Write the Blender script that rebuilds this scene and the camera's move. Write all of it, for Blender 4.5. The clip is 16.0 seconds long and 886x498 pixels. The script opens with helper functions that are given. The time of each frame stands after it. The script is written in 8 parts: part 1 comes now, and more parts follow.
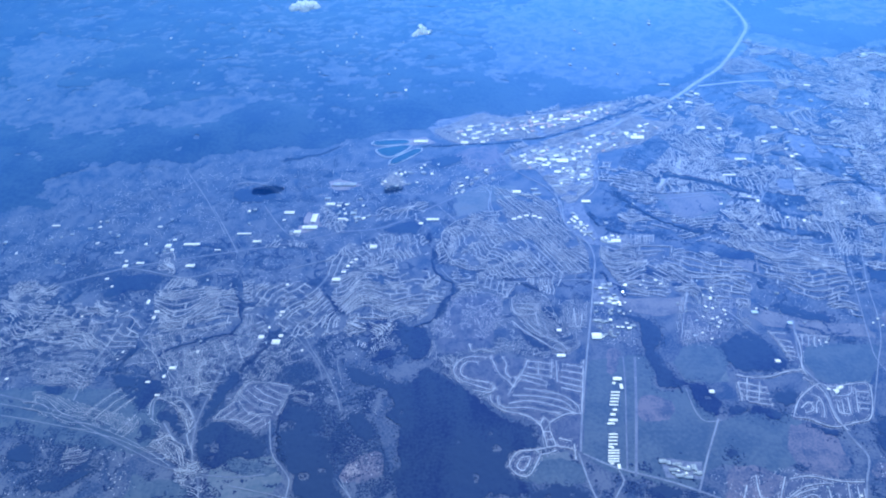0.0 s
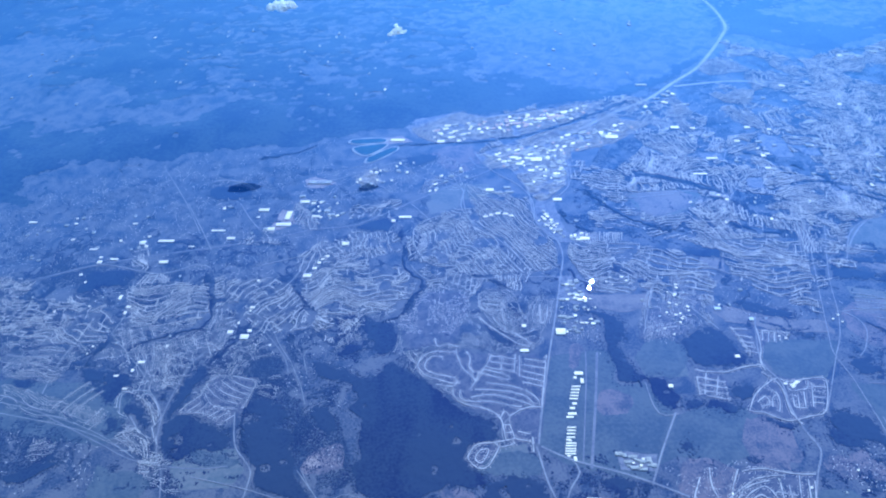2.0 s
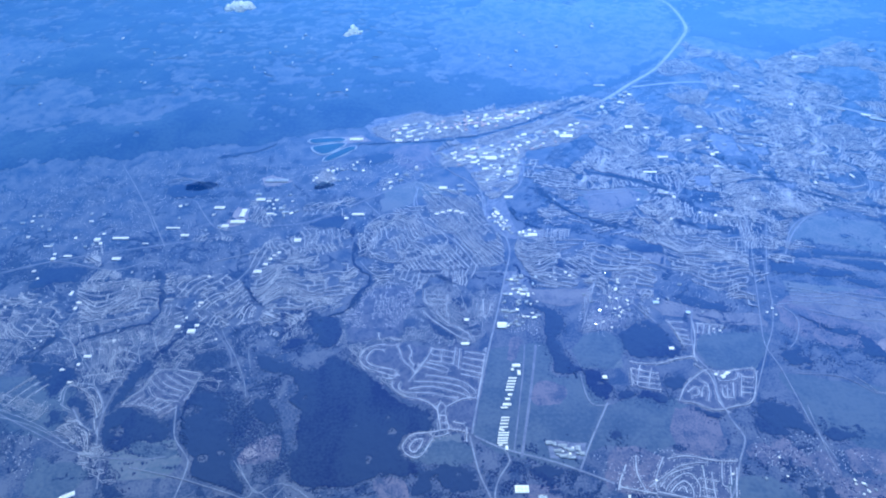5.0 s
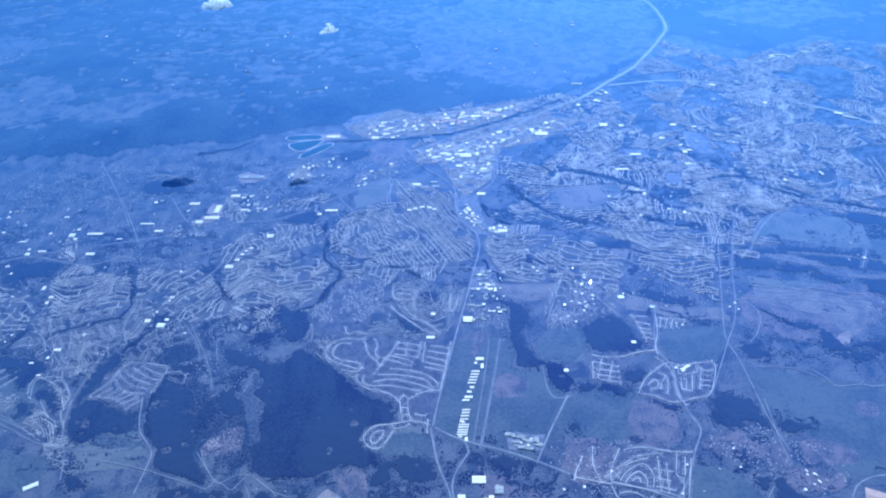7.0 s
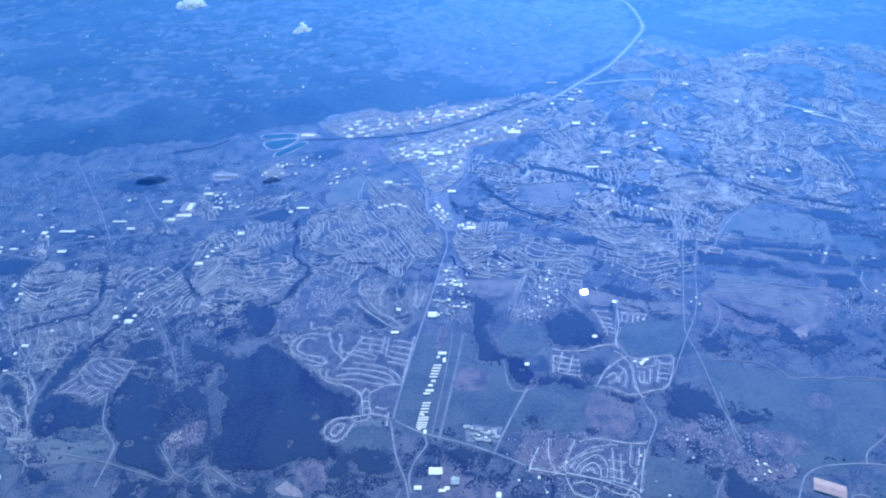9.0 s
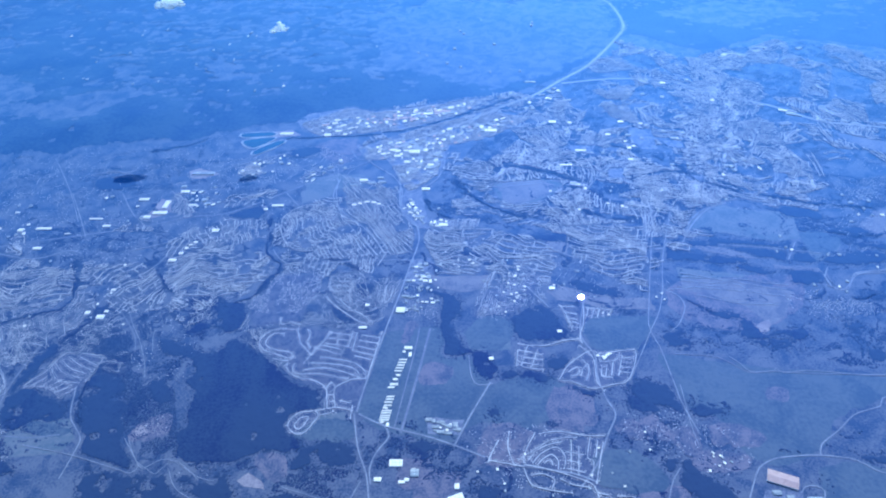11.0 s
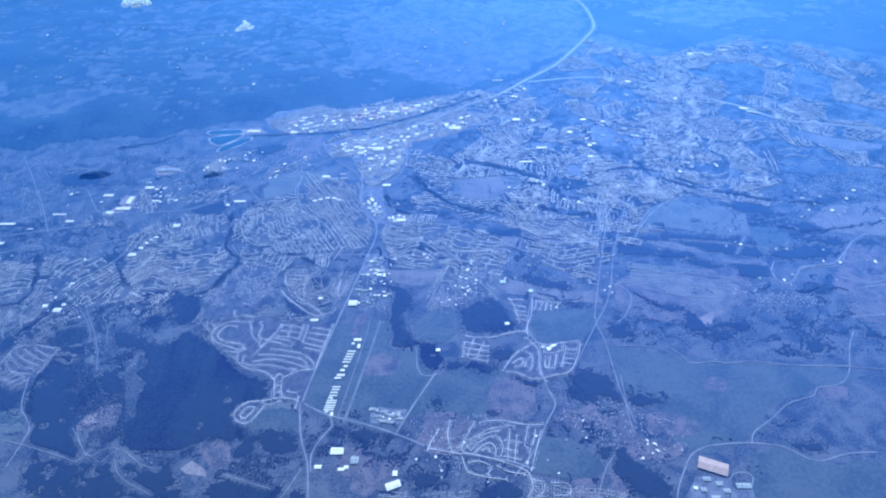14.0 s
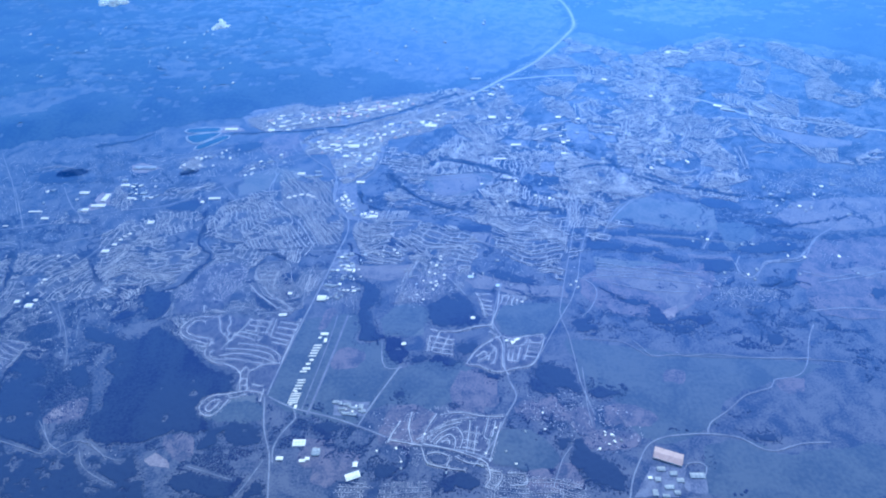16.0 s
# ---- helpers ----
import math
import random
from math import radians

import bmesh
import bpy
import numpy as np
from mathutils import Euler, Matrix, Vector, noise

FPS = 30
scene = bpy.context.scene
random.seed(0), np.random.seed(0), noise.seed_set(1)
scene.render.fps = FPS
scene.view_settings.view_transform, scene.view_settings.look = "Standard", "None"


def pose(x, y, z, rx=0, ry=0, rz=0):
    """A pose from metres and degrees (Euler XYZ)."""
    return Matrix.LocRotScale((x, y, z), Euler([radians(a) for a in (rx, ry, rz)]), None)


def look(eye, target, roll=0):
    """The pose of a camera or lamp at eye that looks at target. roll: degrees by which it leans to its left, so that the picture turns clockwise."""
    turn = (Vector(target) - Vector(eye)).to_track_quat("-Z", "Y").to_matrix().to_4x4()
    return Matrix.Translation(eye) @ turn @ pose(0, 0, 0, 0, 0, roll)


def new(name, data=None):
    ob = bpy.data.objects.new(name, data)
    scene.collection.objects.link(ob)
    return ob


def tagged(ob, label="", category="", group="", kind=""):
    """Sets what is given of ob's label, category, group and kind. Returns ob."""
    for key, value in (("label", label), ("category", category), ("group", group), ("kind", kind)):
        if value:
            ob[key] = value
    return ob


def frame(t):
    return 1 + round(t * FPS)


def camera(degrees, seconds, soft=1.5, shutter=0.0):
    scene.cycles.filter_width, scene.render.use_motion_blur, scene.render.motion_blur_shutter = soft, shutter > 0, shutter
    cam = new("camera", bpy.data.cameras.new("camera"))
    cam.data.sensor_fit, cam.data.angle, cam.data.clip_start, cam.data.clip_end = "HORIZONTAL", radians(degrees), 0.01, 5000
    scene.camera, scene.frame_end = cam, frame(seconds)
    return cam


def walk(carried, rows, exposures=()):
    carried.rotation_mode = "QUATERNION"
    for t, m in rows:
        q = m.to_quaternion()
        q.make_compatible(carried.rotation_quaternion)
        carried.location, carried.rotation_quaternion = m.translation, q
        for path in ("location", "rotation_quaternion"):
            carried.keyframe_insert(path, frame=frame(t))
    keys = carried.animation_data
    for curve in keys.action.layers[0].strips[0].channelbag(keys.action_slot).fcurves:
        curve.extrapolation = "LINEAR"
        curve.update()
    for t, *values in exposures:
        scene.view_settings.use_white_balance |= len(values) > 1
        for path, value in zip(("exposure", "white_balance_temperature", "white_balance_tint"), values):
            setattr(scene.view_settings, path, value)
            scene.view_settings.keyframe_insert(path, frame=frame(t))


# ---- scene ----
# A town seen from a cruising aircraft. The plan is drawn at one unit to about
# seven metres of land, so that flight and distance stay within the lens's reach.
cam = camera(66.0, 16.0, soft=2.1)
ROWS = [
    (0.0, -0.1, -0.1, 999.9, -39.29, 2.54, 0.65),
    (0.5, 16.4, -5.0, 999.9, -39.29, 2.47, 0.62),
    (1.0, 33.0, -9.8, 1000.0, -39.33, 2.43, 0.60),
    (1.5, 49.4, -14.8, 1000.2, -39.23, 2.44, 0.68),
    (2.0, 66.1, -19.4, 1000.2, -39.17, 2.39, 0.67),
    (2.5, 82.6, -24.3, 1000.3, -39.22, 2.28, 0.56),
    (3.0, 99.2, -29.1, 1000.3, -39.16, 2.22, 0.51),
    (3.5, 115.8, -34.0, 1000.4, -39.11, 2.19, 0.41),
    (4.0, 132.5, -39.0, 1000.5, -39.00, 2.15, 0.27),
    (6.5, 215.3, -63.3, 1000.7, -38.91, 1.91, 0.01),
    (7.0, 232.0, -67.8, 1000.5, -38.93, 1.92, 0.04),
    (7.5, 248.3, -72.8, 1000.8, -38.90, 1.89, -0.00),
    (8.0, 264.9, -77.8, 1000.8, -38.83, 1.89, -0.09),
    (8.5, 281.4, -82.7, 1000.8, -38.84, 1.88, -0.16),
    (9.0, 298.0, -87.5, 1000.8, -38.85, 1.82, -0.27),
    (11.5, 380.4, -111.6, 1001.0, -38.77, 1.77, -0.33),
    (12.0, 396.9, -116.6, 1001.3, -38.77, 1.72, -0.32),
    (12.5, 413.5, -121.7, 1001.3, -38.78, 1.68, -0.33),
    (13.0, 430.1, -126.8, 1001.5, -38.70, 1.64, -0.39),
    (13.5, 446.6, -131.5, 1001.4, -38.68, 1.64, -0.45),
    (14.0, 463.0, -136.1, 1001.4, -38.68, 1.67, -0.47),
    (14.5, 479.7, -141.2, 1001.6, -38.70, 1.69, -0.52),
    (15.0, 496.1, -146.1, 1001.5, -38.73, 1.72, -0.54),
    (15.5, 512.7, -150.8, 1001.4, -38.74, 1.75, -0.51),
    (16.0, 529.3, -155.8, 1001.6, -38.68, 1.67, -0.65),
]
walk(cam, [(t, pose(x, y, z, 90 + pitch, roll, yaw)) for t, x, y, z, pitch, roll, yaw in ROWS],
     exposures=[(0.0, 1.055, 5000, -6), (16.0, 1.055, 5000, -6)])

# ---- light: a clear day, the sun ahead of the camera, off to its right ----
SUN_UP, SUN_EAST = 42.0, 14.3
world = bpy.data.worlds.new("sky")
scene.world = world
world.use_nodes = True
wn = world.node_tree.nodes
sky = wn.new("ShaderNodeTexSky")
sky.sky_type = "NISHITA"
sky.sun_disc = False
sky.sun_elevation = radians(SUN_UP)
sky.sun_rotation = radians(SUN_EAST)
sky.altitude = 3000
sky.air_density, sky.dust_density, sky.ozone_density = 1.0, 0.3, 3.0
wn["Background"].inputs["Strength"].default_value = 0.15
world.node_tree.links.new(sky.outputs[0], wn["Background"].inputs["Color"])
sun = new("sun", bpy.data.lights.new("sun", "SUN"))
sun.data.energy, sun.data.angle, sun.data.color = 2.0, radians(0.53), (1.0, 0.95, 0.88)
toward = Vector((math.sin(radians(SUN_EAST)) * math.cos(radians(SUN_UP)), math.cos(radians(SUN_EAST)) * math.cos(radians(SUN_UP)), math.sin(radians(SUN_UP))))
sun.matrix_world = look(toward * 900 + Vector((300, 900, 0)), (300, 900, 0))

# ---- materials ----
# Colours of the air haze painted over surfaces: steep view, low view.
HAZE_STEEP, HAZE_LOW = (0.029, 0.126, 0.73), (0.120, 0.300, 0.69)

HAZE_RISE = 0.345
GRAIN = 0.75


def surface(name, low, high, size=40.0, fine=4.0, rough=0.9, haze=0.14, bump=0.3, spread=0.0, metal=0.0, grainy=1.0):
    """A matt surface with stains at two scales, under a blue gloss painted on as air haze, which grows at low angles.
    """
    m = bpy.data.materials.new(name)
    m.use_nodes = True
    n, link = m.node_tree.nodes, m.node_tree.links.new
    body, out = n["Principled BSDF"], n["Material Output"]
    where = n.new("ShaderNodeNewGeometry")
    coarse, grain = n.new("ShaderNodeTexNoise"), n.new("ShaderNodeTexNoise")
    coarse.inputs["Scale"].default_value, coarse.inputs["Detail"].default_value, coarse.inputs["Distortion"].default_value = 1 / size, 7, 0.8
    grain.inputs["Scale"].default_value, grain.inputs["Detail"].default_value = 1 / fine, 3
    drawn = n.new("ShaderNodeMapping")
    drawn.inputs["Rotation"].default_value, drawn.inputs["Scale"].default_value = (0, 0, radians(-25)), (1, grainy, 1)
    link(where.outputs["Position"], drawn.inputs["Vector"])
    link(drawn.outputs[0], coarse.inputs["Vector"])
    link(where.outputs["Position"], grain.inputs["Vector"])
    both = n.new("ShaderNodeMath")
    both.operation = "MULTIPLY_ADD"
    both.inputs[1].default_value = GRAIN
    link(grain.outputs["Fac"], both.inputs[0])
    link(coarse.outputs["Fac"], both.inputs[2])
    last = both
    if spread:
        isle = n.new("ShaderNodeMath")
        isle.operation = "MULTIPLY_ADD"
        isle.inputs[1].default_value = spread
        link(where.outputs["Random Per Island"], isle.inputs[0])
        link(both.outputs[0], isle.inputs[2])
        last = isle
    ramp = n.new("ShaderNodeValToRGB")
    ramp.color_ramp.elements[0].position, ramp.color_ramp.elements[1].position = 0.69 + spread * 0.2, 1.06 + spread * 0.8
    ramp.color_ramp.elements[0].color, ramp.color_ramp.elements[1].color = (*low, 1), (*high, 1)
    link(last.outputs[0], ramp.inputs["Fac"])
    link(ramp.outputs["Color"], body.inputs["Base Color"])
    body.inputs["Roughness"].default_value = rough
    body.inputs["Metallic"].default_value = metal
    if bump:
        b = n.new("ShaderNodeBump")
        b.inputs["Strength"].default_value, b.inputs["Distance"].default_value = bump, fine * 0.3
        link(grain.outputs["Fac"], b.inputs["Height"])
        link(b.outputs["Normal"], body.inputs["Normal"])
    # Air haze put into the shader as blue gloss, growing towards low view angles.
    if haze:
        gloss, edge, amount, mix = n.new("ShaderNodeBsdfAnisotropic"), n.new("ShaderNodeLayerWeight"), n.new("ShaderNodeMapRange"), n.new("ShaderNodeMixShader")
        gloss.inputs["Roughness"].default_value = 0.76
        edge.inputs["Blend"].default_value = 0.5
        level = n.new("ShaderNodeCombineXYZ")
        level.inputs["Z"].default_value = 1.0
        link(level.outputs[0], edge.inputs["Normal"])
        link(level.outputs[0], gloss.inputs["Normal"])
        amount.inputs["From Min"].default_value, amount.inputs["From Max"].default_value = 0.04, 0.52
        amount.inputs["To Min"].default_value, amount.inputs["To Max"].default_value = haze, haze + HAZE_RISE
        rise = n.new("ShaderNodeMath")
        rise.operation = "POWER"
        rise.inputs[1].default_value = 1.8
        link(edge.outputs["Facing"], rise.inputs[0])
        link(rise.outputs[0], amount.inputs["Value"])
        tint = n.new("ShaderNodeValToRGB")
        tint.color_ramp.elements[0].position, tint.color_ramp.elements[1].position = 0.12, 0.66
        tint.color_ramp.elements[0].color, tint.color_ramp.elements[1].color = (*HAZE_STEEP, 1), (*HAZE_LOW, 1)
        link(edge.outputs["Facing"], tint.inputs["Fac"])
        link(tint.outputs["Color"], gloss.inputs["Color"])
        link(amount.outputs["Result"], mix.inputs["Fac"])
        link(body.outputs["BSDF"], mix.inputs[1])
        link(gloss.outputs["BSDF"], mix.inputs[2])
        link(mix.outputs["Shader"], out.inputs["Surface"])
    return m


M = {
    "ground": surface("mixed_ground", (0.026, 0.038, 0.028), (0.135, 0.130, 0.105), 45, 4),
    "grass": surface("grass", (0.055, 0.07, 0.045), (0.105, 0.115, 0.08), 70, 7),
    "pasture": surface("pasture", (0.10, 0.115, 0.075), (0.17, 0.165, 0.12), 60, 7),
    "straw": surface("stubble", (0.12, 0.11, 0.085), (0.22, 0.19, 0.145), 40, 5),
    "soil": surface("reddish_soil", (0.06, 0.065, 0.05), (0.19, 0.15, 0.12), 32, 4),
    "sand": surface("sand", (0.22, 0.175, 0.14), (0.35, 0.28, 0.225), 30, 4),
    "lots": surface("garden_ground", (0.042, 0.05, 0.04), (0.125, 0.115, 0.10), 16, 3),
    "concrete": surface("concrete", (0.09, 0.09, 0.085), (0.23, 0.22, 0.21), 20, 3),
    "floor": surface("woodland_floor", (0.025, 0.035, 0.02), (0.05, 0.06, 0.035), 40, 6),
    "leaves": surface("tree_leaves", (0.000, 0.002, 0.003), (0.018, 0.028, 0.023), 75, 5, haze=0.118, bump=0, spread=0.25, grainy=0.4),
    "far_leaves": surface("forest_leaves", (0.004, 0.012, 0.008), (0.034, 0.052, 0.036), 130, 11, haze=0.12, bump=0.4),
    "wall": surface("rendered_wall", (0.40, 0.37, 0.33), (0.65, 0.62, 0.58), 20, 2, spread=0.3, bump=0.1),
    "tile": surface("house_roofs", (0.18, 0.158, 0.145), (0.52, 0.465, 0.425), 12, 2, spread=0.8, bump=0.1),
    "white": surface("white_roof_sheet", (0.78, 0.69, 0.59), (0.97, 0.87, 0.76), 14, 2, rough=0.5, haze=0.04, bump=0.05),
    "grey": surface("grey_roof_sheet", (0.20, 0.205, 0.21), (0.38, 0.38, 0.375), 14, 2, rough=0.6, haze=0.06, bump=0.05),
    "tan": surface("tan_roof_sheet", (0.44, 0.27, 0.21), (0.54, 0.35, 0.28), 14, 2, rough=0.6, haze=0.06, bump=0.05),
    "bright": surface("bare_metal_roof", (0.75, 0.75, 0.75), (0.88, 0.88, 0.88), 14, 2, rough=0.05, haze=0.05, bump=0, metal=0.3),
    "rooflight": surface("plastic_roof_light", (0.50, 0.52, 0.53), (0.62, 0.63, 0.63), 8, 2, rough=0.4, haze=0.06, bump=0),
    "cloud": surface("cloud", (0.88, 0.88, 0.88), (0.95, 0.95, 0.95), 30, 8, rough=1.0, haze=0, bump=0),
    "water": surface("settling_pond_water", (0.02, 0.055, 0.07), (0.035, 0.085, 0.10), 40, 8, rough=0.15, haze=0.06, bump=0),
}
thin, cloud_link = M["cloud"].node_tree.nodes, M["cloud"].node_tree.links.new
clear_air, veil_mix, wisps, wisp_range = thin.new("ShaderNodeBsdfTransparent"), thin.new("ShaderNodeMixShader"), thin.new("ShaderNodeTexNoise"), thin.new("ShaderNodeMapRange")
wisps.inputs["Scale"].default_value = 0.12
wisp_range.inputs["To Min"].default_value, wisp_range.inputs["To Max"].default_value = 0.5, 1.0
cloud_link(thin.new("ShaderNodeTexCoord").outputs["Object"], wisps.inputs["Vector"])
cloud_link(wisps.outputs["Fac"], wisp_range.inputs["Value"])
cloud_link(wisp_range.outputs["Result"], veil_mix.inputs["Fac"])
cloud_link(clear_air.outputs["BSDF"], veil_mix.inputs[1])
glow_through, both_ways = thin.new("ShaderNodeBsdfTranslucent"), thin.new("ShaderNodeMixShader")
glow_through.inputs["Color"].default_value, both_ways.inputs["Fac"].default_value = (0.97, 0.97, 0.97, 1), 0.8
cloud_link(thin["Principled BSDF"].outputs["BSDF"], both_ways.inputs[1])
cloud_link(glow_through.outputs["BSDF"], both_ways.inputs[2])
cloud_link(both_ways.outputs["Shader"], veil_mix.inputs[2])
cloud_link(veil_mix.outputs["Shader"], thin["Material Output"].inputs["Surface"])
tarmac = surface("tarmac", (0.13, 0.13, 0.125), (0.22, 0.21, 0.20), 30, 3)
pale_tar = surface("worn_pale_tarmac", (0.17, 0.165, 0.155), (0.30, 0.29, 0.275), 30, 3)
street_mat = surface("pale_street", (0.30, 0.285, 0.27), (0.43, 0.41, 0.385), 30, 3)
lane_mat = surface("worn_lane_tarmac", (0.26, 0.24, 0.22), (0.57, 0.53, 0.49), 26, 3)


# ---- tools ----
def smooth(a, b, v):
    k = np.clip((v - a) / (b - a), 0, 1)
    return k * k * (3 - 2 * k)


tables = {}


def waves(x, y, size, seed):
    """Smooth uneven noise of about -1 to 1, with shapes of about that size."""
    if seed not in tables:
        r = np.random.RandomState(seed)
        tables[seed] = (r.uniform(-1, 1, (128, 128)), r.uniform(0, 6.283), r.uniform(0, 90, 2))
    table, a, shift = tables[seed]
    x, y = np.asarray(x, float), np.asarray(y, float)
    c, s, total = math.cos(a), math.sin(a), 0
    for k, (part_size, weight) in enumerate(((0.5 * size, 1.25), (0.23 * size, 0.5))):
        u, v = (c * x - s * y) / part_size + shift[0] + 31 * k, (s * x + c * y) / part_size + shift[1]
        iu, iv = np.floor(u).astype(int), np.floor(v).astype(int)
        fu, fv = u - iu, v - iv
        fu, fv = fu * fu * (3 - 2 * fu), fv * fv * (3 - 2 * fv)
        i0, i1, j0, j1 = iu % 128, (iu + 1) % 128, iv % 128, (iv + 1) % 128
        total = total + weight * ((table[i0, j0] * (1 - fu) + table[i1, j0] * fu) * (1 - fv) + (table[i0, j1] * (1 - fu) + table[i1, j1] * fu) * fv)
    return total


def relief(x, y):
    """Height of the land: level under the town, a wooded ridge and hills behind it."""
    edge = 1800 + 0.37 * (x + 60) + 0.26 * np.maximum(x, 0)
    d = y - edge
    rise = smooth(20, 260, d)
    return rise * (16 + 9 * waves(x, y, 700, 3) + 5 * waves(x, y, 260, 5))


def inside(px, py, poly):
    px, py = np.asarray(px, float), np.asarray(py, float)
    hit = np.zeros(px.shape, bool)
    n = len(poly)
    for i in range(n):
        (x0, y0), (x1, y1) = poly[i], poly[(i + 1) % n]
        if y0 == y1:
            continue
        cross = ((y0 > py) != (y1 > py)) & (px < (x1 - x0) * (py - y0) / (y1 - y0) + x0)
        hit ^= cross
    return hit


def rounded(points, closed, step=12.0):
    """A smooth line through the points."""
    p = [Vector((*q, 0)) for q in points]
    n, out = len(p), []
    for i in range(n if closed else n - 1):
        if closed:
            a, b, c, d = p[i - 1], p[i], p[(i + 1) % n], p[(i + 2) % n]
        else:
            a, b, c, d = p[max(i - 1, 0)], p[i], p[i + 1], p[min(i + 2, n - 1)]
        k = max(2, int((c - b).length / step))
        for j in range(k):
            t = j / k
            q = 0.5 * ((2 * b) + (c - a) * t + (2 * a - 5 * b + 4 * c - d) * t * t + (3 * b - a - 3 * c + d) * t ** 3)
            out.append((q.x, q.y))
    if not closed:
        out.append(tuple(points[-1]))
    return out


def mesh_of(name, verts, faces, mats, index=None):
    """One mesh object out of arrays; faces all have the same number of corners."""
    verts, faces = np.asarray(verts, np.float32), np.asarray(faces, np.int32)
    me = bpy.data.meshes.new(name)
    me.vertices.add(len(verts))
    me.vertices.foreach_set("co", verts.ravel())
    k = faces.shape[1]
    me.loops.add(faces.size)
    me.loops.foreach_set("vertex_index", faces.ravel())
    me.polygons.add(len(faces))
    me.polygons.foreach_set("loop_start", np.arange(0, faces.size, k, dtype=np.int32))
    me.polygons.foreach_set("loop_total", np.full(len(faces), k, np.int32))
    for m in mats:
        me.materials.append(m)
    if index is not None:
        me.polygons.foreach_set("material_index", np.asarray(index, np.int32))
    me.update(calc_edges=True)
    return new(name, me)


def many(name, shape, places, mats, index=None, jitter=0.0):
    """Copies of one small shape (verts, faces) at rows of x, y, z, turn, sx, sy, sz, as one mesh."""
    verts, faces = shape
    places = np.asarray(places, float)
    n, v = len(places), len(verts)
    c, s = np.cos(places[:, 3])[:, None], np.sin(places[:, 3])[:, None]
    lx, ly, lz = verts[None, :, 0] * places[:, 4:5], verts[None, :, 1] * places[:, 5:6], verts[None, :, 2] * places[:, 6:7]
    co = np.stack([c * lx - s * ly + places[:, 0:1], s * lx + c * ly + places[:, 1:2], lz + places[:, 2:3]], -1)
    if jitter:
        co += np.random.uniform(-jitter, jitter, co.shape) * places[:, 4][:, None, None]
    f = (faces[None] + (np.arange(n) * v)[:, None, None]).reshape(-1, faces.shape[1])
    return mesh_of(name, co.reshape(-1, 3), f, mats, None if index is None else np.tile(index, n))


def crown_shape():
    """A rough leafy dome on a short skirt, as triangles."""
    v, f = [], []
    for k, (r, z) in enumerate(((0.75, 0.0), (1.0, 0.55), (0.6, 1.1))):
        for i in range(6):
            a = 6.283 * (i + 0.5 * k) / 6
            v.append((r * math.cos(a), r * math.sin(a), z))
    v.append((0.1, 0, 1.35))
    for k in range(2):
        for i in range(6):
            a, b, c, d = k * 6 + i, k * 6 + (i + 1) % 6, k * 6 + 6 + i, k * 6 + 6 + (i + 1) % 6
            f += [(a, b, c), (b, d, c)]
    f += [(12 + i, 12 + (i + 1) % 6, 18) for i in range(6)]
    return np.array(v), np.array(f)


def house_shape():
    """A gabled house with eaves: walls first, then the two roof slopes, all quads."""
    v = [(-.5, -.5, 0), (.5, -.5, 0), (.5, .5, 0), (-.5, .5, 0), (-.5, -.5, .6), (.5, -.5, .6), (.5, .5, .6), (-.5, .5, .6),
         (-.5, 0, 1), (.5, 0, 1), (-.58, -.6, .56), (.58, -.6, .56), (.58, .6, .56), (-.58, .6, .56), (-.58, 0, 1.04), (.58, 0, 1.04)]
    f = [(0, 1, 5, 4), (2, 3, 7, 6), (1, 2, 6, 5), (3, 0, 4, 7), (4, 8, 7, 7), (5, 6, 9, 9), (10, 11, 15, 14), (12, 13, 14, 15)]
    f[4], f[5] = (3, 4, 8, 7), (1, 6, 9, 5)
    return np.array(v, float), np.array(f), [0, 0, 0, 0, 0, 0, 1, 1]


def mound_shape():
    """A low leafy mound for woods far off."""
    v = [(math.cos(a), math.sin(a), 0) for a in np.arange(5) * 1.2566] + [(0.72 * math.cos(a), 0.72 * math.sin(a), 0.6) for a in np.arange(5) * 1.2566 + 0.6] + [(0, 0, 0.85)]
    f = [(i, (i + 1) % 5, 5 + i) for i in range(5)] + [((i + 1) % 5, 5 + (i + 1) % 5, 5 + i) for i in range(5)] + [(5 + i, 5 + (i + 1) % 5, 10) for i in range(5)]
    return np.array(v), np.array(f)


CROWN, HOUSE, MOUND = crown_shape(), house_shape(), mound_shape()
GRID = (-3200.0, 100.0, 3.0)
taken = np.zeros((2300, 1200), bool)
built = np.zeros((2300, 1200), bool)
lots = np.zeros((2300, 1200), bool)


def cell(x, y):
    return np.clip(((np.asarray(x, float) - GRID[0]) / GRID[2]).astype(int), 1, 2298), np.clip(((np.asarray(y, float) - GRID[1]) / GRID[2]).astype(int), 1, 1198)


def mark(line, reach=0):
    """Remember where roads and streets run, to keep houses and trees off them."""
    p = np.array(line, float)
    a, b = cell(p[:, 0], p[:, 1])
    for i in range(-reach, reach + 1):
        for j in range(-reach, reach + 1):
            taken[a + i, b + j] = True


def clear(x, y):
    return ~taken[cell(x, y)]


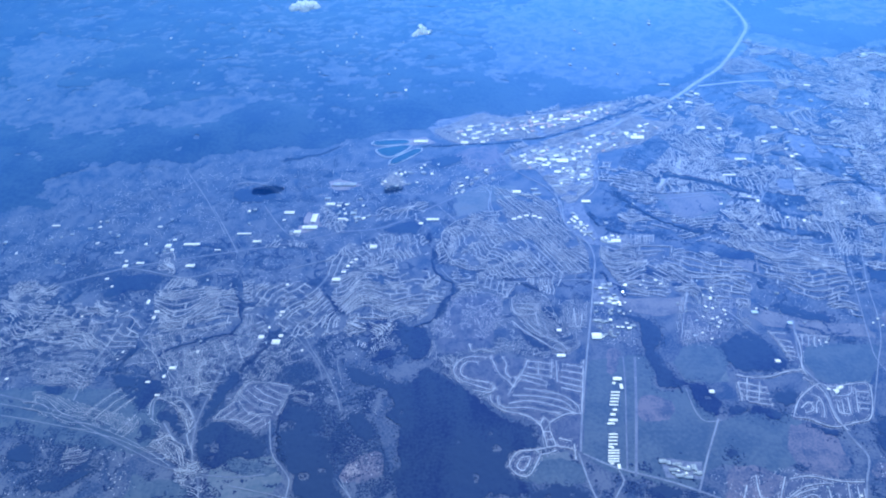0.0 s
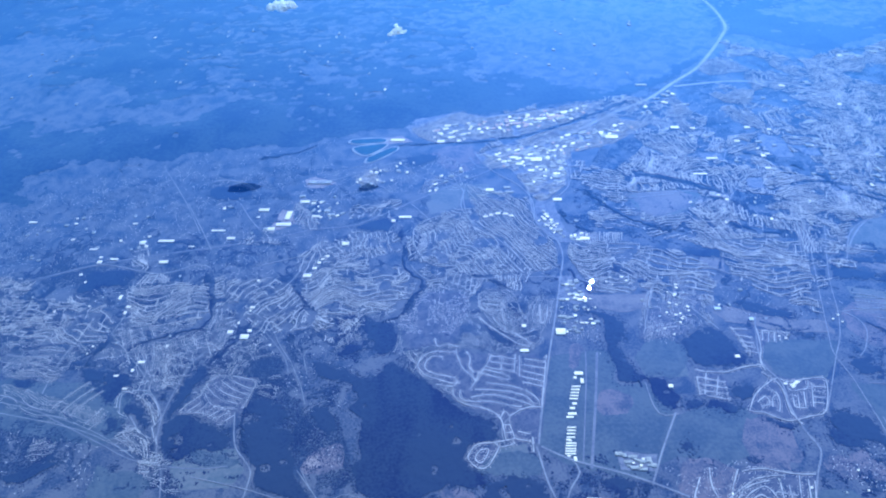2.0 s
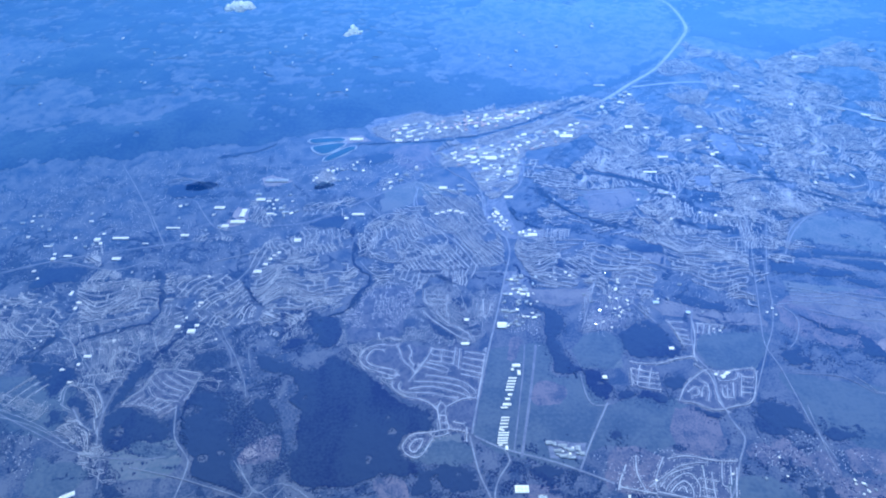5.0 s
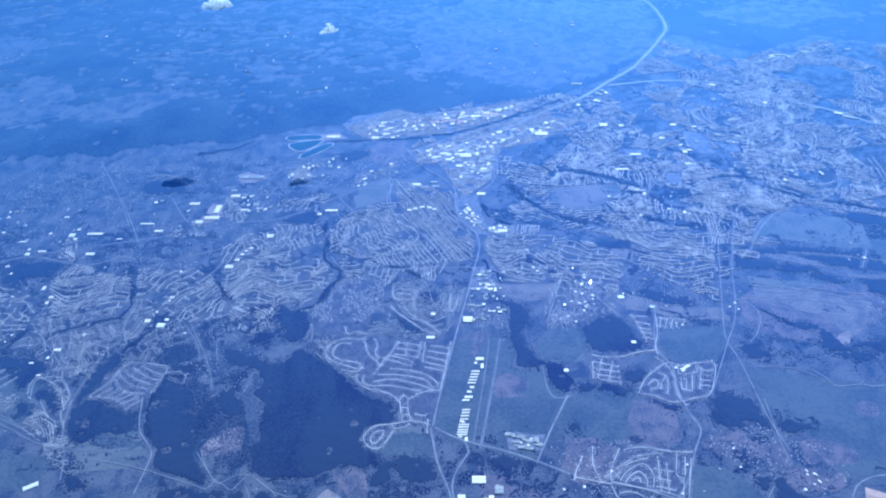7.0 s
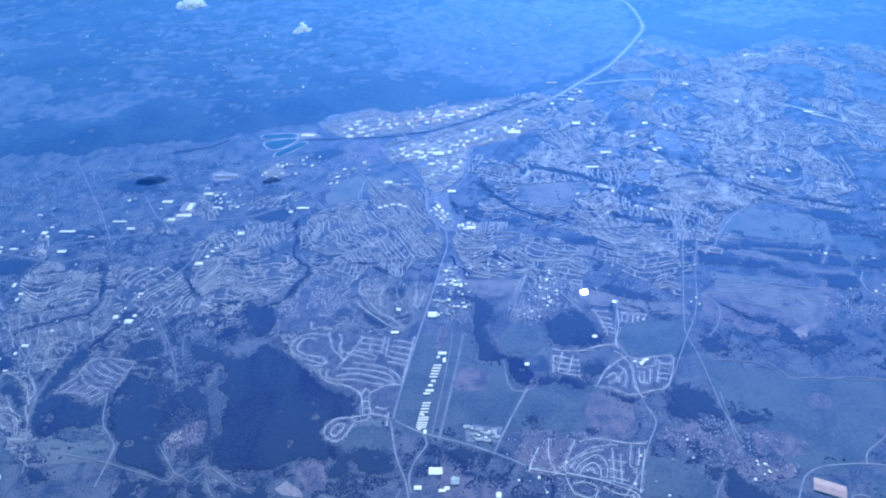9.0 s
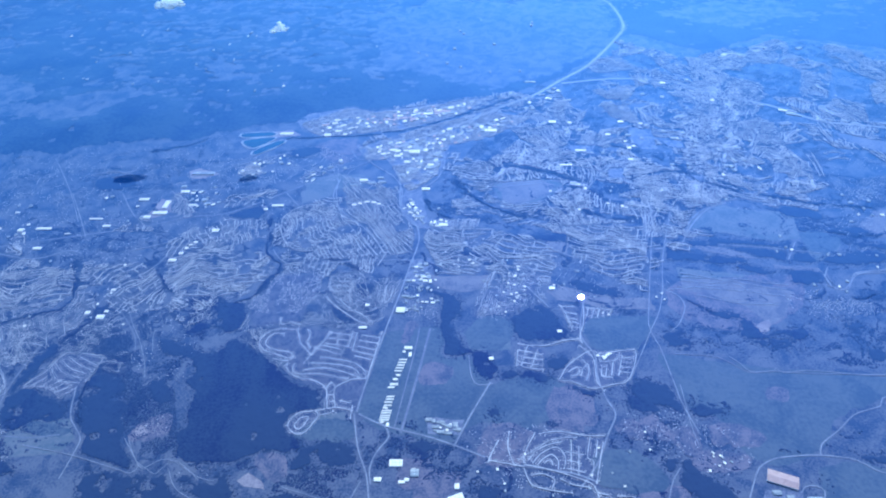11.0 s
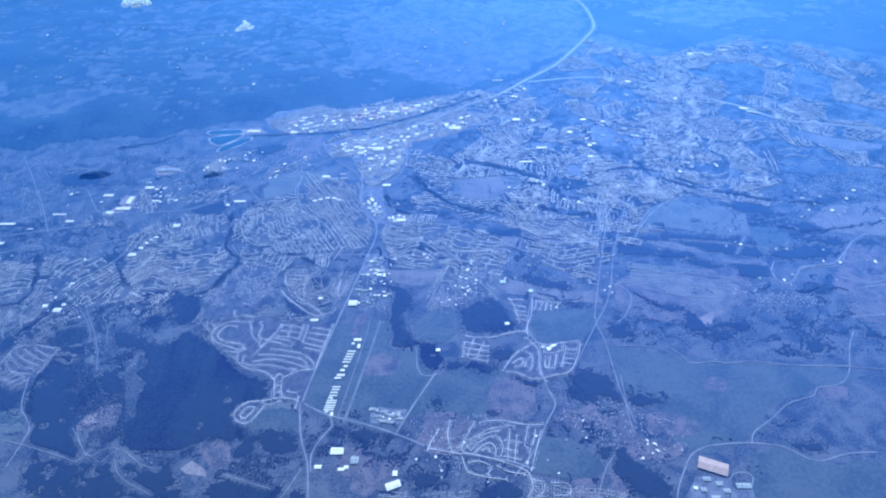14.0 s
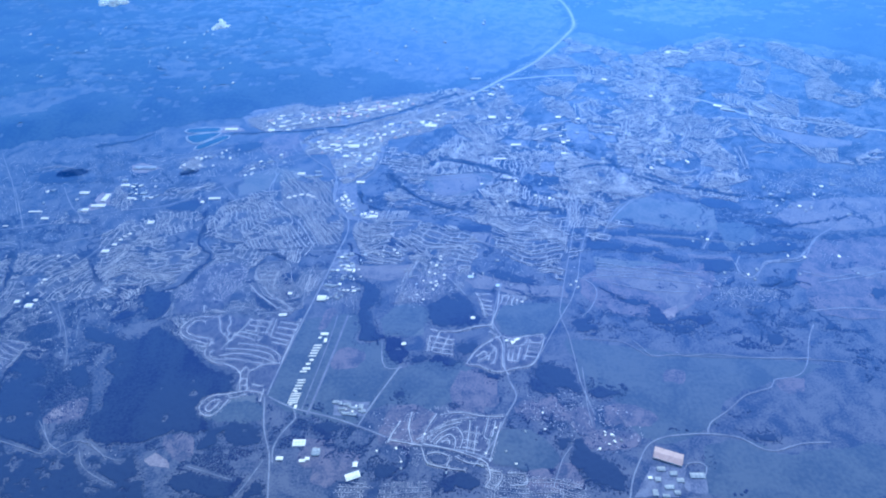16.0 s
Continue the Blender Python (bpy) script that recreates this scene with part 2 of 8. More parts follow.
def claim(poly, estate=False):
    """Remember the ground that a wood, field or estate takes up."""
    p = np.array(poly, float)
    (a0, b0), (a1, b1) = cell(*p.min(0)), cell(*p.max(0))
    ia, ib = np.meshgrid(np.arange(a0, a1 + 1), np.arange(b0, b1 + 1), indexing="ij")
    hit = inside(GRID[0] + (ia + 0.5) * GRID[2], GRID[1] + (ib + 0.5) * GRID[2], poly)
    built[a0:a1 + 1, b0:b1 + 1] |= hit
    if estate:
        lots[a0:a1 + 1, b0:b1 + 1] |= hit


layer = [0.06]


def part(name, bm, material, parent, label=""):
    me = bpy.data.meshes.new(name)
    bm.to_mesh(me)
    bm.free()
    me.materials.append(material)
    ob = new(name, me)
    ob.parent = parent
    if label:
        tagged(ob, label)
    return ob


# ---- the land ----
def make_ground():
    xs = np.concatenate([np.linspace(-9000, -2700, 12), np.linspace(-2600, 3800, 180), np.linspace(3950, 9000, 10)])
    ys = np.concatenate([np.linspace(-6000, 100, 12), np.linspace(150, 4700, 150), np.linspace(4900, 9000, 10)])
    gx, gy = np.meshgrid(xs, ys)
    co = np.stack([gx.ravel(), gy.ravel(), relief(gx.ravel(), gy.ravel())], -1)
    w, h = len(xs), len(ys)
    i = (np.arange(h - 1)[:, None] * w + np.arange(w - 1)[None]).ravel()
    ob = mesh_of("ground", co, np.stack([i, i + 1, i + w + 1, i + w], -1), [M["ground"]])
    ob.data.polygons.foreach_set("use_smooth", np.ones(len(ob.data.polygons), bool))
    return tagged(ob, "dry brown and green land under the town", "ground", kind="structure")


make_ground()


def land(points, material, label):
    """A field or yard: a thin sheet with a slightly ragged edge, laid on the land."""
    straight = material in ("concrete", "straw", "pasture", "lots", "sand")
    line = [(a[0] + (b[0] - a[0]) * k / n, a[1] + (b[1] - a[1]) * k / n) for a, b in zip(points, points[1:] + points[:1]) for n in [max(1, int(math.dist(a, b) / 7))] for k in range(n)] if straight else rounded(points, True, 7.0)
    p = np.array(line)
    rag = 6.0 if material == "lots" else 2.0 if straight else 4.0
    dx, dy = waves(p[:, 0], p[:, 1], 60, 71) + 0.6 * waves(p[:, 0], p[:, 1], 19, 72), waves(p[:, 0], p[:, 1], 60, 73) + 0.6 * waves(p[:, 0], p[:, 1], 19, 74)
    line = list(zip(p[:, 0] + rag * dx, p[:, 1] + rag * dy))
    layer[0] += 0.003
    claim(points)
    bm = bmesh.new()
    bm.faces.new([bm.verts.new((x, y, 0)) for x, y in line])
    bmesh.ops.triangulate(bm, faces=bm.faces[:])
    for v in bm.verts:
        v.co.z = float(relief(np.array(v.co.x), np.array(v.co.y))) + layer[0]
    bm.normal_update()
    bmesh.ops.reverse_faces(bm, faces=[f for f in bm.faces if f.normal.z < 0])
    me = bpy.data.meshes.new("field")
    bm.to_mesh(me)
    bm.free()
    me.materials.append(M[material])
    name = {"concrete": "yard", "grass": "grassland", "pasture": "pasture", "sand": "bare_ground", "soil": "bare_ground", "straw": "field", "lots": "garden_ground"}[material]
    return tagged(new(name, me), label, "land", kind="structure")


land([(216, 869), (334, 880), (339, 806), (387, 798), (421, 736), (361, 606), (243, 631), (184, 667), (194, 742), (215, 824)], "grass", "mown green airfield grass")
land([(300, 782), (353, 781), (344, 738), (297, 737)], "soil", "bare reddish soil patch")
land([(341, 1040), (451, 1036), (439, 992), (385, 994), (344, 1004)], "straw", "pale stubble field")
land([(584, 1007), (657, 971), (779, 951), (774, 919), (654, 935), (595, 974)], "straw", "pale stubble field")
land([(383, 863), (474, 876), (470, 817), (389, 819)], "pasture", "grey-green pasture field")
land([(626, 902), (771, 898), (751, 852), (721, 809), (647, 811), (619, 849)], "pasture", "grey-green pasture field")
land([(437, 736), (537, 746), (565, 732), (534, 683), (514, 636), (409, 644), (368, 628), (395, 686)], "grass", "dull green pasture field")
land([(561, 717), (608, 703), (605, 634), (536, 647), (526, 671)], "soil", "scrubby bare brown field")
land([(756, 796), (916, 759), (1207, 719), (1195, 691), (1041, 643), (968, 571), (864, 551), (817, 651), (778, 666), (768, 736)], "grass", "wide open green grassland")
land([(963, 542), (1037, 546), (1093, 518), (1249, 527), (1200, 432), (953, 440), (940, 483)], "grass", "wide open green grassland")
land([(859, 1050), (1042, 1012), (1086, 990), (1051, 917), (992, 876), (896, 924), (855, 963)], "pasture", "pale worked quarry ground")
land([(967, 872), (1004, 876), (991, 851), (956, 836)], "sand", "bare sandy clearing")
land([(999, 1271), (1193, 1248), (1173, 1142), (1056, 1160), (957, 1176)], "pasture", "green hillside pasture")
land([(1351, 997), (1495, 1010), (1457, 936), (1334, 905)], "soil", "bare reddish slope")
land([(1403, 976), (1454, 977), (1453, 951), (1408, 947)], "sand", "bare sandy clearing")
land([(1173, 1142), (1257, 1116), (1212, 1065), (1170, 1056)], "pasture", "dry hillside pasture")
land([(-22, 1648), (90, 1671), (99, 1553), (38, 1543), (-14, 1594)], "soil", "bare purple-brown open ground")
land([(-37, 1399), (64, 1449), (78, 1435), (47, 1375), (-24, 1344)], "pasture", "open grass beside the housing")
land([(-209, 651), (-187, 652), (-183, 635), (-209, 635)], "sand", "flattened pink earth platform")
land([(318, 1044), (441, 1045), (425, 1003), (322, 1004)], "straw", "pale stubble field")
land([(587, 1158), (634, 1152), (626, 1109), (575, 1120)], "straw", "pale stubble field")
land([(473, 1414), (612, 1415), (640, 1369), (570, 1315), (483, 1342)], "pasture", "open grassland on a low hill")
land([(-96, 1779), (48, 1873), (132, 1839), (375, 1886), (500, 1913), (395, 1796), (221, 1716), (107, 1701), (-6, 1683), (-71, 1729)], "concrete", "pale concrete factory yards")
land([(95, 1617), (219, 1694), (465, 1819), (619, 1774), (481, 1656), (365, 1618), (325, 1460), (256, 1377), (227, 1427), (189, 1548), (129, 1546)], "concrete", "pale concrete factory yards")
land([(-229, 1504), (-191, 1570), (-154, 1499), (-199, 1468)], "concrete", "pale concrete lorry park")
land([(-412, 1328), (-401, 1386), (-375, 1377), (-356, 1325), (-387, 1299), (-413, 1294)], "sand", "pale cleared earth round a factory")
land([(-367, 1519), (-341, 1529), (-277, 1498), (-319, 1474), (-349, 1481)], "sand", "pale cleared earth")
land([(244, 1390), (291, 1328), (295, 1230), (265, 1242), (238, 1286), (231, 1343)], "concrete", "pale car parks and forecourts")
land([(263, 1105), (312, 1108), (332, 1057), (301, 1016), (256, 1026)], "concrete", "pale car parks and forecourts")
land([(262, 898), (284, 897), (271, 844), (254, 845)], "soil", "bare airfield apron edge")
land([(368, 544), (335, 491), (298, 481), (291, 535)], "soil", "bare reddish yard")
land([(824, 987), (938, 1009), (1106, 1012), (1084, 919), (989, 860), (881, 863), (821, 912)], "soil", "dry reddish pasture on a slope")
land([(468, 1416), (648, 1423), (656, 1376), (488, 1374)], "straw", "pale dry field between houses")
land([(549, 715), (582, 721), (589, 659), (576, 608), (525, 616), (531, 661)], "soil", "scrubby bare brown field")
land([(801, 626), (842, 624), (855, 593), (805, 595)], "soil", "scrubby bare brown field")
land([(902, 479), (937, 474), (931, 447), (899, 453)], "concrete", "works yard")
land([(852, 501), (912, 496), (887, 441), (815, 444)], "concrete", "works yard")
land([(935, 708), (970, 700), (957, 673), (928, 681)], "soil", "scrubby bare patch in grassland")
land([(1138, 680), (1179, 678), (1165, 645), (1130, 647)], "soil", "bare reddish patch in grassland")
land([(-600, 812), (-905, 832), (-857, 741), (-628, 689), (-571, 699)], "grass", "greyish terraced open ground")
land([(-448, 669), (-346, 673), (-318, 629), (-339, 597), (-442, 598)], "pasture", "rough grass beside the road")
land([(-220, 623), (-203, 667), (-162, 672), (-155, 639), (-183, 622)], "soil", "bare farmyard ground in the woods")
land([(-6, 539), (9, 552), (33, 538), (43, 521), (7, 527)], "sand", "pale pink bare earth platform")
land([(15, 579), (52, 589), (74, 565), (77, 536), (48, 537)], "soil", "scrubby bare brown field")
land([(83, 670), (161, 674), (165, 629), (96, 618)], "pasture", "grass beside the estate")
land([(137, 737), (169, 743), (172, 687), (148, 688)], "pasture", "grass beside the estate")
land([(306, 659), (375, 651), (370, 618), (310, 624)], "concrete", "pale school yard and car park")
land([(266, 576), (328, 557), (323, 512), (264, 525)], "soil", "bare reddish yard")
land([(418, 638), (492, 625), (471, 561), (397, 562)], "soil", "bare reddish ground among scattered houses")
land([(651, 644), (723, 631), (730, 598), (650, 610)], "soil", "bare reddish ground among scattered houses")
land([(768, 576), (854, 563), (823, 534), (754, 540)], "soil", "bare reddish ground among scattered houses")
land([(-35, 858), (-24, 831), (-2, 804), (33, 795), (36, 773), (67, 753), (111, 731), (126, 680), (141, 678), (174, 672), (196, 755), (216, 878), (154, 883), (108, 884), (42, 896), (-1, 894)], "lots", "pale gardens and drives of a housing estate")
land([(60, 664), (77, 678), (112, 671), (105, 651), (93, 632), (78, 627), (62, 641)], "lots", "pale gardens and drives of a housing estate")
land([(-474, 753), (-439, 797), (-420, 842), (-336, 825), (-350, 756), (-364, 741), (-387, 721), (-420, 747)], "lots", "pale gardens and drives of a housing estate")
land([(555, 735), (575, 769), (600, 792), (631, 812), (716, 805), (686, 733), (611, 714), (579, 729)], "lots", "pale gardens and drives of a housing estate")
land([(486, 833), (543, 826), (529, 759), (489, 766), (477, 777)], "lots", "pale gardens and drives of a housing estate")
land([(584, 943), (622, 935), (695, 922), (677, 897), (634, 896), (612, 844), (601, 863)], "lots", "pale gardens and drives of a housing estate")
land([(472, 557), (498, 621), (534, 625), (619, 612), (584, 512), (537, 536)], "lots", "pale gardens and drives of a housing estate")
land([(851, 975), (898, 964), (930, 944), (970, 916), (1001, 863), (1038, 887), (1067, 938), (1082, 965), (1038, 982), (959, 1008), (859, 1013)], "straw", "pale quarried hillside")
land([(967, 858), (985, 874), (1002, 880), (1000, 863), (984, 851), (968, 852)], "sand", "bare sandy pit at the foot of a ridge")
land([(953, 1252), (1033, 1288), (1094, 1253), (1151, 1213), (1180, 1177), (1167, 1139), (1099, 1136), (1026, 1162), (965, 1188), (924, 1190)], "pasture", "smooth pale green pasture")
land([(924, 1131), (987, 1115), (1027, 1094), (1048, 1072), (1016, 1078), (956, 1100), (921, 1116)], "straw", "pale dry strip along a ridge")
land([(1073, 1053), (1121, 1045), (1168, 1034), (1170, 1022), (1117, 1033), (1071, 1039)], "straw", "pale dry strip along a ridge")
land([(1183, 1166), (1229, 1163), (1258, 1135), (1231, 1097), (1181, 1089), (1172, 1139)], "grass", "round green field")
land([(534, 711), (561, 720), (572, 685), (582, 652), (570, 627), (534, 629), (521, 661)], "soil", "bare brown field")
land([(293, 545), (317, 552), (329, 524), (321, 503), (297, 509)], "soil", "bare reddish yard")
land([(804, 614), (837, 625), (884, 611), (880, 581), (818, 589)], "soil", "bare reddish ground among scattered houses")
land([(173, 749), (163, 698), (140, 692), (136, 728), (157, 745)], "lots", "pale unbuilt ground beside an estate")
land([(73, 623), (105, 657), (135, 659), (171, 653), (184, 621), (136, 613)], "grass", "green meadow behind the estate")
land([(-214, 635), (-212, 655), (-192, 657), (-184, 640), (-198, 632)], "sand", "bare reddish farmyard")
land([(-196, 664), (-159, 678), (-152, 640), (-177, 629)], "soil", "bare brown farm ground")
land([(20, 578), (52, 585), (73, 569), (66, 543), (33, 551)], "soil", "bare pale field in the woods")
land([(273, 1052), (329, 1044), (443, 1024), (439, 995), (373, 991), (338, 999)], "straw", "pale dry field")
land([(563, 987), (634, 985), (688, 966), (753, 947), (782, 929), (777, 916), (679, 933), (581, 956)], "straw", "pale dry strip of open ground")
land([(398, 894), (445, 908), (483, 891), (475, 846), (444, 817), (417, 821), (386, 833)], "grass", "green field beside a wood")
land([(635, 894), (761, 901), (766, 882), (739, 830), (706, 810), (646, 809), (624, 841)], "grass", "broad green field")
land([(520, 1043), (572, 1032), (510, 955), (469, 915), (401, 918), (439, 992), (473, 1017)], "lots", "pale yards of a dense quarter")
land([(-80, 958), (-57, 1009), (-27, 1063), (17, 1065), (68, 1050), (55, 979), (43, 913), (-14, 907), (-59, 892)], "lots", "pale yards of a dense quarter")
land([(243, 1393), (287, 1391), (293, 1316), (302, 1261), (363, 1250), (361, 1218), (287, 1222), (254, 1259), (241, 1306)], "concrete", "pale car parks and forecourts")
land([(150, 1635), (272, 1650), (358, 1598), (348, 1510), (288, 1417), (237, 1460), (191, 1532)], "concrete", "pale works yards")
land([(-122, 1809), (-57, 1849), (48, 1868), (129, 1830), (122, 1759), (23, 1713), (-80, 1736)], "concrete", "pale works yards")
land([(-213, 1717), (-114, 1738), (-84, 1700), (-158, 1691)], "sand", "pale cleared earth beside the ponds")
land([(-34, 1446), (54, 1483), (123, 1471), (132, 1425), (59, 1402), (-13, 1380)], "pasture", "pale green open ground")
land([(470, 1408), (605, 1428), (658, 1399), (620, 1350), (523, 1367)], "pasture", "pale open hillside")
land([(-421, 669), (-389, 666), (-333, 650), (-340, 642), (-389, 639)], "grass", "green playing field")
land([(-578, 638), (-542, 626), (-517, 636), (-477, 613), (-486, 570), (-519, 560), (-569, 582)], "grass", "rough grass beside the road")
land([(1472, 1629), (1557, 1576), (1681, 1529), (1660, 1499), (1556, 1499), (1510, 1540), (1469, 1602)], "straw", "long pale cleared strip")
land([(1387, 1238), (1508, 1256), (1629, 1250), (1569, 1134), (1470, 1117), (1347, 1141), (1322, 1181), (1363, 1215)], "straw", "dry lavender-brown hillside")
land([(1374, 1078), (1547, 1091), (1505, 1010), (1410, 938), (1335, 905), (1283, 926), (1294, 981), (1329, 1019)], "soil", "dry reddish hillside")
land([(1408, 985), (1449, 993), (1486, 972), (1472, 945), (1431, 956)], "straw", "pale bare slope")
land([(1306, 921), (1467, 936), (1416, 837), (1304, 838), (1281, 887)], "soil", "dry reddish hillside")
land([(892, 1698), (953, 1659), (944, 1559), (903, 1562), (881, 1629)], "concrete", "pale yards of a hill estate")
land([(977, 1606), (1026, 1603), (1021, 1564), (976, 1567)], "concrete", "pale yards of a hill estate")
land([(989, 1425), (1028, 1429), (1023, 1401), (986, 1400)], "concrete", "pale yards of a hill estate")
land([(703, 1597), (763, 1587), (756, 1555), (705, 1564)], "concrete", "pale yards of a hill estate")
land([(786, 1467), (826, 1470), (822, 1418), (785, 1420)], "concrete", "pale yards of a hill estate")
land([(549, 708), (586, 707), (589, 659), (577, 627), (541, 641)], "soil", "bare brown field")
land([(687, 649), (718, 648), (709, 623), (687, 627)], "soil", "bare brown field")
land([(739, 622), (775, 621), (772, 578), (750, 567), (730, 591)], "soil", "bare brown field")
land([(793, 608), (832, 625), (836, 600), (803, 583)], "soil", "bare reddish ground among scattered houses")
land([(654, 500), (722, 509), (735, 479), (732, 460), (650, 463)], "soil", "bare reddish field")
land([(595, 572), (654, 582), (698, 545), (697, 503), (645, 503), (590, 515)], "grass", "green field beside an estate")
land([(496, 1414), (604, 1425), (633, 1397), (616, 1352), (525, 1309), (489, 1337)], "straw", "dry lavender-brown hillside")


# ---- roads ----
def strip(name, lines, width, z, material):
    verts, faces = [], []
    for k, line in enumerate(lines):
        p = np.array(line, float)
        if len(p) < 2:
            continue
        d = np.gradient(p, axis=0)
        d /= np.maximum(np.hypot(d[:, 0], d[:, 1]), 1e-6)[:, None]
        side = np.stack([-d[:, 1], d[:, 0]], -1) * width / 2
        a, b = p + side, p - side
        start = len(verts)
        h = relief(p[:, 0], p[:, 1]) + z + 0.0016 * (k % 60)
        for (ax, ay), (bx, by), k in zip(a, b, h):
            verts += [(ax, ay, k), (bx, by, k)]
        faces += [(start + 2 * i, start + 2 * i + 1, start + 2 * i + 3, start + 2 * i + 2) for i in range(len(p) - 1)]
    if not faces:
        return None
    v, f = np.array(verts), np.array(faces)
    d0, d1 = v[f[:, 2]] - v[f[:, 0]], v[f[:, 3]] - v[f[:, 1]]
    turned = d0[:, 0] * d1[:, 1] - d0[:, 1] * d1[:, 0] < 0
    f[turned] = f[turned][:, ::-1]
    return mesh_of(name, v, f, [material])


def road(points, width, label, material):
    layer[0] += 0.003
    mark(rounded(points, False, 2.0), 2 if width > 6 else 1)
    ob = strip("road", [rounded(points, False, 10.0)], width, layer[0] + 0.10, material)
    tagged(ob, label, "road", kind="structure")


road([(1013, 2783), (1046, 2616), (1042, 2474), (982, 2349), (900, 2212), (835, 2119), (734, 2019), (639, 1921), (519, 1840), (384, 1731), (262, 1654), (169, 1577)], 11, "pale wide motorway", street_mat)
road([(169, 1577), (207, 1506), (227, 1427), (230, 1331), (244, 1286), (276, 1231), (282, 1170), (267, 1095), (246, 993), (219, 873), (192, 743), (180, 674)], 3.8, "pale main road through the town", pale_tar)
road([(176, 671), (189, 599), (208, 546), (215, 506), (224, 442)], 3.0, "pale main road past the airfield", pale_tar)
road([(-1114, 1082), (-1045, 1098), (-932, 1131), (-819, 1175), (-697, 1206), (-544, 1235), (-414, 1261), (-310, 1296), (-202, 1313), (-66, 1405), (51, 1488), (120, 1530), (169, 1577)], 4.1, "grey road along the valley", tarmac)
road([(737, 2000), (921, 2022), (1088, 1991), (1197, 1897), (1350, 1798), (1455, 1697), (1589, 1652), (1799, 1580)], 9, "pale wide motorway", street_mat)
road([(64, 1454), (54, 1375), (85, 1304), (158, 1215), (209, 1116)], 3.4, "grey town road", pale_tar)
road([(-230, 1249), (-305, 1155), (-334, 1096), (-395, 1023), (-435, 936), (-478, 877), (-492, 809), (-496, 733), (-480, 664), (-461, 631), (-446, 580)], 3.0, "grey valley road", tarmac)
road([(-365, 752), (-348, 684), (-322, 650), (-307, 629), (-307, 596), (-311, 550)], 2.4, "pale curving estate road", pale_tar)
road([(-951, 834), (-796, 790), (-688, 737), (-588, 688), (-516, 654), (-415, 636), (-349, 640)], 2.2, "pale terraced road", tarmac)
road([(-874, 772), (-803, 758), (-639, 718), (-532, 670)], 1.5, "pale terraced road", pale_tar)
road([(-888, 799), (-766, 770), (-619, 718), (-518, 659)], 1.5, "pale terraced road", pale_tar)
road([(-360, 964), (-301, 887), (-284, 844)], 2.0, "narrow pale lane", tarmac)
road([(184, 670), (233, 643), (309, 618), (364, 595), (408, 573)], 3.4, "pale airfield approach road", pale_tar)
road([(233, 643), (242, 620), (222, 587), (213, 556), (217, 526)], 2.7, "narrow pale lane", pale_tar)
road([(355, 595), (387, 662), (427, 736)], 3.4, "straight pale country lane", pale_tar)
road([(642, 968), (615, 856), (633, 798), (629, 743), (635, 692), (645, 656), (622, 611), (596, 558), (558, 509)], 3.3, "pale curving estate road", pale_tar)
road([(867, 1302), (839, 1190), (797, 1033), (770, 930), (756, 867), (764, 808), (767, 727), (769, 677), (781, 608)], 1.9, "thin pale country road", pale_tar)
road([(761, 867), (722, 795), (686, 729)], 2.0, "narrow pale lane", pale_tar)
road([(907, 1276), (839, 1088), (811, 979), (787, 913), (761, 867)], 2.0, "thin pale country road", pale_tar)
road([(815, 979), (838, 961), (844, 927), (821, 880), (800, 858)], 2.0, "narrow pale lane", pale_tar)
road([(821, 979), (882, 985), (955, 991)], 2.0, "narrow pale lane", pale_tar)
road([(804, 436), (818, 476), (835, 507), (857, 540), (885, 556), (916, 561), (968, 562), (1020, 552), (1042, 534), (1067, 524), (1120, 537), (1168, 538)], 2.6, "pale country road", pale_tar)
road([(968, 562), (978, 583), (1021, 612), (1062, 643), (1115, 660), (1127, 677), (1172, 685), (1202, 712), (1234, 777), (1260, 816)], 2.2, "pale winding country road", pale_tar)
road([(789, 795), (866, 784), (912, 745), (956, 746), (1041, 737), (1158, 730), (1281, 716)], 2.0, "thin pale track", tarmac)
road([(899, 1140), (944, 1212), (999, 1271), (1048, 1293)], 3.4, "pale curving hill road", pale_tar)
road([(1202, 966), (1244, 1012), (1322, 1019), (1378, 1088), (1436, 1129)], 2.7, "pale hill road", pale_tar)
road([(1188, 963), (1175, 996), (1179, 1025)], 2.0, "narrow pale lane", tarmac)
road([(465, 555), (552, 538), (590, 520)], 3.4, "pale estate road", pale_tar)
road([(-688, 1122), (-667, 1023), (-675, 958)], 2.7, "grey town road", pale_tar)
road([(-748, 802), (-750, 885), (-734, 960)], 2.7, "grey town road", pale_tar)
road([(79, 1606), (109, 1553), (169, 1577)], 2.7, "pale yard road", pale_tar)
road([(338, 1540), (332, 1460), (303, 1411), (255, 1365)], 2.7, "pale town road", pale_tar)
road([(333, 1512), (396, 1456), (459, 1415), (641, 1418)], 2.7, "pale town road", pale_tar)
road([(-350, 1484), (-264, 1524), (-191, 1564), (-100, 1602)], 3.4, "pale town road", pale_tar)
road([(675, 1310), (733, 1401), (738, 1438)], 2.7, "pale hill road", pale_tar)
road([(860, 1335), (831, 1227), (815, 1148)], 3.4, "pale straight town road", pale_tar)
road([(563, 1159), (620, 1109), (680, 1080)], 2.7, "pale lane", pale_tar)
road([(470, 1088), (432, 987), (411, 925)], 2.7, "pale estate road", pale_tar)
road([(477, 1070), (532, 984), (561, 936)], 2.7, "pale estate road", pale_tar)
road([(-779, 1604), (-668, 1436), (-585, 1291)], 2.0, "thin pale lane", pale_tar)
road([(-628, 1512), (-586, 1531), (-519, 1506), (-481, 1464)], 2.0, "thin pale lane", pale_tar)
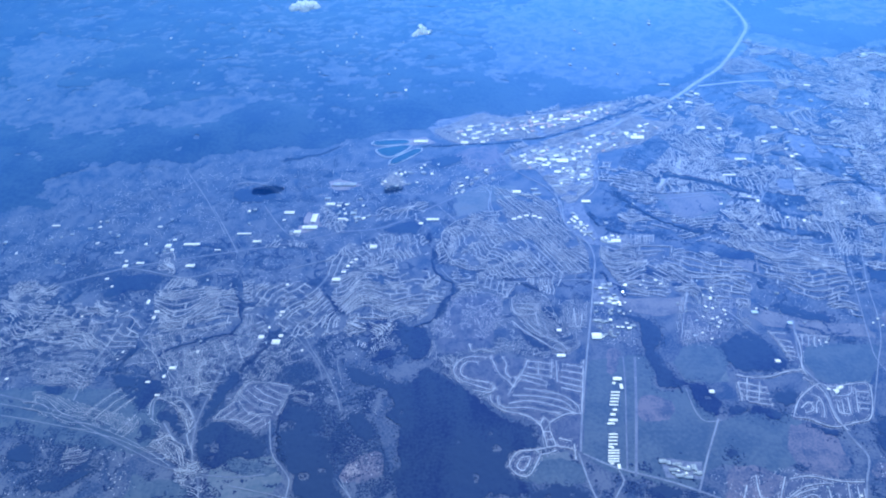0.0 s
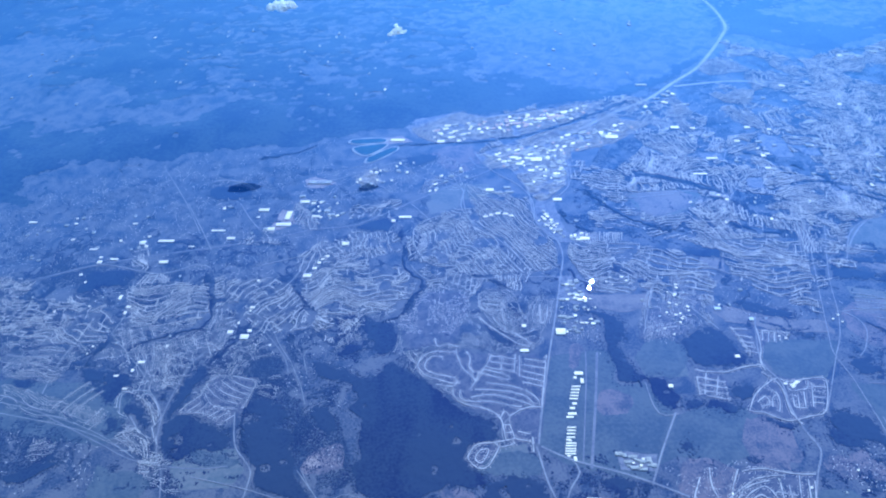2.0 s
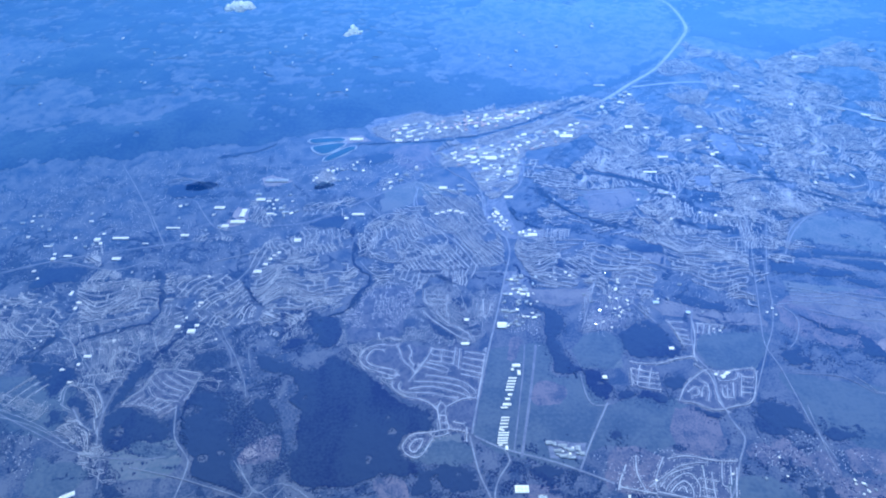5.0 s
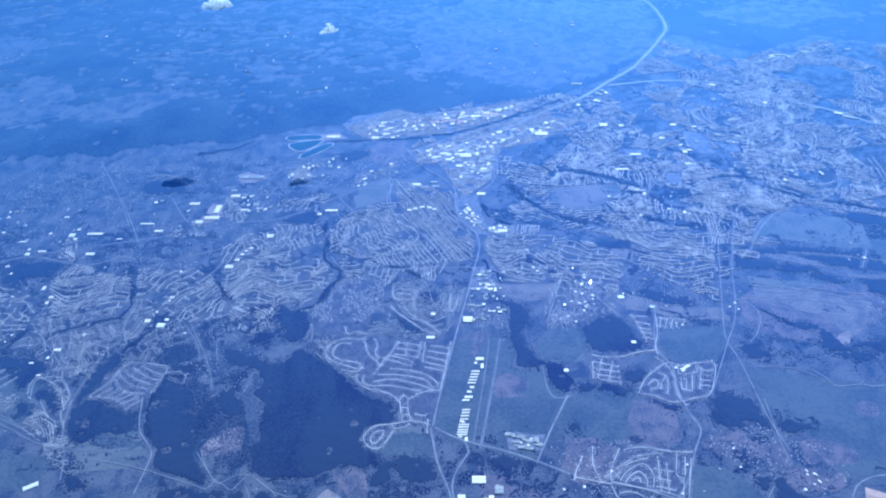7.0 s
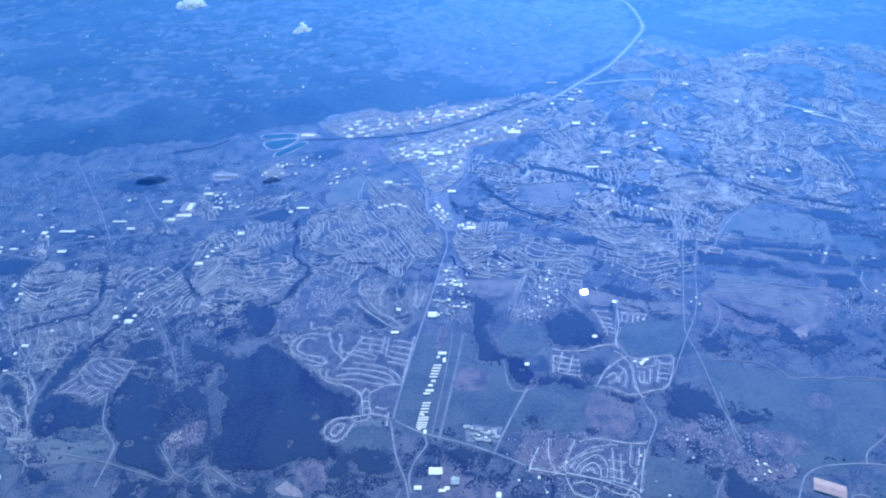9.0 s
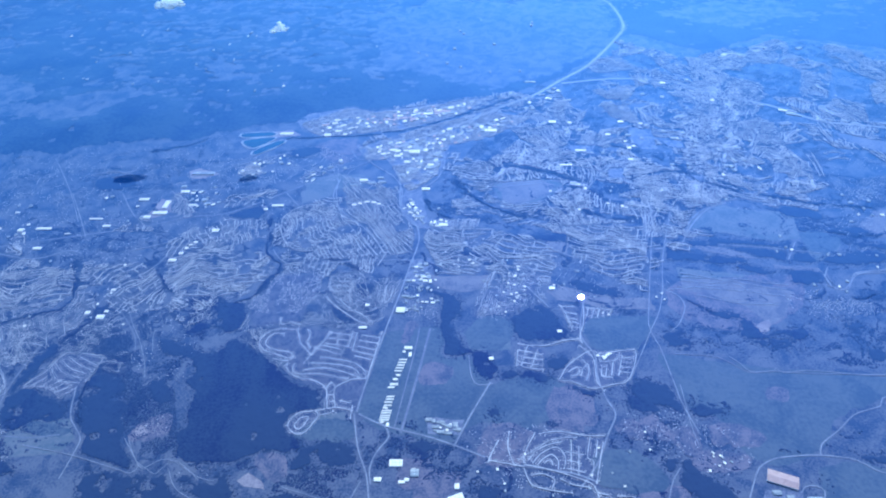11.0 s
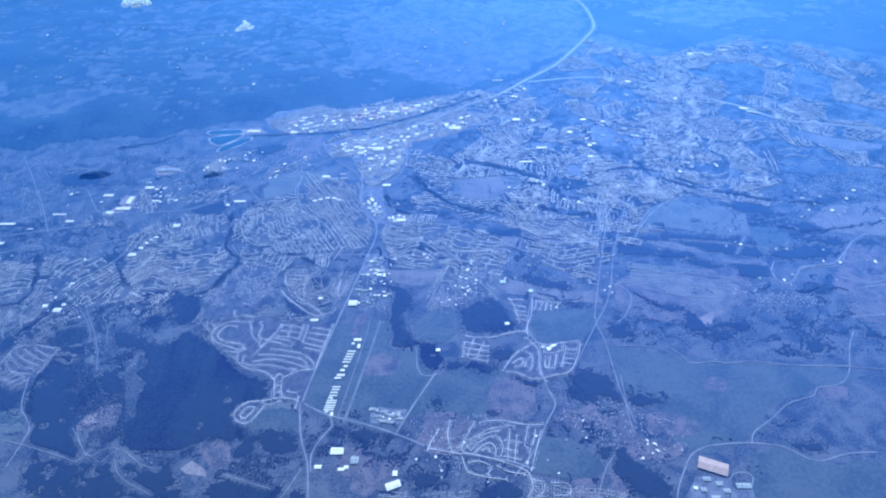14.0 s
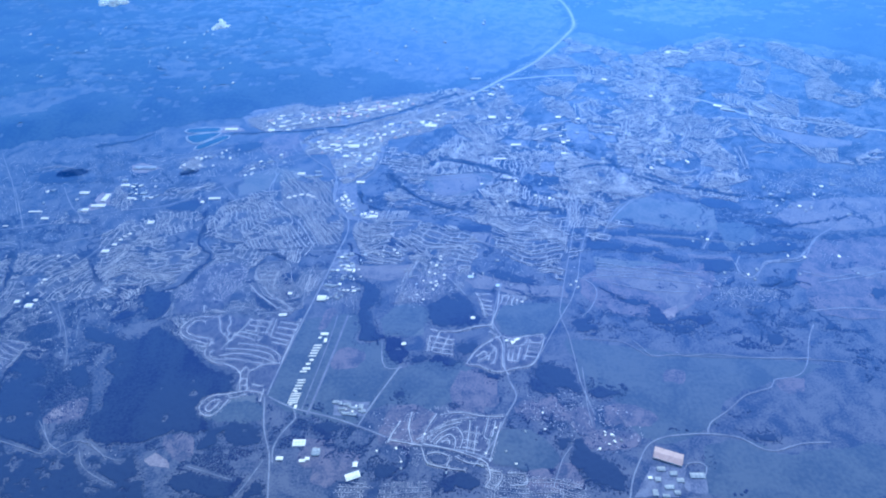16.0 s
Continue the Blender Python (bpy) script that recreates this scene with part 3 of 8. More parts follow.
road([(124, 664), (119, 709), (136, 732)], 2.0, "pale estate street", pale_tar)
road([(-63, 1155), (-37, 1116), (0, 1096), (86, 1102), (257, 1105)], 2.7, "pale town road", pale_tar)
road([(-675, 958), (-550, 824), (-559, 784)], 2.0, "pale estate street", pale_tar)
road([(-580, 753), (-591, 792), (-582, 804), (-544, 804), (-513, 771), (-498, 739), (-508, 722), (-487, 686)], 2.7, "pale looping estate street", pale_tar)
road([(-557, 747), (-525, 710), (-501, 698)], 2.7, "pale looping estate street", pale_tar)
road([(388, 805), (392, 750), (405, 730), (431, 733)], 2.0, "thin pale track", pale_tar)
road([(312, 881), (291, 766), (262, 625)], 5.0, "worn grey runway of a small airfield", tarmac)
road([(290, 882), (280, 808), (250, 636)], 2.7, "grey taxiway beside the hangars", tarmac)
road([(-228, 629), (-193, 585), (-175, 567), (-137, 584), (-73, 547), (-46, 540)], 1.4, "thin pale woodland track", pale_tar)
road([(-127, 560), (-104, 525), (-43, 491)], 1.4, "thin pale woodland track", pale_tar)
road([(71, 525), (155, 496)], 1.4, "thin pale woodland track", pale_tar)
road([(167, 464), (183, 495), (200, 533)], 2.5, "thin pale track", pale_tar)
road([(121, 1663), (217, 1678), (354, 1743), (499, 1824)], 3, "pale works road", pale_tar)
road([(-38, 1743), (127, 1758), (298, 1813), (443, 1881)], 3, "pale works road", pale_tar)
road([(219, 1694), (234, 1617), (264, 1544), (315, 1487)], 3, "pale works road", pale_tar)
road([(132, 1839), (150, 1730), (170, 1681)], 3, "pale works road", pale_tar)
road([(863, 1020), (952, 1006), (1032, 979), (1074, 972)], 2.4, "pale quarry track", pale_tar)
road([(847, 989), (956, 973), (1061, 950)], 2.4, "pale quarry track", pale_tar)
road([(879, 961), (959, 932), (1042, 925)], 2.4, "pale quarry track", pale_tar)
road([(980, 1127), (1070, 1114), (1194, 1087)], 2.0, "thin forest ride", pale_tar)
road([(1155, 1130), (1116, 1069)], 2.0, "thin forest ride", pale_tar)
road([(1327, 942), (1419, 956), (1486, 972)], 3, "pale hill road", pale_tar)
road([(1277, 856), (1349, 861), (1423, 850)], 3, "pale hill road", pale_tar)
road([(1275, 1507), (1238, 1464), (1209, 1393), (1183, 1358), (1129, 1323)], 3.0, "pale hill road", pale_tar)
road([(1310, 1671), (1340, 1634), (1385, 1691)], 3.0, "pale hill road", pale_tar)
road([(777, 721), (774, 673), (771, 627), (773, 584)], 1.5, "thin pale track", pale_tar)
road([(729, 544), (709, 517), (688, 468)], 1.8, "narrow pale lane", pale_tar)
road([(1306, 980), (1359, 959), (1411, 966), (1443, 955)], 2.6, "pale hill road", pale_tar)
road([(1170, 1016), (1169, 977), (1188, 963), (1215, 985), (1238, 1013), (1298, 1020), (1321, 1029), (1375, 1082)], 2.4, "pale hill road", pale_tar)
road([(889, 785), (905, 765), (916, 746), (960, 747), (967, 753), (977, 741), (1030, 745), (1122, 731), (1216, 728)], 1.6, "thin pale track", pale_tar)
road([(1161, 981), (1191, 964), (1223, 997), (1239, 1016), (1290, 1023), (1323, 1028), (1346, 1051), (1384, 1090)], 2.6, "pale hill road", pale_tar)
road([(1189, 1038), (1171, 1009), (1171, 980)], 2.2, "pale hill road", pale_tar)
road([(863, 1032), (922, 1014), (978, 988), (991, 969)], 2.4, "pale quarry track", pale_tar)
road([(858, 1009), (930, 996), (977, 1008), (1029, 994), (1082, 984)], 2.4, "pale quarry track", pale_tar)
road([(910, 497), (919, 505), (937, 505), (945, 496), (938, 481)], 2.0, "pale looping lane", pale_tar)
road([(-406, 620), (-315, 598), (-229, 570), (-192, 558), (-183, 574)], 1.7, "straight pale road through woods", pale_tar)
road([(-220, 630), (-212, 613), (-189, 580), (-166, 565), (-149, 555), (-135, 575), (-123, 581), (-95, 562), (-72, 541)], 1.3, "thin pale woodland track", pale_tar)
road([(-342, 993), (-400, 1021), (-349, 976), (-314, 916), (-283, 868), (-253, 809), (-239, 767)], 1.3, "thin pale lane", pale_tar)
road([(-246, 837), (-260, 883), (-256, 899)], 1.3, "thin pale lane", pale_tar)
road([(-73, 1395), (-4, 1294), (35, 1235), (59, 1179)], 2.4, "pale town road", pale_tar)
road([(7, 1499), (56, 1455), (60, 1389), (76, 1314), (103, 1254), (153, 1175), (186, 1123)], 3.0, "pale town road", pale_tar)
road([(93, 1638), (120, 1566), (153, 1520), (206, 1461), (233, 1393), (234, 1307), (260, 1247), (287, 1224)], 3.0, "pale town road", pale_tar)
road([(343, 1614), (345, 1510), (326, 1442), (287, 1404)], 2.6, "pale town road", pale_tar)
road([(365, 1467), (428, 1423), (476, 1395), (602, 1409)], 2.6, "pale town road", pale_tar)
road([(796, 1486), (740, 1408), (697, 1346)], 2.4, "pale hill road", pale_tar)
road([(779, 1605), (751, 1532), (752, 1489)], 2.4, "pale hill road", pale_tar)
road([(1270, 1690), (1211, 1566), (1166, 1495)], 3.0, "pale hill road", pale_tar)
road([(1288, 1517), (1236, 1450), (1217, 1397), (1163, 1349), (1091, 1310)], 3.0, "pale hill road", pale_tar)
road([(906, 1155), (938, 1218), (977, 1261), (1036, 1294), (1084, 1311)], 2.6, "pale curving hill road", pale_tar)
road([(874, 1338), (819, 1148)], 2.2, "pale straight town road", pale_tar)
road([(860, 1338), (804, 1139)], 2.2, "pale straight town road", pale_tar)
road([(692, 1133), (720, 1184), (750, 1198), (801, 1191)], 2.2, "pale town road", pale_tar)
road([(-405, 1167), (-319, 1195), (-254, 1209), (-195, 1256), (-143, 1281)], 2.6, "pale town road", pale_tar)
road([(-655, 1423), (-579, 1295), (-540, 1226)], 2.4, "pale town road", pale_tar)
road([(-517, 1416), (-460, 1326), (-417, 1277)], 2.4, "pale town road", pale_tar)
road([(-614, 1525), (-558, 1522), (-499, 1483)], 2.4, "pale town road", pale_tar)
road([(-524, 1161), (-562, 1173), (-638, 1145), (-776, 1181), (-848, 1163)], 2.6, "grey town road", pale_tar)


# ---- estates drawn street by street ----
def house_rows(poly, lines, density, scale, r, mode="rows", turn=0, allowed=None):
    """Houses on both sides of the streets, or loosely strewn where there are none."""
    rows = []
    for q in lines:
        d = np.gradient(q, axis=0)
        length = np.concatenate([[0], np.cumsum(np.hypot(*np.diff(q, axis=0).T))])
        for s in np.arange(2, length[-1], 4.5 * scale / density):
            i = min(int(np.searchsorted(length, s)), len(q) - 1)
            c, t = q[i], d[i] / max(np.hypot(*d[i]), 1e-6)
            for side in (-1, 1):
                if r.rand() < 0.16:
                    continue
                o = np.array([-t[1], t[0]]) * side * (3.7 * scale + r.uniform(-.3, .4))
                rows.append((c[0] + o[0], c[1] + o[1], 0, math.atan2(t[1], t[0]) , 1.7 * scale * r.uniform(.75, 1.3), 1.2 * scale * r.uniform(.75, 1.2), 0.6 * r.uniform(.8, 1.2)))
    if mode == "dots":
        x, y = scatter(poly, 5.6 / math.sqrt(density), 4.0)
        clump = waves(x, y, 60, 51) + 0.6 * waves(x, y, 25, 52) > -0.25
        for a, b in zip(x[clump], y[clump]):
            if r.rand() < 0.7:
                rows.append((a, b, 0, radians(turn) + r.choice([0, 1.571]) + r.uniform(-.3, .3), 1.7 * scale * r.uniform(.6, 1.4), 1.2 * scale * r.uniform(.7, 1.3), 0.65 * r.uniform(.8, 1.3)))
    if rows:
        rows = np.array(rows)
        rows = rows[inside(rows[:, 0], rows[:, 1], poly)]
        rows[:, 2] = relief(rows[:, 0], rows[:, 1])
        if allowed:
            rows = rows[allowed(rows[:, 0], rows[:, 1])]
        rows = rows[clear(rows[:, 0], rows[:, 1])] if len(rows) else rows
    if len(rows):
        tagged(many("houses", HOUSE[:2], rows, [M["wall"], M["tile"]], HOUSE[2]), "close rows of small pale houses with gabled roofs", "houses", kind="stuff")


def street(points):
    """One street of the estate beside the airfield, with its houses."""
    r = np.random.RandomState(abs(points[0][0] * 17 + points[0][1]) % 99991)
    q = np.array(rounded(points, False, 4.0))
    layer[0] += 0.003
    mark(q)
    tagged(strip("street", [q], 1.5 if points[0][0] < -150 else 2.3, layer[0] + 0.10, lane_mat), "narrow pale residential street", "street", kind="structure")
    x, y = q.min(0) - 9, q.max(0) + 9
    house_rows([(x[0], x[1]), (y[0], x[1]), (y[0], y[1]), (x[0], y[1])], [q], 0.95, 1.0, r)


claim([(-35, 858), (-24, 831), (-2, 804), (33, 795), (36, 773), (67, 753), (111, 731), (126, 680), (141, 678), (174, 672), (196, 755), (216, 878), (154, 883), (108, 884), (42, 896), (-1, 894)], True)
claim([(60, 664), (77, 678), (112, 671), (105, 651), (93, 632), (78, 627), (62, 641)], True)
claim([(-474, 753), (-439, 797), (-420, 842), (-336, 825), (-350, 756), (-364, 741), (-387, 721), (-420, 747)], True)
claim([(555, 735), (575, 769), (600, 792), (631, 812), (716, 805), (686, 733), (611, 714), (579, 729)], True)
claim([(486, 833), (543, 826), (529, 759), (489, 766), (477, 777)], True)
claim([(584, 943), (622, 935), (695, 922), (677, 897), (634, 896), (612, 844), (601, 863)], True)
claim([(472, 557), (498, 621), (534, 625), (619, 612), (584, 512), (537, 536)], True)
street([(-35, 858), (-25, 879), (-1, 891), (30, 888), (42, 892)])
street([(-35, 858), (-25, 837), (-5, 825), (37, 809), (42, 817), (30, 826), (1, 833), (-18, 845), (-20, 862), (-7, 878), (14, 875)])
street([(1, 809), (33, 803), (42, 815)])
street([(39, 889), (45, 866), (54, 843), (69, 828), (75, 816)])
street([(59, 889), (67, 870), (64, 850), (74, 834)])
street([(34, 799), (34, 784), (45, 769), (62, 759), (83, 754), (107, 742), (117, 728)])
street([(48, 795), (46, 778), (61, 767)])
street([(64, 794), (83, 828), (101, 860), (108, 881)])
street([(75, 816), (93, 845)])
street([(78, 837), (105, 827), (135, 815), (138, 826), (110, 837), (93, 842)])
street([(95, 810), (128, 804), (163, 793), (185, 774), (190, 761)])
street([(73, 795), (107, 793), (145, 786), (169, 775), (179, 758)])
street([(65, 777), (97, 782), (130, 776), (160, 764), (181, 754)])
street([(61, 767), (98, 767), (132, 758), (157, 753)])
street([(108, 876), (154, 867)])
street([(106, 861), (151, 852)])
street([(102, 846), (147, 836)])
street([(154, 880), (149, 833)])
street([(162, 876), (158, 823)])
street([(128, 877), (125, 841)])
street([(171, 867), (212, 858)])
street([(168, 852), (210, 842)])
street([(166, 837), (207, 824)])
street([(163, 823), (203, 810)])
street([(163, 811), (199, 799)])
street([(214, 876), (199, 789), (193, 755)])
street([(117, 728), (125, 744), (133, 736), (134, 715), (140, 686)])
street([(119, 728), (123, 699), (125, 683)])
street([(134, 715), (121, 715)])
street([(137, 699), (124, 698)])
street([(140, 686), (125, 683)])
street([(133, 733), (157, 748), (173, 753), (192, 752)])
street([(140, 686), (159, 682), (174, 677)])
street([(146, 701), (168, 695)])
street([(171, 689), (170, 658)])
street([(125, 683), (104, 679), (76, 676), (62, 660), (59, 649), (68, 635), (81, 629), (93, 634), (105, 655), (111, 669), (104, 679)])
street([(79, 664), (71, 648), (80, 639), (90, 652), (94, 666), (79, 664)])
street([(111, 669), (129, 673), (141, 678)])
street([(85, 987), (104, 960), (135, 931), (159, 909), (182, 896)])
street([(115, 977), (140, 947), (176, 920), (187, 900)])
street([(89, 1055), (92, 1008), (132, 1003), (141, 1035)])
street([(141, 1035), (135, 985), (141, 968)])
street([(94, 1036), (134, 1031)])
street([(95, 1022), (132, 1017)])
street([(215, 1017), (213, 965), (224, 973), (232, 1017)])
street([(-3, 926), (3, 903), (20, 909), (44, 902)])
street([(-469, 755), (-455, 775), (-439, 790)])
street([(-468, 754), (-421, 750), (-392, 736)])
street([(-455, 754), (-431, 777)])
street([(-437, 751), (-418, 771)])
street([(-422, 747), (-403, 766)])
street([(-412, 742), (-388, 761)])
street([(-401, 734), (-373, 754)])
street([(-390, 723), (-364, 746)])
street([(-433, 797), (-413, 771), (-382, 761), (-362, 759)])
street([(-434, 814), (-404, 785), (-361, 770)])
street([(-423, 821), (-394, 796), (-356, 781)])
street([(-411, 828), (-381, 805), (-349, 790)])
street([(-395, 830), (-368, 815), (-344, 803)])
street([(-439, 790), (-433, 817), (-419, 839)])
street([(-419, 839), (-380, 835), (-338, 825)])
street([(-338, 825), (-345, 794), (-352, 760)])
street([(555, 736), (575, 769), (600, 792), (630, 809), (644, 800), (689, 807), (714, 802), (686, 735), (654, 723), (612, 715), (580, 732), (560, 735)])
street([(605, 824), (622, 805), (629, 784), (627, 757), (626, 730), (635, 707)])
street([(603, 785), (616, 773), (613, 750), (606, 734)])
street([(575, 755), (594, 768), (595, 751), (578, 745)])
street([(598, 744), (605, 764), (613, 771)])
street([(643, 797), (641, 781), (671, 783), (681, 799)])
street([(642, 772), (636, 743)])
street([(652, 772), (643, 740)])
street([(664, 776), (655, 743)])
street([(636, 743), (657, 740)])
street([(686, 796), (668, 742)])
street([(685, 789), (706, 786)])
street([(681, 777), (700, 774)])
street([(676, 765), (695, 762)])
street([(672, 753), (691, 750)])
street([(486, 833), (505, 827), (543, 826), (578, 837), (611, 841)])
street([(485, 816), (532, 800)])
street([(482, 799), (533, 787)])
street([(481, 785), (530, 773)])
street([(490, 771), (530, 762)])
street([(504, 823), (488, 774)])
street([(524, 815), (508, 771)])
street([(485, 816), (479, 772)])
street([(583, 941), (594, 911), (600, 864)])
street([(586, 936), (616, 932)])
street([(587, 920), (617, 910)])
street([(590, 903), (615, 895)])
street([(593, 891), (616, 884)])
street([(595, 877), (615, 871)])
street([(634, 934), (626, 887), (613, 849), (614, 827)])
street([(644, 931), (635, 902)])
street([(655, 925), (644, 898)])
street([(665, 923), (656, 898)])
street([(677, 923), (668, 901)])
street([(688, 921), (680, 904)])
street([(638, 929), (693, 921)])
street([(498, 621), (477, 582), (472, 559)])
street([(480, 565), (497, 585), (522, 596), (543, 600)])
street([(487, 559), (500, 575), (520, 587), (534, 588), (543, 568), (537, 546)])
street([(494, 555), (506, 568), (521, 575), (530, 563), (528, 546)])
street([(506, 558), (517, 566), (520, 554)])
street([(472, 557), (501, 550), (537, 538), (571, 523), (582, 514)])
street([(462, 565), (513, 599), (533, 606), (558, 609), (568, 607)])
street([(503, 617), (534, 622), (569, 615), (588, 611), (618, 610)])
street([(591, 608), (580, 567), (589, 561), (581, 528)])
street([(603, 602), (594, 567)])
street([(612, 598), (600, 561), (586, 517)])
street([(546, 580), (575, 573)])
street([(545, 563), (569, 556)])
street([(541, 548), (572, 539)])
street([(557, 597), (548, 538)])
street([(569, 591), (560, 534)])
street([(582, 514), (587, 501), (603, 497), (604, 483), (590, 465)])
street([(582, 514), (586, 487), (575, 470)])
street([(472, 548), (481, 520), (509, 509), (546, 502)])
street([(481, 536), (500, 539), (519, 528), (513, 511)])
street([(529, 530), (547, 518), (575, 512)])
street([(414, 567), (443, 560), (472, 553)])
street([(453, 625), (448, 589), (457, 554)])
street([(433, 607), (418, 578), (412, 561)])
street([(615, 495), (642, 492), (644, 474), (617, 472)])
street([(-590, 766), (-596, 792), (-587, 805), (-549, 787), (-526, 765), (-505, 728)])
street([(-561, 791), (-542, 797), (-520, 777), (-505, 752), (-508, 737)])
street([(-566, 699), (-542, 687), (-522, 670), (-537, 687), (-558, 705)])
street([(-553, 705), (-527, 687), (-511, 667)])
street([(-521, 699), (-510, 681), (-498, 659)])
street([(-533, 705), (-511, 693), (-495, 664)])
street([(-565, 927), (-544, 894)])
street([(-553, 931), (-531, 896)])
street([(-524, 946), (-495, 900)])
street([(-576, 924), (-559, 887)])
street([(-605, 925), (-577, 880)])
street([(-618, 923), (-589, 878)])
street([(-630, 915), (-605, 874)])
street([(-662, 974), (-637, 923)])
street([(-645, 976), (-618, 929)])
street([(-623, 981), (-597, 937)])
street([(-603, 985), (-581, 946)])
street([(-501, 945), (-479, 907)])
street([(-470, 937), (-447, 891)])
street([(-675, 999), (-609, 1013), (-519, 1035)])
street([(-665, 982), (-594, 1001), (-502, 1018)])
street([(-651, 958), (-575, 979), (-497, 998)])
street([(-680, 1024), (-606, 1042), (-523, 1053)])
street([(-525, 830), (-485, 843)])
street([(-521, 816), (-485, 822)])
street([(-572, 824), (-525, 830), (-513, 809)])
street([(-830, 873), (-805, 879), (-764, 864), (-738, 842)])
street([(-832, 890), (-807, 898), (-767, 885)])
street([(-823, 858), (-790, 860), (-748, 840)])
street([(-712, 769), (-685, 807), (-666, 827)])
street([(-691, 756), (-669, 793), (-649, 813)])
street([(-672, 749), (-653, 780), (-631, 806)])
street([(-637, 724), (-616, 767)])
street([(-624, 718), (-610, 736), (-608, 758)])
street([(-515, 893), (-478, 877)])
street([(-526, 872), (-479, 860)])
street([(1252, 1675), (1247, 1616), (1214, 1559), (1173, 1483)])
street([(1239, 1676), (1234, 1617), (1203, 1559)])
street([(1340, 1513), (1337, 1458), (1329, 1400)])
street([(1355, 1518), (1349, 1457), (1339, 1399)])
street([(1306, 1505), (1314, 1471), (1293, 1437)])
street([(1285, 1497), (1290, 1461), (1270, 1432)])
street([(1194, 1679), (1169, 1635), (1170, 1588)])
street([(1213, 1684), (1187, 1634), (1186, 1587)])
street([(712, 1510), (723, 1464), (710, 1407)])
street([(737, 1524), (747, 1463), (728, 1400)])
street([(762, 1529), (765, 1477), (751, 1433)])
street([(1287, 1570), (1288, 1538), (1262, 1517)])
street([(1387, 1510), (1415, 1521), (1441, 1506)])
street([(1384, 1479), (1419, 1489), (1445, 1475)])
street([(841, 1267), (823, 1172)])
street([(858, 1304), (842, 1171)])
street([(1138, 1411), (1171, 1395), (1205, 1407)])
street([(1123, 1384), (1155, 1365), (1185, 1374)])
street([(901, 1454), (899, 1396), (907, 1354)])
street([(886, 1455), (883, 1392), (892, 1347)])


# ---- woods ----
def crowns(name, x, y, size, material, label, shape=None, tall=0.8):
    free = clear(x, y) & ~(lots[cell(x, y)] & (waves(x, y, 25, 91) < 0.9))
    x, y = x[free], y[free]
    n = len(x)
    if not n:
        return None
    s = size * np.random.uniform(0.65, 1.3, n)
    rows = np.stack([x, y, relief(x, y), np.random.uniform(0, 6.3, n), s, s * np.random.uniform(0.8, 1.2, n), s * tall * np.random.uniform(0.7, 1.2, n)], -1)
    ob = many(name, shape or CROWN, rows, [material], jitter=0.13)
    ob.data.polygons.foreach_set("use_smooth", np.ones(len(ob.data.polygons), bool))
    return tagged(ob, label, "trees", kind="stuff")


def scatter(poly, step, ragged=0.0):
    p = np.array(poly, float)
    lo, hi = p.min(0) - ragged, p.max(0) + ragged
    gx, gy = np.meshgrid(np.arange(lo[0], hi[0], step), np.arange(lo[1], hi[1], step))
    x, y = gx.ravel() + np.random.uniform(-.5, .5, gx.size) * step, gy.ravel() + np.random.uniform(-.5, .5, gx.size) * step
    wx = x + ragged * (waves(x, y, 60, 11) + 0.5 * waves(x, y, 17, 13))
    wy = y + ragged * (waves(x, y, 60, 12) + 0.5 * waves(x, y, 17, 14))
    keep = inside(wx, wy, poly)
    return x[keep], y[keep]


def canopy(name, x, y, high, grid, material, label, category, cut=1):
    """A closed leafy roof over all cells of a grid that are wooded, coming down to the ground at its edge."""
    deep = grid.copy()
    deep[1:-1, 1:-1] &= grid[:-2, 1:-1] & grid[2:, 1:-1] & grid[1:-1, :-2] & grid[1:-1, 2:]
    z = relief(x, y) + np.where(deep.ravel(), high, 0.25)
    h, w = grid.shape
    i = np.arange(h - 1)[:, None] * w + np.arange(w - 1)[None]
    whole = grid[:-1, :-1] & grid[:-1, 1:] & grid[1:, :-1] & grid[1:, 1:]
    for k in range(cut):
        column = np.arange(w - 1)[None]
        f = i[whole & (column >= k * w // cut) & (column < (k + 1) * w // cut)]
        if not len(f):
            continue
        seen, back = np.unique(np.stack([f, f + 1, f + w + 1, f + w], -1), return_inverse=True)
        ob = mesh_of(name, np.stack([x, y, z], -1)[seen], back.reshape(-1, 4), [material])
        ob.data.polygons.foreach_set("use_smooth", np.ones(len(ob.data.polygons), bool))
        tagged(ob, label, category, kind="stuff")


def nearby(grid, k):
    """For each cell, the wooded share of the cells round it."""
    c = np.pad(grid.astype(float), k + 1).cumsum(0).cumsum(1)
    m = 2 * k + 1
    h, w = grid.shape
    return (c[m:m + h, m:m + w] - c[:h, m:m + w] - c[m:m + h, :w] + c[:h, :w]) / m ** 2


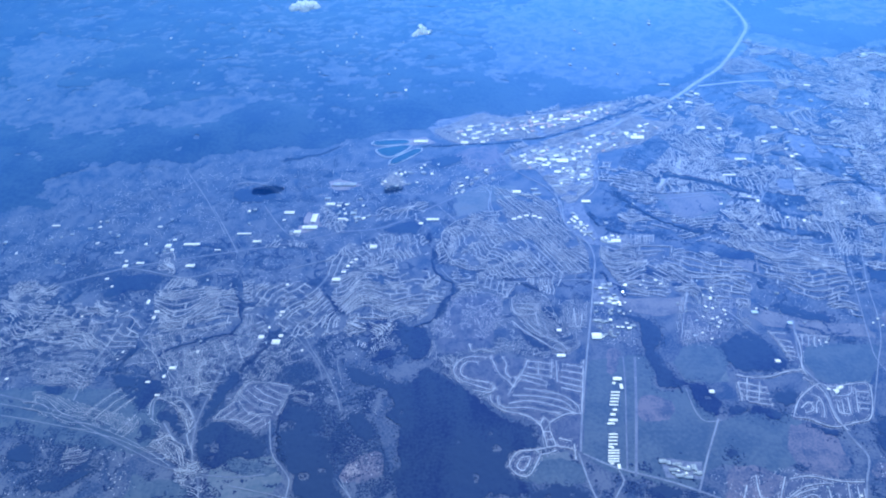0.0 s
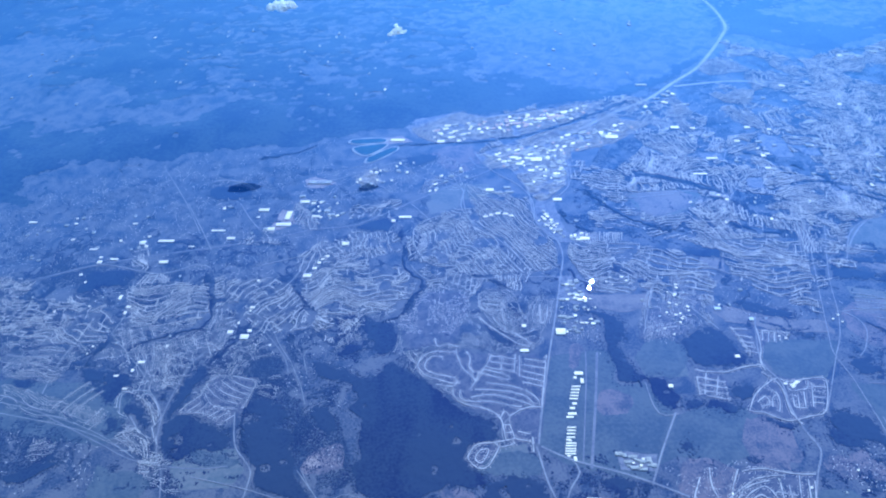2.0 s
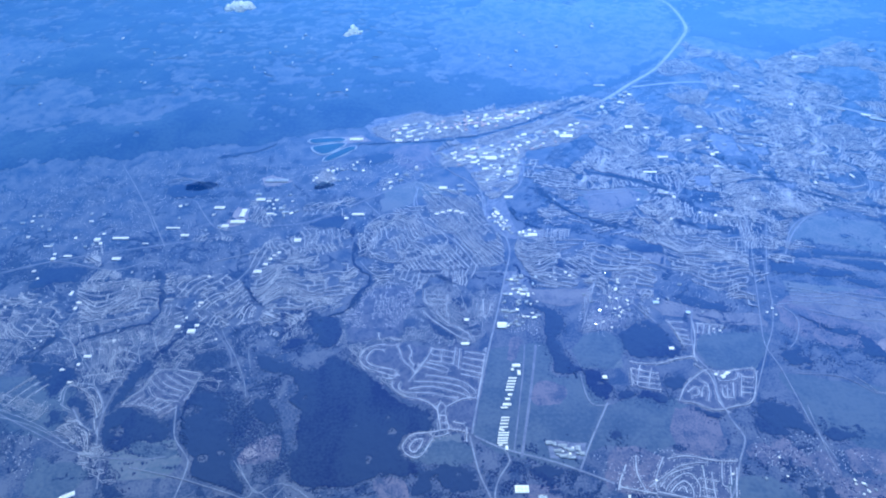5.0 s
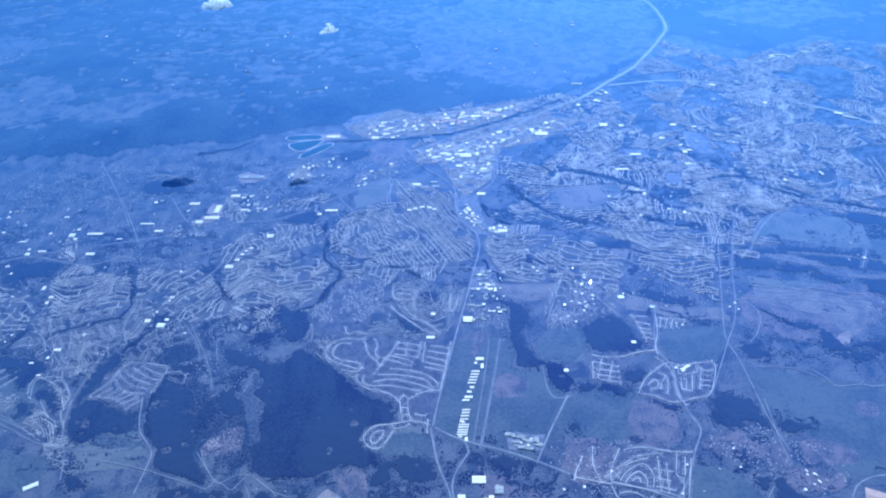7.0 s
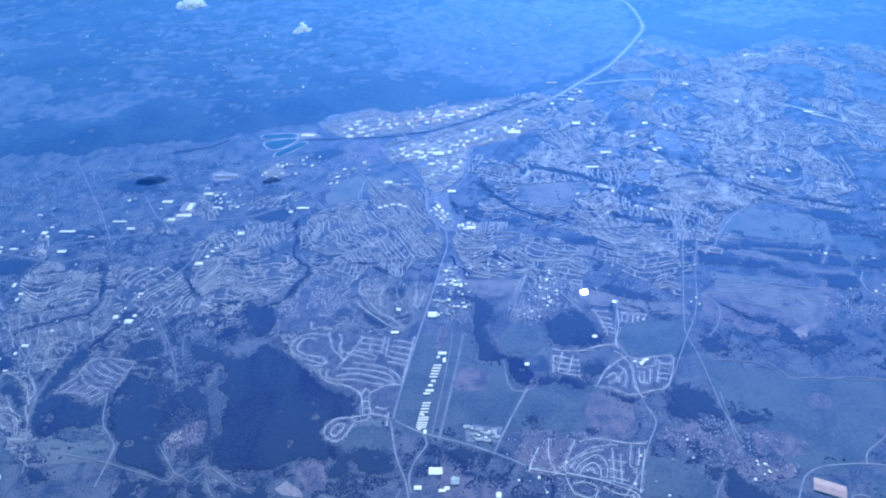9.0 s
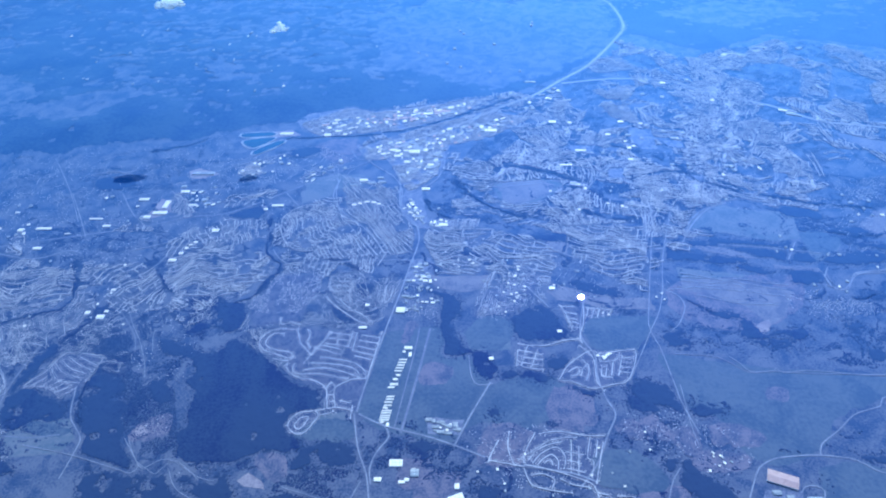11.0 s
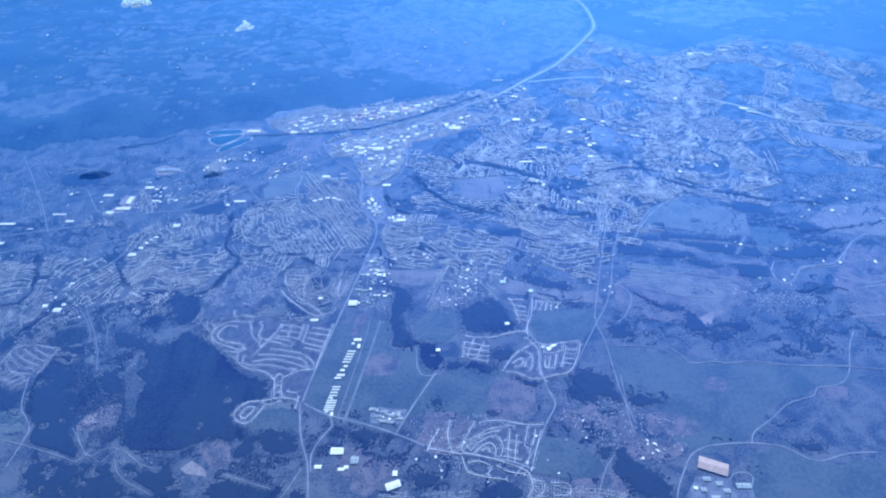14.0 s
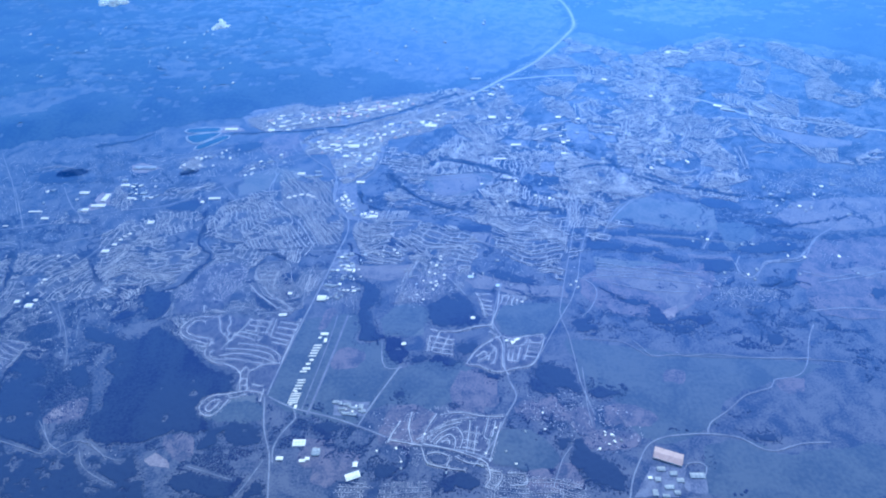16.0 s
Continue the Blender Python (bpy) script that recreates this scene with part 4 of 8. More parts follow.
def wood(points, broken=0.0):
    """A dense wood: its dark floor, and a crowd of crowns with an uneven edge."""
    line = rounded(points, True, 14.0)
    claim(line)
    p = np.array(line)
    step = 2.25
    xs, ys = np.arange(p[:, 0].min() - 20, p[:, 0].max() + 20, step), np.arange(p[:, 1].min() - 20, p[:, 1].max() + 20, step)
    gx, gy = np.meshgrid(xs, ys)
    x, y = gx.ravel() + np.random.uniform(-0.7, 0.7, gx.size), gy.ravel() + np.random.uniform(-0.7, 0.7, gx.size)
    wx, wy = x + 4 * waves(x, y, 60, 11) + 4 * waves(x, y, 17, 13), y + 4 * waves(x, y, 60, 12) + 4 * waves(x, y, 17, 14)
    keep = inside(wx, wy, line) & (waves(x, y, 70, 21) + 0.6 * waves(x, y, 22, 22) > -1.4) & clear(x, y) & ~lots[cell(x, y)]
    keep &= waves(x / 3.2 + 0.3 * y / 3.2, y, 26, 27) + 0.5 * waves(x / 2.6 + 0.3 * y / 2.6, y, 11, 28) > -1.9 + 3.2 * broken
    grid = keep.reshape(gx.shape)
    share = nearby(grid, 5)
    full = grid & (share > 0.42 + 0.22 * waves(x, y, 14, 24).reshape(gx.shape))
    high = 0.75 + 0.28 * waves(x, y, 24, 23) + np.random.uniform(-0.22, 0.22, len(x))
    canopy("wood", x, y, high, full, M["leaves"], "dense dark green wood of broadleaf trees", "trees")
    chance = np.where(full, 0.05, np.where(share > 0.06, 0.40 * share + 0.02, 0)).ravel()
    some = np.random.rand(len(x)) < chance
    crowns("wood", x[some], y[some], 1.5, M["leaves"], "single crowns in and round a dark wood", MOUND, 0.5)


def belt(points, width):
    """A belt of trees along a stream or a slope."""
    line = np.array(rounded(points, False, 2.4))
    for a in range(3):
        i, j = cell(line[:, 0], line[:, 1])
        k = int(width / 2 / GRID[2]) * (a - 1)
        for b in (-1, 0, 1):
            built[i + k, j + int(width / 2 / GRID[2]) * b] = True
    n = max(1, int(width / 1.6))
    x, y = np.repeat(line[:, 0], n), np.repeat(line[:, 1], n)
    wide = width * np.clip(0.6 + 0.8 * waves(x, y, 60, 93), 0.15, 1.5)
    x, y = x + np.random.normal(0, .3, len(x)) * wide + 5 * waves(x, y, 40, 94), y + np.random.normal(0, .3, len(y)) * wide + 5 * waves(x, y, 40, 95)
    keep = waves(x, y, 50, 96) > -0.75
    x, y = x[keep], y[keep]
    crowns("tree_belt", x, y, 1.9, M["leaves"], "dark belt of trees along a stream", MOUND)


wood([(292, 1011), (314, 1001), (355, 989), (375, 951), (376, 923), (358, 895), (361, 864), (385, 826), (417, 818), (431, 803), (444, 782), (434, 749), (407, 743), (401, 776), (382, 798), (340, 806), (337, 842), (329, 880), (338, 928), (330, 970), (301, 997)])
wood([(486, 915), (518, 935), (566, 940), (577, 912), (583, 888), (596, 861), (580, 845), (535, 841), (497, 842), (482, 868)])
wood([(544, 789), (569, 799), (580, 785), (567, 765), (542, 759)])
wood([(558, 732), (584, 729), (611, 713), (637, 715), (659, 722), (643, 702), (616, 695), (593, 703), (581, 716), (562, 722)])
wood([(678, 719), (702, 731), (738, 731), (768, 716), (791, 682), (774, 665), (738, 672), (712, 684), (686, 694)])
wood([(770, 844), (797, 858), (815, 847), (851, 827), (830, 813), (798, 800), (777, 815)], 0.42)
wood([(801, 893), (824, 904), (822, 888), (804, 878)], 0.42)
wood([(679, 933), (745, 922), (782, 913), (776, 902), (735, 908), (677, 923)])
wood([(656, 1002), (693, 983), (729, 964), (714, 955), (677, 970), (652, 984)])
wood([(150, 1020), (168, 1032), (187, 1015), (181, 983), (163, 975), (151, 993)])
wood([(163, 963), (184, 963), (187, 939), (170, 933)])
wood([(-467, 886), (-448, 866), (-439, 843), (-448, 821), (-459, 793), (-473, 759), (-483, 744), (-486, 714), (-488, 695), (-502, 734), (-500, 760), (-486, 790), (-482, 822), (-465, 851)])
wood([(-492, 741), (-464, 750), (-418, 742), (-382, 715), (-361, 696), (-353, 674), (-367, 662), (-411, 669), (-434, 652), (-454, 652), (-477, 677), (-491, 714)], 0.25)
wood([(-347, 770), (-324, 783), (-287, 768), (-267, 754), (-251, 715), (-245, 677), (-230, 641), (-216, 607), (-192, 574), (-218, 567), (-262, 584), (-297, 602), (-308, 632), (-328, 655), (-341, 698), (-344, 743)], 0.25)
wood([(-162, 835), (-117, 834), (-89, 866), (-64, 854), (-27, 828), (4, 801), (37, 762), (73, 745), (111, 726), (118, 703), (116, 686), (78, 678), (57, 666), (52, 647), (64, 626), (98, 612), (90, 590), (23, 593), (-12, 573), (-68, 570), (-119, 586), (-135, 617), (-128, 651), (-132, 693), (-129, 731), (-155, 751), (-139, 778), (-161, 806)])
wood([(-245, 867), (-222, 877), (-189, 858), (-149, 827), (-113, 812), (-132, 798), (-179, 814), (-224, 837)])
wood([(-158, 961), (-119, 976), (-87, 963), (-79, 909), (-98, 884), (-140, 895), (-183, 881), (-208, 889), (-178, 912), (-146, 927)])
wood([(-452, 580), (-432, 588), (-404, 579), (-397, 563), (-424, 558), (-444, 567)])
wood([(-230, 753), (-212, 766), (-187, 752), (-174, 719), (-190, 701), (-216, 720)])
wood([(108, 606), (156, 608), (204, 598), (194, 566), (157, 557), (120, 568), (84, 548), (73, 569)], 0.25)
wood([(271, 613), (299, 609), (332, 601), (326, 585), (288, 586), (272, 595)])
wood([(97, 978), (122, 951), (158, 917), (147, 899), (118, 919), (99, 949)])
wood([(273, 596), (298, 603), (309, 587), (308, 570), (294, 572), (284, 588), (270, 585)])
wood([(377, 518), (400, 520), (419, 506), (424, 495), (401, 496), (382, 504)])
wood([(691, 730), (738, 721), (749, 693), (723, 667), (704, 674), (686, 695)])
wood([(747, 680), (777, 676), (837, 663), (838, 648), (801, 645), (773, 655), (745, 659)])
wood([(712, 546), (740, 540), (759, 517), (776, 490), (777, 458), (750, 459), (739, 492), (716, 519)])
wood([(503, 493), (531, 497), (534, 465), (502, 465)])
wood([(1023, 571), (1044, 565), (1087, 552), (1071, 536), (1045, 542), (1026, 554)])
wood([(921, 513), (951, 517), (959, 501), (934, 496)])
wood([(443, 760), (476, 766), (531, 757), (563, 748), (540, 735), (475, 737), (448, 742)])
wood([(425, 690), (439, 679), (435, 641), (422, 654)])
wood([(956, 1150), (997, 1152), (1035, 1146), (1085, 1132), (1152, 1134), (1166, 1131), (1174, 1100), (1166, 1055), (1113, 1057), (1079, 1071), (1051, 1072), (1040, 1094), (999, 1110), (962, 1121)])
wood([(817, 1158), (889, 1155), (955, 1145), (949, 1123), (886, 1140), (814, 1143)])
wood([(809, 1113), (880, 1110), (955, 1095), (1015, 1074), (1036, 1059), (972, 1057), (898, 1071), (822, 1083)])
wood([(1077, 1027), (1116, 1029), (1169, 1019), (1160, 996), (1137, 982), (1102, 987), (1093, 1006)])
wood([(850, 942), (877, 928), (897, 910), (932, 909), (962, 887), (971, 871), (968, 848), (989, 841), (1048, 865), (1074, 839), (1032, 817), (1057, 791), (993, 800), (953, 817), (932, 842), (941, 874), (904, 891), (872, 906)], 0.42)
wood([(1157, 877), (1181, 863), (1218, 855), (1270, 869), (1265, 858), (1210, 837), (1166, 842), (1155, 857)], 0.42)
wood([(788, 872), (813, 879), (825, 854), (856, 836), (873, 812), (830, 822), (799, 839)], 0.42)
wood([(1208, 945), (1258, 949), (1285, 942), (1261, 929), (1215, 932)], 0.42)
wood([(1175, 1266), (1221, 1253), (1257, 1237), (1248, 1213), (1210, 1225), (1176, 1246)], 0.42)
wood([(1344, 1118), (1405, 1108), (1485, 1111), (1489, 1098), (1398, 1092), (1343, 1101)])
wood([(1159, 797), (1193, 785), (1177, 760), (1154, 771)])
wood([(1180, 1066), (1235, 1076), (1299, 1073), (1306, 1061), (1251, 1051), (1188, 1054)])
wood([(984, 1057), (1033, 1049), (1073, 1033), (1073, 1013), (1026, 1025), (987, 1043)])
wood([(-695, 873), (-670, 868), (-634, 860), (-594, 843), (-571, 822), (-598, 812), (-596, 785), (-600, 766), (-623, 786), (-652, 806), (-677, 827)])
wood([(-585, 783), (-556, 775), (-525, 750), (-508, 728), (-518, 715), (-539, 722), (-559, 741)])
wood([(-523, 799), (-496, 804), (-484, 783), (-489, 760), (-506, 773)])
wood([(-357, 777), (-340, 785), (-320, 760), (-306, 683), (-314, 683), (-332, 701), (-347, 736)])
wood([(-598, 751), (-579, 745), (-564, 717), (-570, 702), (-587, 714)])
wood([(-700, 649), (-661, 673), (-644, 667), (-645, 645), (-672, 630), (-685, 614), (-735, 620), (-726, 641)], 0.25)
wood([(-822, 693), (-800, 710), (-770, 692), (-764, 658), (-800, 670)])
wood([(-828, 844), (-785, 836), (-746, 823), (-777, 817), (-814, 828)])
wood([(-807, 1113), (-787, 1145), (-747, 1159), (-692, 1151), (-712, 1127), (-752, 1119), (-778, 1088), (-806, 1063)])
wood([(-723, 1008), (-711, 1025), (-697, 988), (-703, 959)])
wood([(-997, 1055), (-961, 1033), (-961, 1008), (-997, 1017)])
wood([(-898, 819), (-867, 811), (-849, 766), (-867, 760)])
wood([(-709, 762), (-688, 750), (-696, 731), (-712, 744)])
wood([(1171, 1269), (1215, 1252), (1258, 1232), (1250, 1208), (1199, 1223), (1163, 1245)], 0.42)
wood([(1338, 1119), (1383, 1099), (1465, 1106), (1548, 1113), (1541, 1100), (1456, 1087), (1375, 1082), (1338, 1101)])
wood([(1284, 1171), (1329, 1181), (1340, 1157), (1303, 1147)])
wood([(1131, 888), (1169, 878), (1171, 852), (1258, 865), (1292, 890), (1306, 880), (1259, 854), (1201, 839), (1159, 834), (1140, 862)], 0.42)
wood([(1176, 819), (1206, 810), (1186, 787), (1172, 796)], 0.42)
wood([(1275, 823), (1310, 825), (1295, 806), (1270, 799)], 0.42)
wood([(1421, 911), (1458, 918), (1440, 883), (1413, 884)], 0.42)
wood([(1235, 955), (1293, 949), (1283, 938), (1236, 942)], 0.42)
wood([(638, 684), (658, 670), (646, 657), (626, 669)])
wood([(672, 704), (702, 689), (726, 668), (719, 655), (688, 658), (668, 670)])
wood([(706, 568), (749, 561), (756, 543), (781, 520), (804, 498), (806, 461), (760, 462), (739, 500), (715, 528), (703, 545)])
wood([(686, 599), (714, 586), (693, 578)])
wood([(522, 493), (569, 488), (563, 465), (522, 466)])
wood([(-286, 600), (-199, 588), (-116, 556), (-36, 554), (-4, 511), (4, 467), (-223, 474)], 0.25)
wood([(47, 508), (87, 520), (141, 512), (198, 495), (213, 465), (87, 469)])
belt([(-523, 1125), (-492, 1052), (-484, 992), (-501, 966), (-555, 950), (-595, 931), (-630, 914)], 9)
belt([(-904, 1084), (-902, 1040), (-918, 995), (-959, 980)], 18)
belt([(-674, 940), (-688, 905), (-691, 869)], 12)
belt([(-402, 942), (-428, 902), (-447, 868)], 8)
belt([(-672, 924), (-696, 901), (-723, 874)], 10)
belt([(-343, 797), (-349, 770), (-350, 740), (-339, 704), (-322, 665)], 9)
belt([(-319, 1093), (-287, 1045), (-258, 1013)], 7)
belt([(-285, 1035), (-295, 982), (-297, 940)], 5)
belt([(-93, 1279), (-80, 1206), (-82, 1164), (-53, 1122), (-35, 1086), (-45, 1054), (-64, 1015), (-96, 984), (-135, 967)], 17)
belt([(902, 573), (924, 567), (973, 554)], 3)
belt([(368, 819), (386, 791), (387, 750)], 6)
belt([(851, 947), (879, 929), (907, 901)], 6)
belt([(277, 1139), (307, 1098), (329, 1050)], 12)
belt([(299, 1352), (317, 1291), (364, 1263)], 9)
belt([(77, 1117), (116, 1100), (142, 1076)], 10)
belt([(2, 867), (-5, 830)], 4)
belt([(205, 1092), (237, 1111), (269, 1090)], 6)
belt([(377, 1426), (433, 1334), (497, 1283), (573, 1245)], 16)
belt([(688, 1274), (736, 1249), (813, 1234)], 12)
belt([(824, 1597), (902, 1538), (973, 1477), (1008, 1407), (1096, 1339)], 9)
belt([(670, 1385), (724, 1370), (757, 1331)], 9)
belt([(885, 1432), (962, 1445), (1027, 1420)], 6)
belt([(1060, 1392), (1135, 1333), (1219, 1304)], 9)
belt([(-33, 1295), (-53, 1227), (-61, 1184)], 5)
wood([(-814, 1146), (-761, 1163), (-693, 1154), (-701, 1104), (-751, 1100), (-795, 1098), (-803, 1071), (-809, 1117)])
wood([(-613, 1484), (-532, 1493), (-486, 1452), (-548, 1430), (-594, 1437)])
wood([(-230, 1319), (-176, 1339), (-113, 1325), (-125, 1281), (-186, 1284)])
wood([(-131, 1610), (-22, 1633), (-15, 1588), (-84, 1578)])
wood([(1172, 1274), (1262, 1244), (1267, 1219), (1186, 1228)])
wood([(1261, 1127), (1361, 1111), (1468, 1112), (1352, 1090)])
wood([(1187, 1066), (1301, 1092), (1339, 1059), (1243, 1042)])
wood([(559, 1188), (631, 1179), (642, 1155), (586, 1154), (552, 1165)])
wood([(648, 1175), (671, 1135), (649, 1108), (635, 1137)])
wood([(635, 1021), (682, 995), (727, 969), (670, 963), (624, 989)])
wood([(389, 527), (428, 515), (429, 493), (395, 499)])
belt([(-118, 1687), (107, 1692), (221, 1713), (359, 1775), (567, 1905)], 9)
belt([(-363, 1700), (-422, 1657), (-514, 1633)], 12)
belt([(522, 1502), (625, 1457), (719, 1402)], 14)
belt([(1173, 1326), (1247, 1283), (1394, 1257)], 10)
belt([(1247, 1161), (1349, 1145), (1496, 1172)], 10)
belt([(1204, 938), (1291, 943), (1308, 928)], 8)


def far_forest():
    """The forest on the ridge and beyond: one closed canopy, broken by farmland and clearings."""
    step = 7.0
    xs, ys = np.arange(-2500, 2900, step), np.arange(1300, 3350, step)
    gx, gy = np.meshgrid(xs, ys)
    x, y = gx.ravel() + np.random.uniform(-3, 3, gx.size), gy.ravel() + np.random.uniform(-3, 3, gx.size)
    edge = np.interp(x, FOREST_X, FOREST_Y) + 12 * waves(x, y, 120, 33) + 6 * waves(x, y, 36, 34)
    open_land = 0.5 * waves(x, y, 420, 41) + 0.6 * waves(x, y * 1.9, 130, 42) + 0.55 * waves(x, y * 1.7, 46, 43) + 0.35 * waves(x, y * 1.6, 24, 44)
    keep = (y > edge) & (open_land < 0.52 + 0.3 * smooth(-300, -1100, x) + 0.95 * smooth(420, 150, y - edge))
    wx, wy = x + 26 * waves(x, y, 110, 45) + 15 * waves(x, y, 35, 46), y + 26 * waves(x, y, 110, 47) + 15 * waves(x, y, 35, 48)
    for c in CLEARINGS:
        keep &= ~(inside(wx, wy, c) & (0.6 * waves(x, y, 60, 53) + 0.6 * waves(x, y, 25, 54) < 0.85))
    fleck = waves(x * 0.6, y * 1.3, 70, 57) + 0.5 * waves(x * 0.6, y * 1.2, 26, 58)
    keep &= (fleck < 1.55 - 0.75 * smooth(1880, 2050, y) * smooth(900, 300, x) * smooth(-1100, -600, x)) | (y < edge + 70)
    keep &= clear(x, y)
    high = 0.55 + 0.2 * waves(x, y, 30, 55) + np.random.uniform(-0.15, 0.15, len(x))
    canopy("forest", x, y, high, keep.reshape(gx.shape), M["far_leaves"], "dark blue-green forest on distant hills", "forest", 3)


FOREST_X = [-3000, -1224, -1085, -992, -787, -637, -427, -301, -105, 48, 132, 376, 574, 766, 899, 1044, 1291, 1544, 1863, 2050, 4200]
FOREST_Y = [988, 1438, 1431, 1616, 1633, 1679, 1697, 1737, 1796, 1880, 1842, 1893, 1937, 2069, 2211, 2419, 2193, 2354, 2208, 2068, 1768]
CLEARINGS = [
    [(-1293, 1878), (-1119, 1939), (-944, 1964), (-818, 1974), (-666, 2033), (-664, 1981), (-692, 1908), (-756, 1876), (-857, 1859), (-992, 1840), (-1093, 1829), (-1215, 1786)],
    [(-1717, 2500), (-1655, 2604), (-1463, 2530), (-1315, 2437), (-1427, 2396), (-1395, 2182), (-1299, 1970), (-1415, 2017), (-1608, 2244)],
    [(-513, 2244), (-363, 2142), (-377, 2100), (-476, 2130)],
    [(-1168, 1541), (-1009, 1617), (-932, 1584), (-932, 1501), (-1046, 1481), (-1116, 1498)],
    [(88, 2489), (304, 2761), (980, 2684), (1011, 2505), (953, 2351), (895, 2259), (760, 2113), (550, 1986), (332, 2085), (151, 2142)],
    [(-1626, 2201), (-1396, 1977), (-1209, 2167), (-1041, 2029), (-1058, 1972), (-1312, 1879), (-1452, 1871)],
    [(1779, 1888), (1917, 1837), (1815, 1637), (1710, 1697)],
    [(1169, 2620), (1520, 2722), (1770, 2564), (1441, 2440)],
]
far_forest()


# ---- housing ----
def street_lines(poly, mode, turn, gap, bend, r):
    p = np.array(poly, float)
    mid = p.mean(0)
    lines = []
    if mode == "rings":
        ring = np.array(rounded(poly, True, 8.0))
        size = np.hypot(*(ring - mid).T).mean()
        count = max(2, int(size / gap))
        for k in range(count):
            q = mid + (ring - mid) * (1 - (k + 0.35) / (count + 0.2))
            cut = r.randint(len(q))
            q = np.roll(q, cut, 0)
            lines.append(q[: int(len(q) * r.uniform(0.78, 1.0))])
        for k in range(4):
            i = r.randint(len(ring))
            lines.append(np.array([mid + (ring[i] - mid) * s for s in (0.95, 0.7, 0.45)]))
        return lines
    if mode in ("dots", "bare"):
        return lines
    if mode == "loop":
        ring = np.array(rounded(poly, True, 8.0))
        lines.append(mid + (np.concatenate([ring, ring[:1]]) - mid) * 0.95)
    a = radians(turn)
    u, w = np.array([math.cos(a), math.sin(a)]), np.array([-math.sin(a), math.cos(a)])
    pu, pw = (p - mid) @ u, (p - mid) @ w
    seed = r.randint(1000)
    rows = np.cumsum(r.uniform(0.65, 1.35, int((np.ptp(pw) + 2 * bend) / gap) + 2) * gap) + pw.min() - bend - gap
    base = np.arange(pu.min() - bend, pu.max() + bend, 5.0)
    curves = []
    for v in rows:
        off = bend * waves(base, np.full_like(base, v), 150, seed) + 0.15 * bend * waves(base, np.full_like(base, v), 60, seed + 1)
        q = mid + base[:, None] * u + (v + off)[:, None] * w
        curves.append(q)
        ok = inside(q[:, 0], q[:, 1], poly) & (waves(q[:, 0], q[:, 1], 60, seed + 7) > -0.75)
        run = []
        for i in range(len(q)):
            if ok[i]:
                run.append(q[i])
            if (not ok[i] or i == len(q) - 1) and run:
                if len(run) > 3:
                    lines.append(np.array(run))
                run = []
    for k in range(len(curves) - 1):
        i = r.randint(2, 10)
        while i < len(base) - 1:
            q0, q1 = curves[k][i], curves[k + 1][i]
            if inside([q0[0], q1[0]], [q0[1], q1[1]], poly).all():
                lines.append(np.array([q0, (q0 + q1) / 2, q1]))
            i += r.randint(4, 15)
    return lines


def district(poly, mode, turn, gap, bend, trees, density, finish):
    """A housing estate: its streets, the houses along them and the trees between."""
    claim(poly)
    r = np.random.RandomState(abs(poly[0][0] * 31 + poly[0][1]) % 99991)
    far = np.array(poly, float)[:, 1].mean() > 1350
    scale = 1.2 if far else 1.0
    lines = street_lines(poly, mode, turn, gap * 0.62, bend, r)
    settle(poly, lines, mode, turn, trees, density, scale, r)


def settle(poly, lines, mode, turn, trees, density, scale, r, allowed=None):
    if lines:
        layer[0] += 0.003
        for q in lines:
            mark(q)
        ob = strip("estate_streets", lines, 0.95 if np.array(poly, float)[:, 1].mean() < 1000 else 2.15 if np.array(poly, float)[:, 1].mean() < 1350 else 2.8, layer[0] + 0.10, lane_mat)
        if ob:
            tagged(ob, "pale curving streets of a housing estate", "street", kind="structure")
    house_rows(poly, lines, density, scale, r, mode, turn, allowed)
    x, y = scatter(poly, 1 / math.sqrt(1.8 * trees), 5.0)
    if allowed and len(x):
        keep = allowed(x, y)
        x, y = x[keep], y[keep]
    if len(x):
        keep = waves(x, y, 52, 61) + 0.6 * waves(x, y, 20, 62) > 0.2
        crowns("garden_trees", x[keep], y[keep], 1.55 * scale, M["leaves"], "dark green garden and street trees", MOUND, 0.4)


district([(-118, 973), (-60, 1003), (-37, 1071), (24, 1086), (71, 1058), (67, 983), (30, 937), (-60, 940), (-83, 956)], "dots", -4, 14, 6, 0.004, 3.4, None)
district([(89, 1057), (155, 1064), (177, 995), (198, 939), (142, 934), (101, 982)], "loop", -49, 15, 10, 0.008, 1.0, None)
district([(-311, 1108), (-292, 1154), (-240, 1152), (-179, 1179), (-114, 1167), (-62, 1126), (-67, 1054), (-107, 1005), (-165, 987), (-247, 993), (-290, 1045)], "rows", 8, 16, 26, 0.008, 1.0, None)
district([(-219, 1274), (-125, 1281), (-96, 1206), (-165, 1173), (-207, 1210)], "rows", -71, 17, 14, 0.005, 1.0, None)
district([(-64, 1289), (4, 1342), (97, 1282), (145, 1216), (77, 1159), (0, 1143), (-50, 1194)], "loop", -46, 15, 22, 0.006, 1.0, None)
district([(65, 1474), (226, 1415), (232, 1297), (273, 1210), (267, 1132), (209, 1116), (157, 1205), (92, 1304)], "rows", -59, 15, 8, 0.005, 1.0, None)
district([(97, 1282), (197, 1116), (62, 1112), (26, 1142), (132, 1217)], "rows", -59, 14, 4, 0.004, 1.0, None)
district([(300, 1220), (417, 1225), (556, 1178), (611, 1119), (574, 1007), (446, 1040), (331, 1049), (317, 1103), (292, 1170)], "rows", -16, 17, 26, 0.007, 1.0, None)
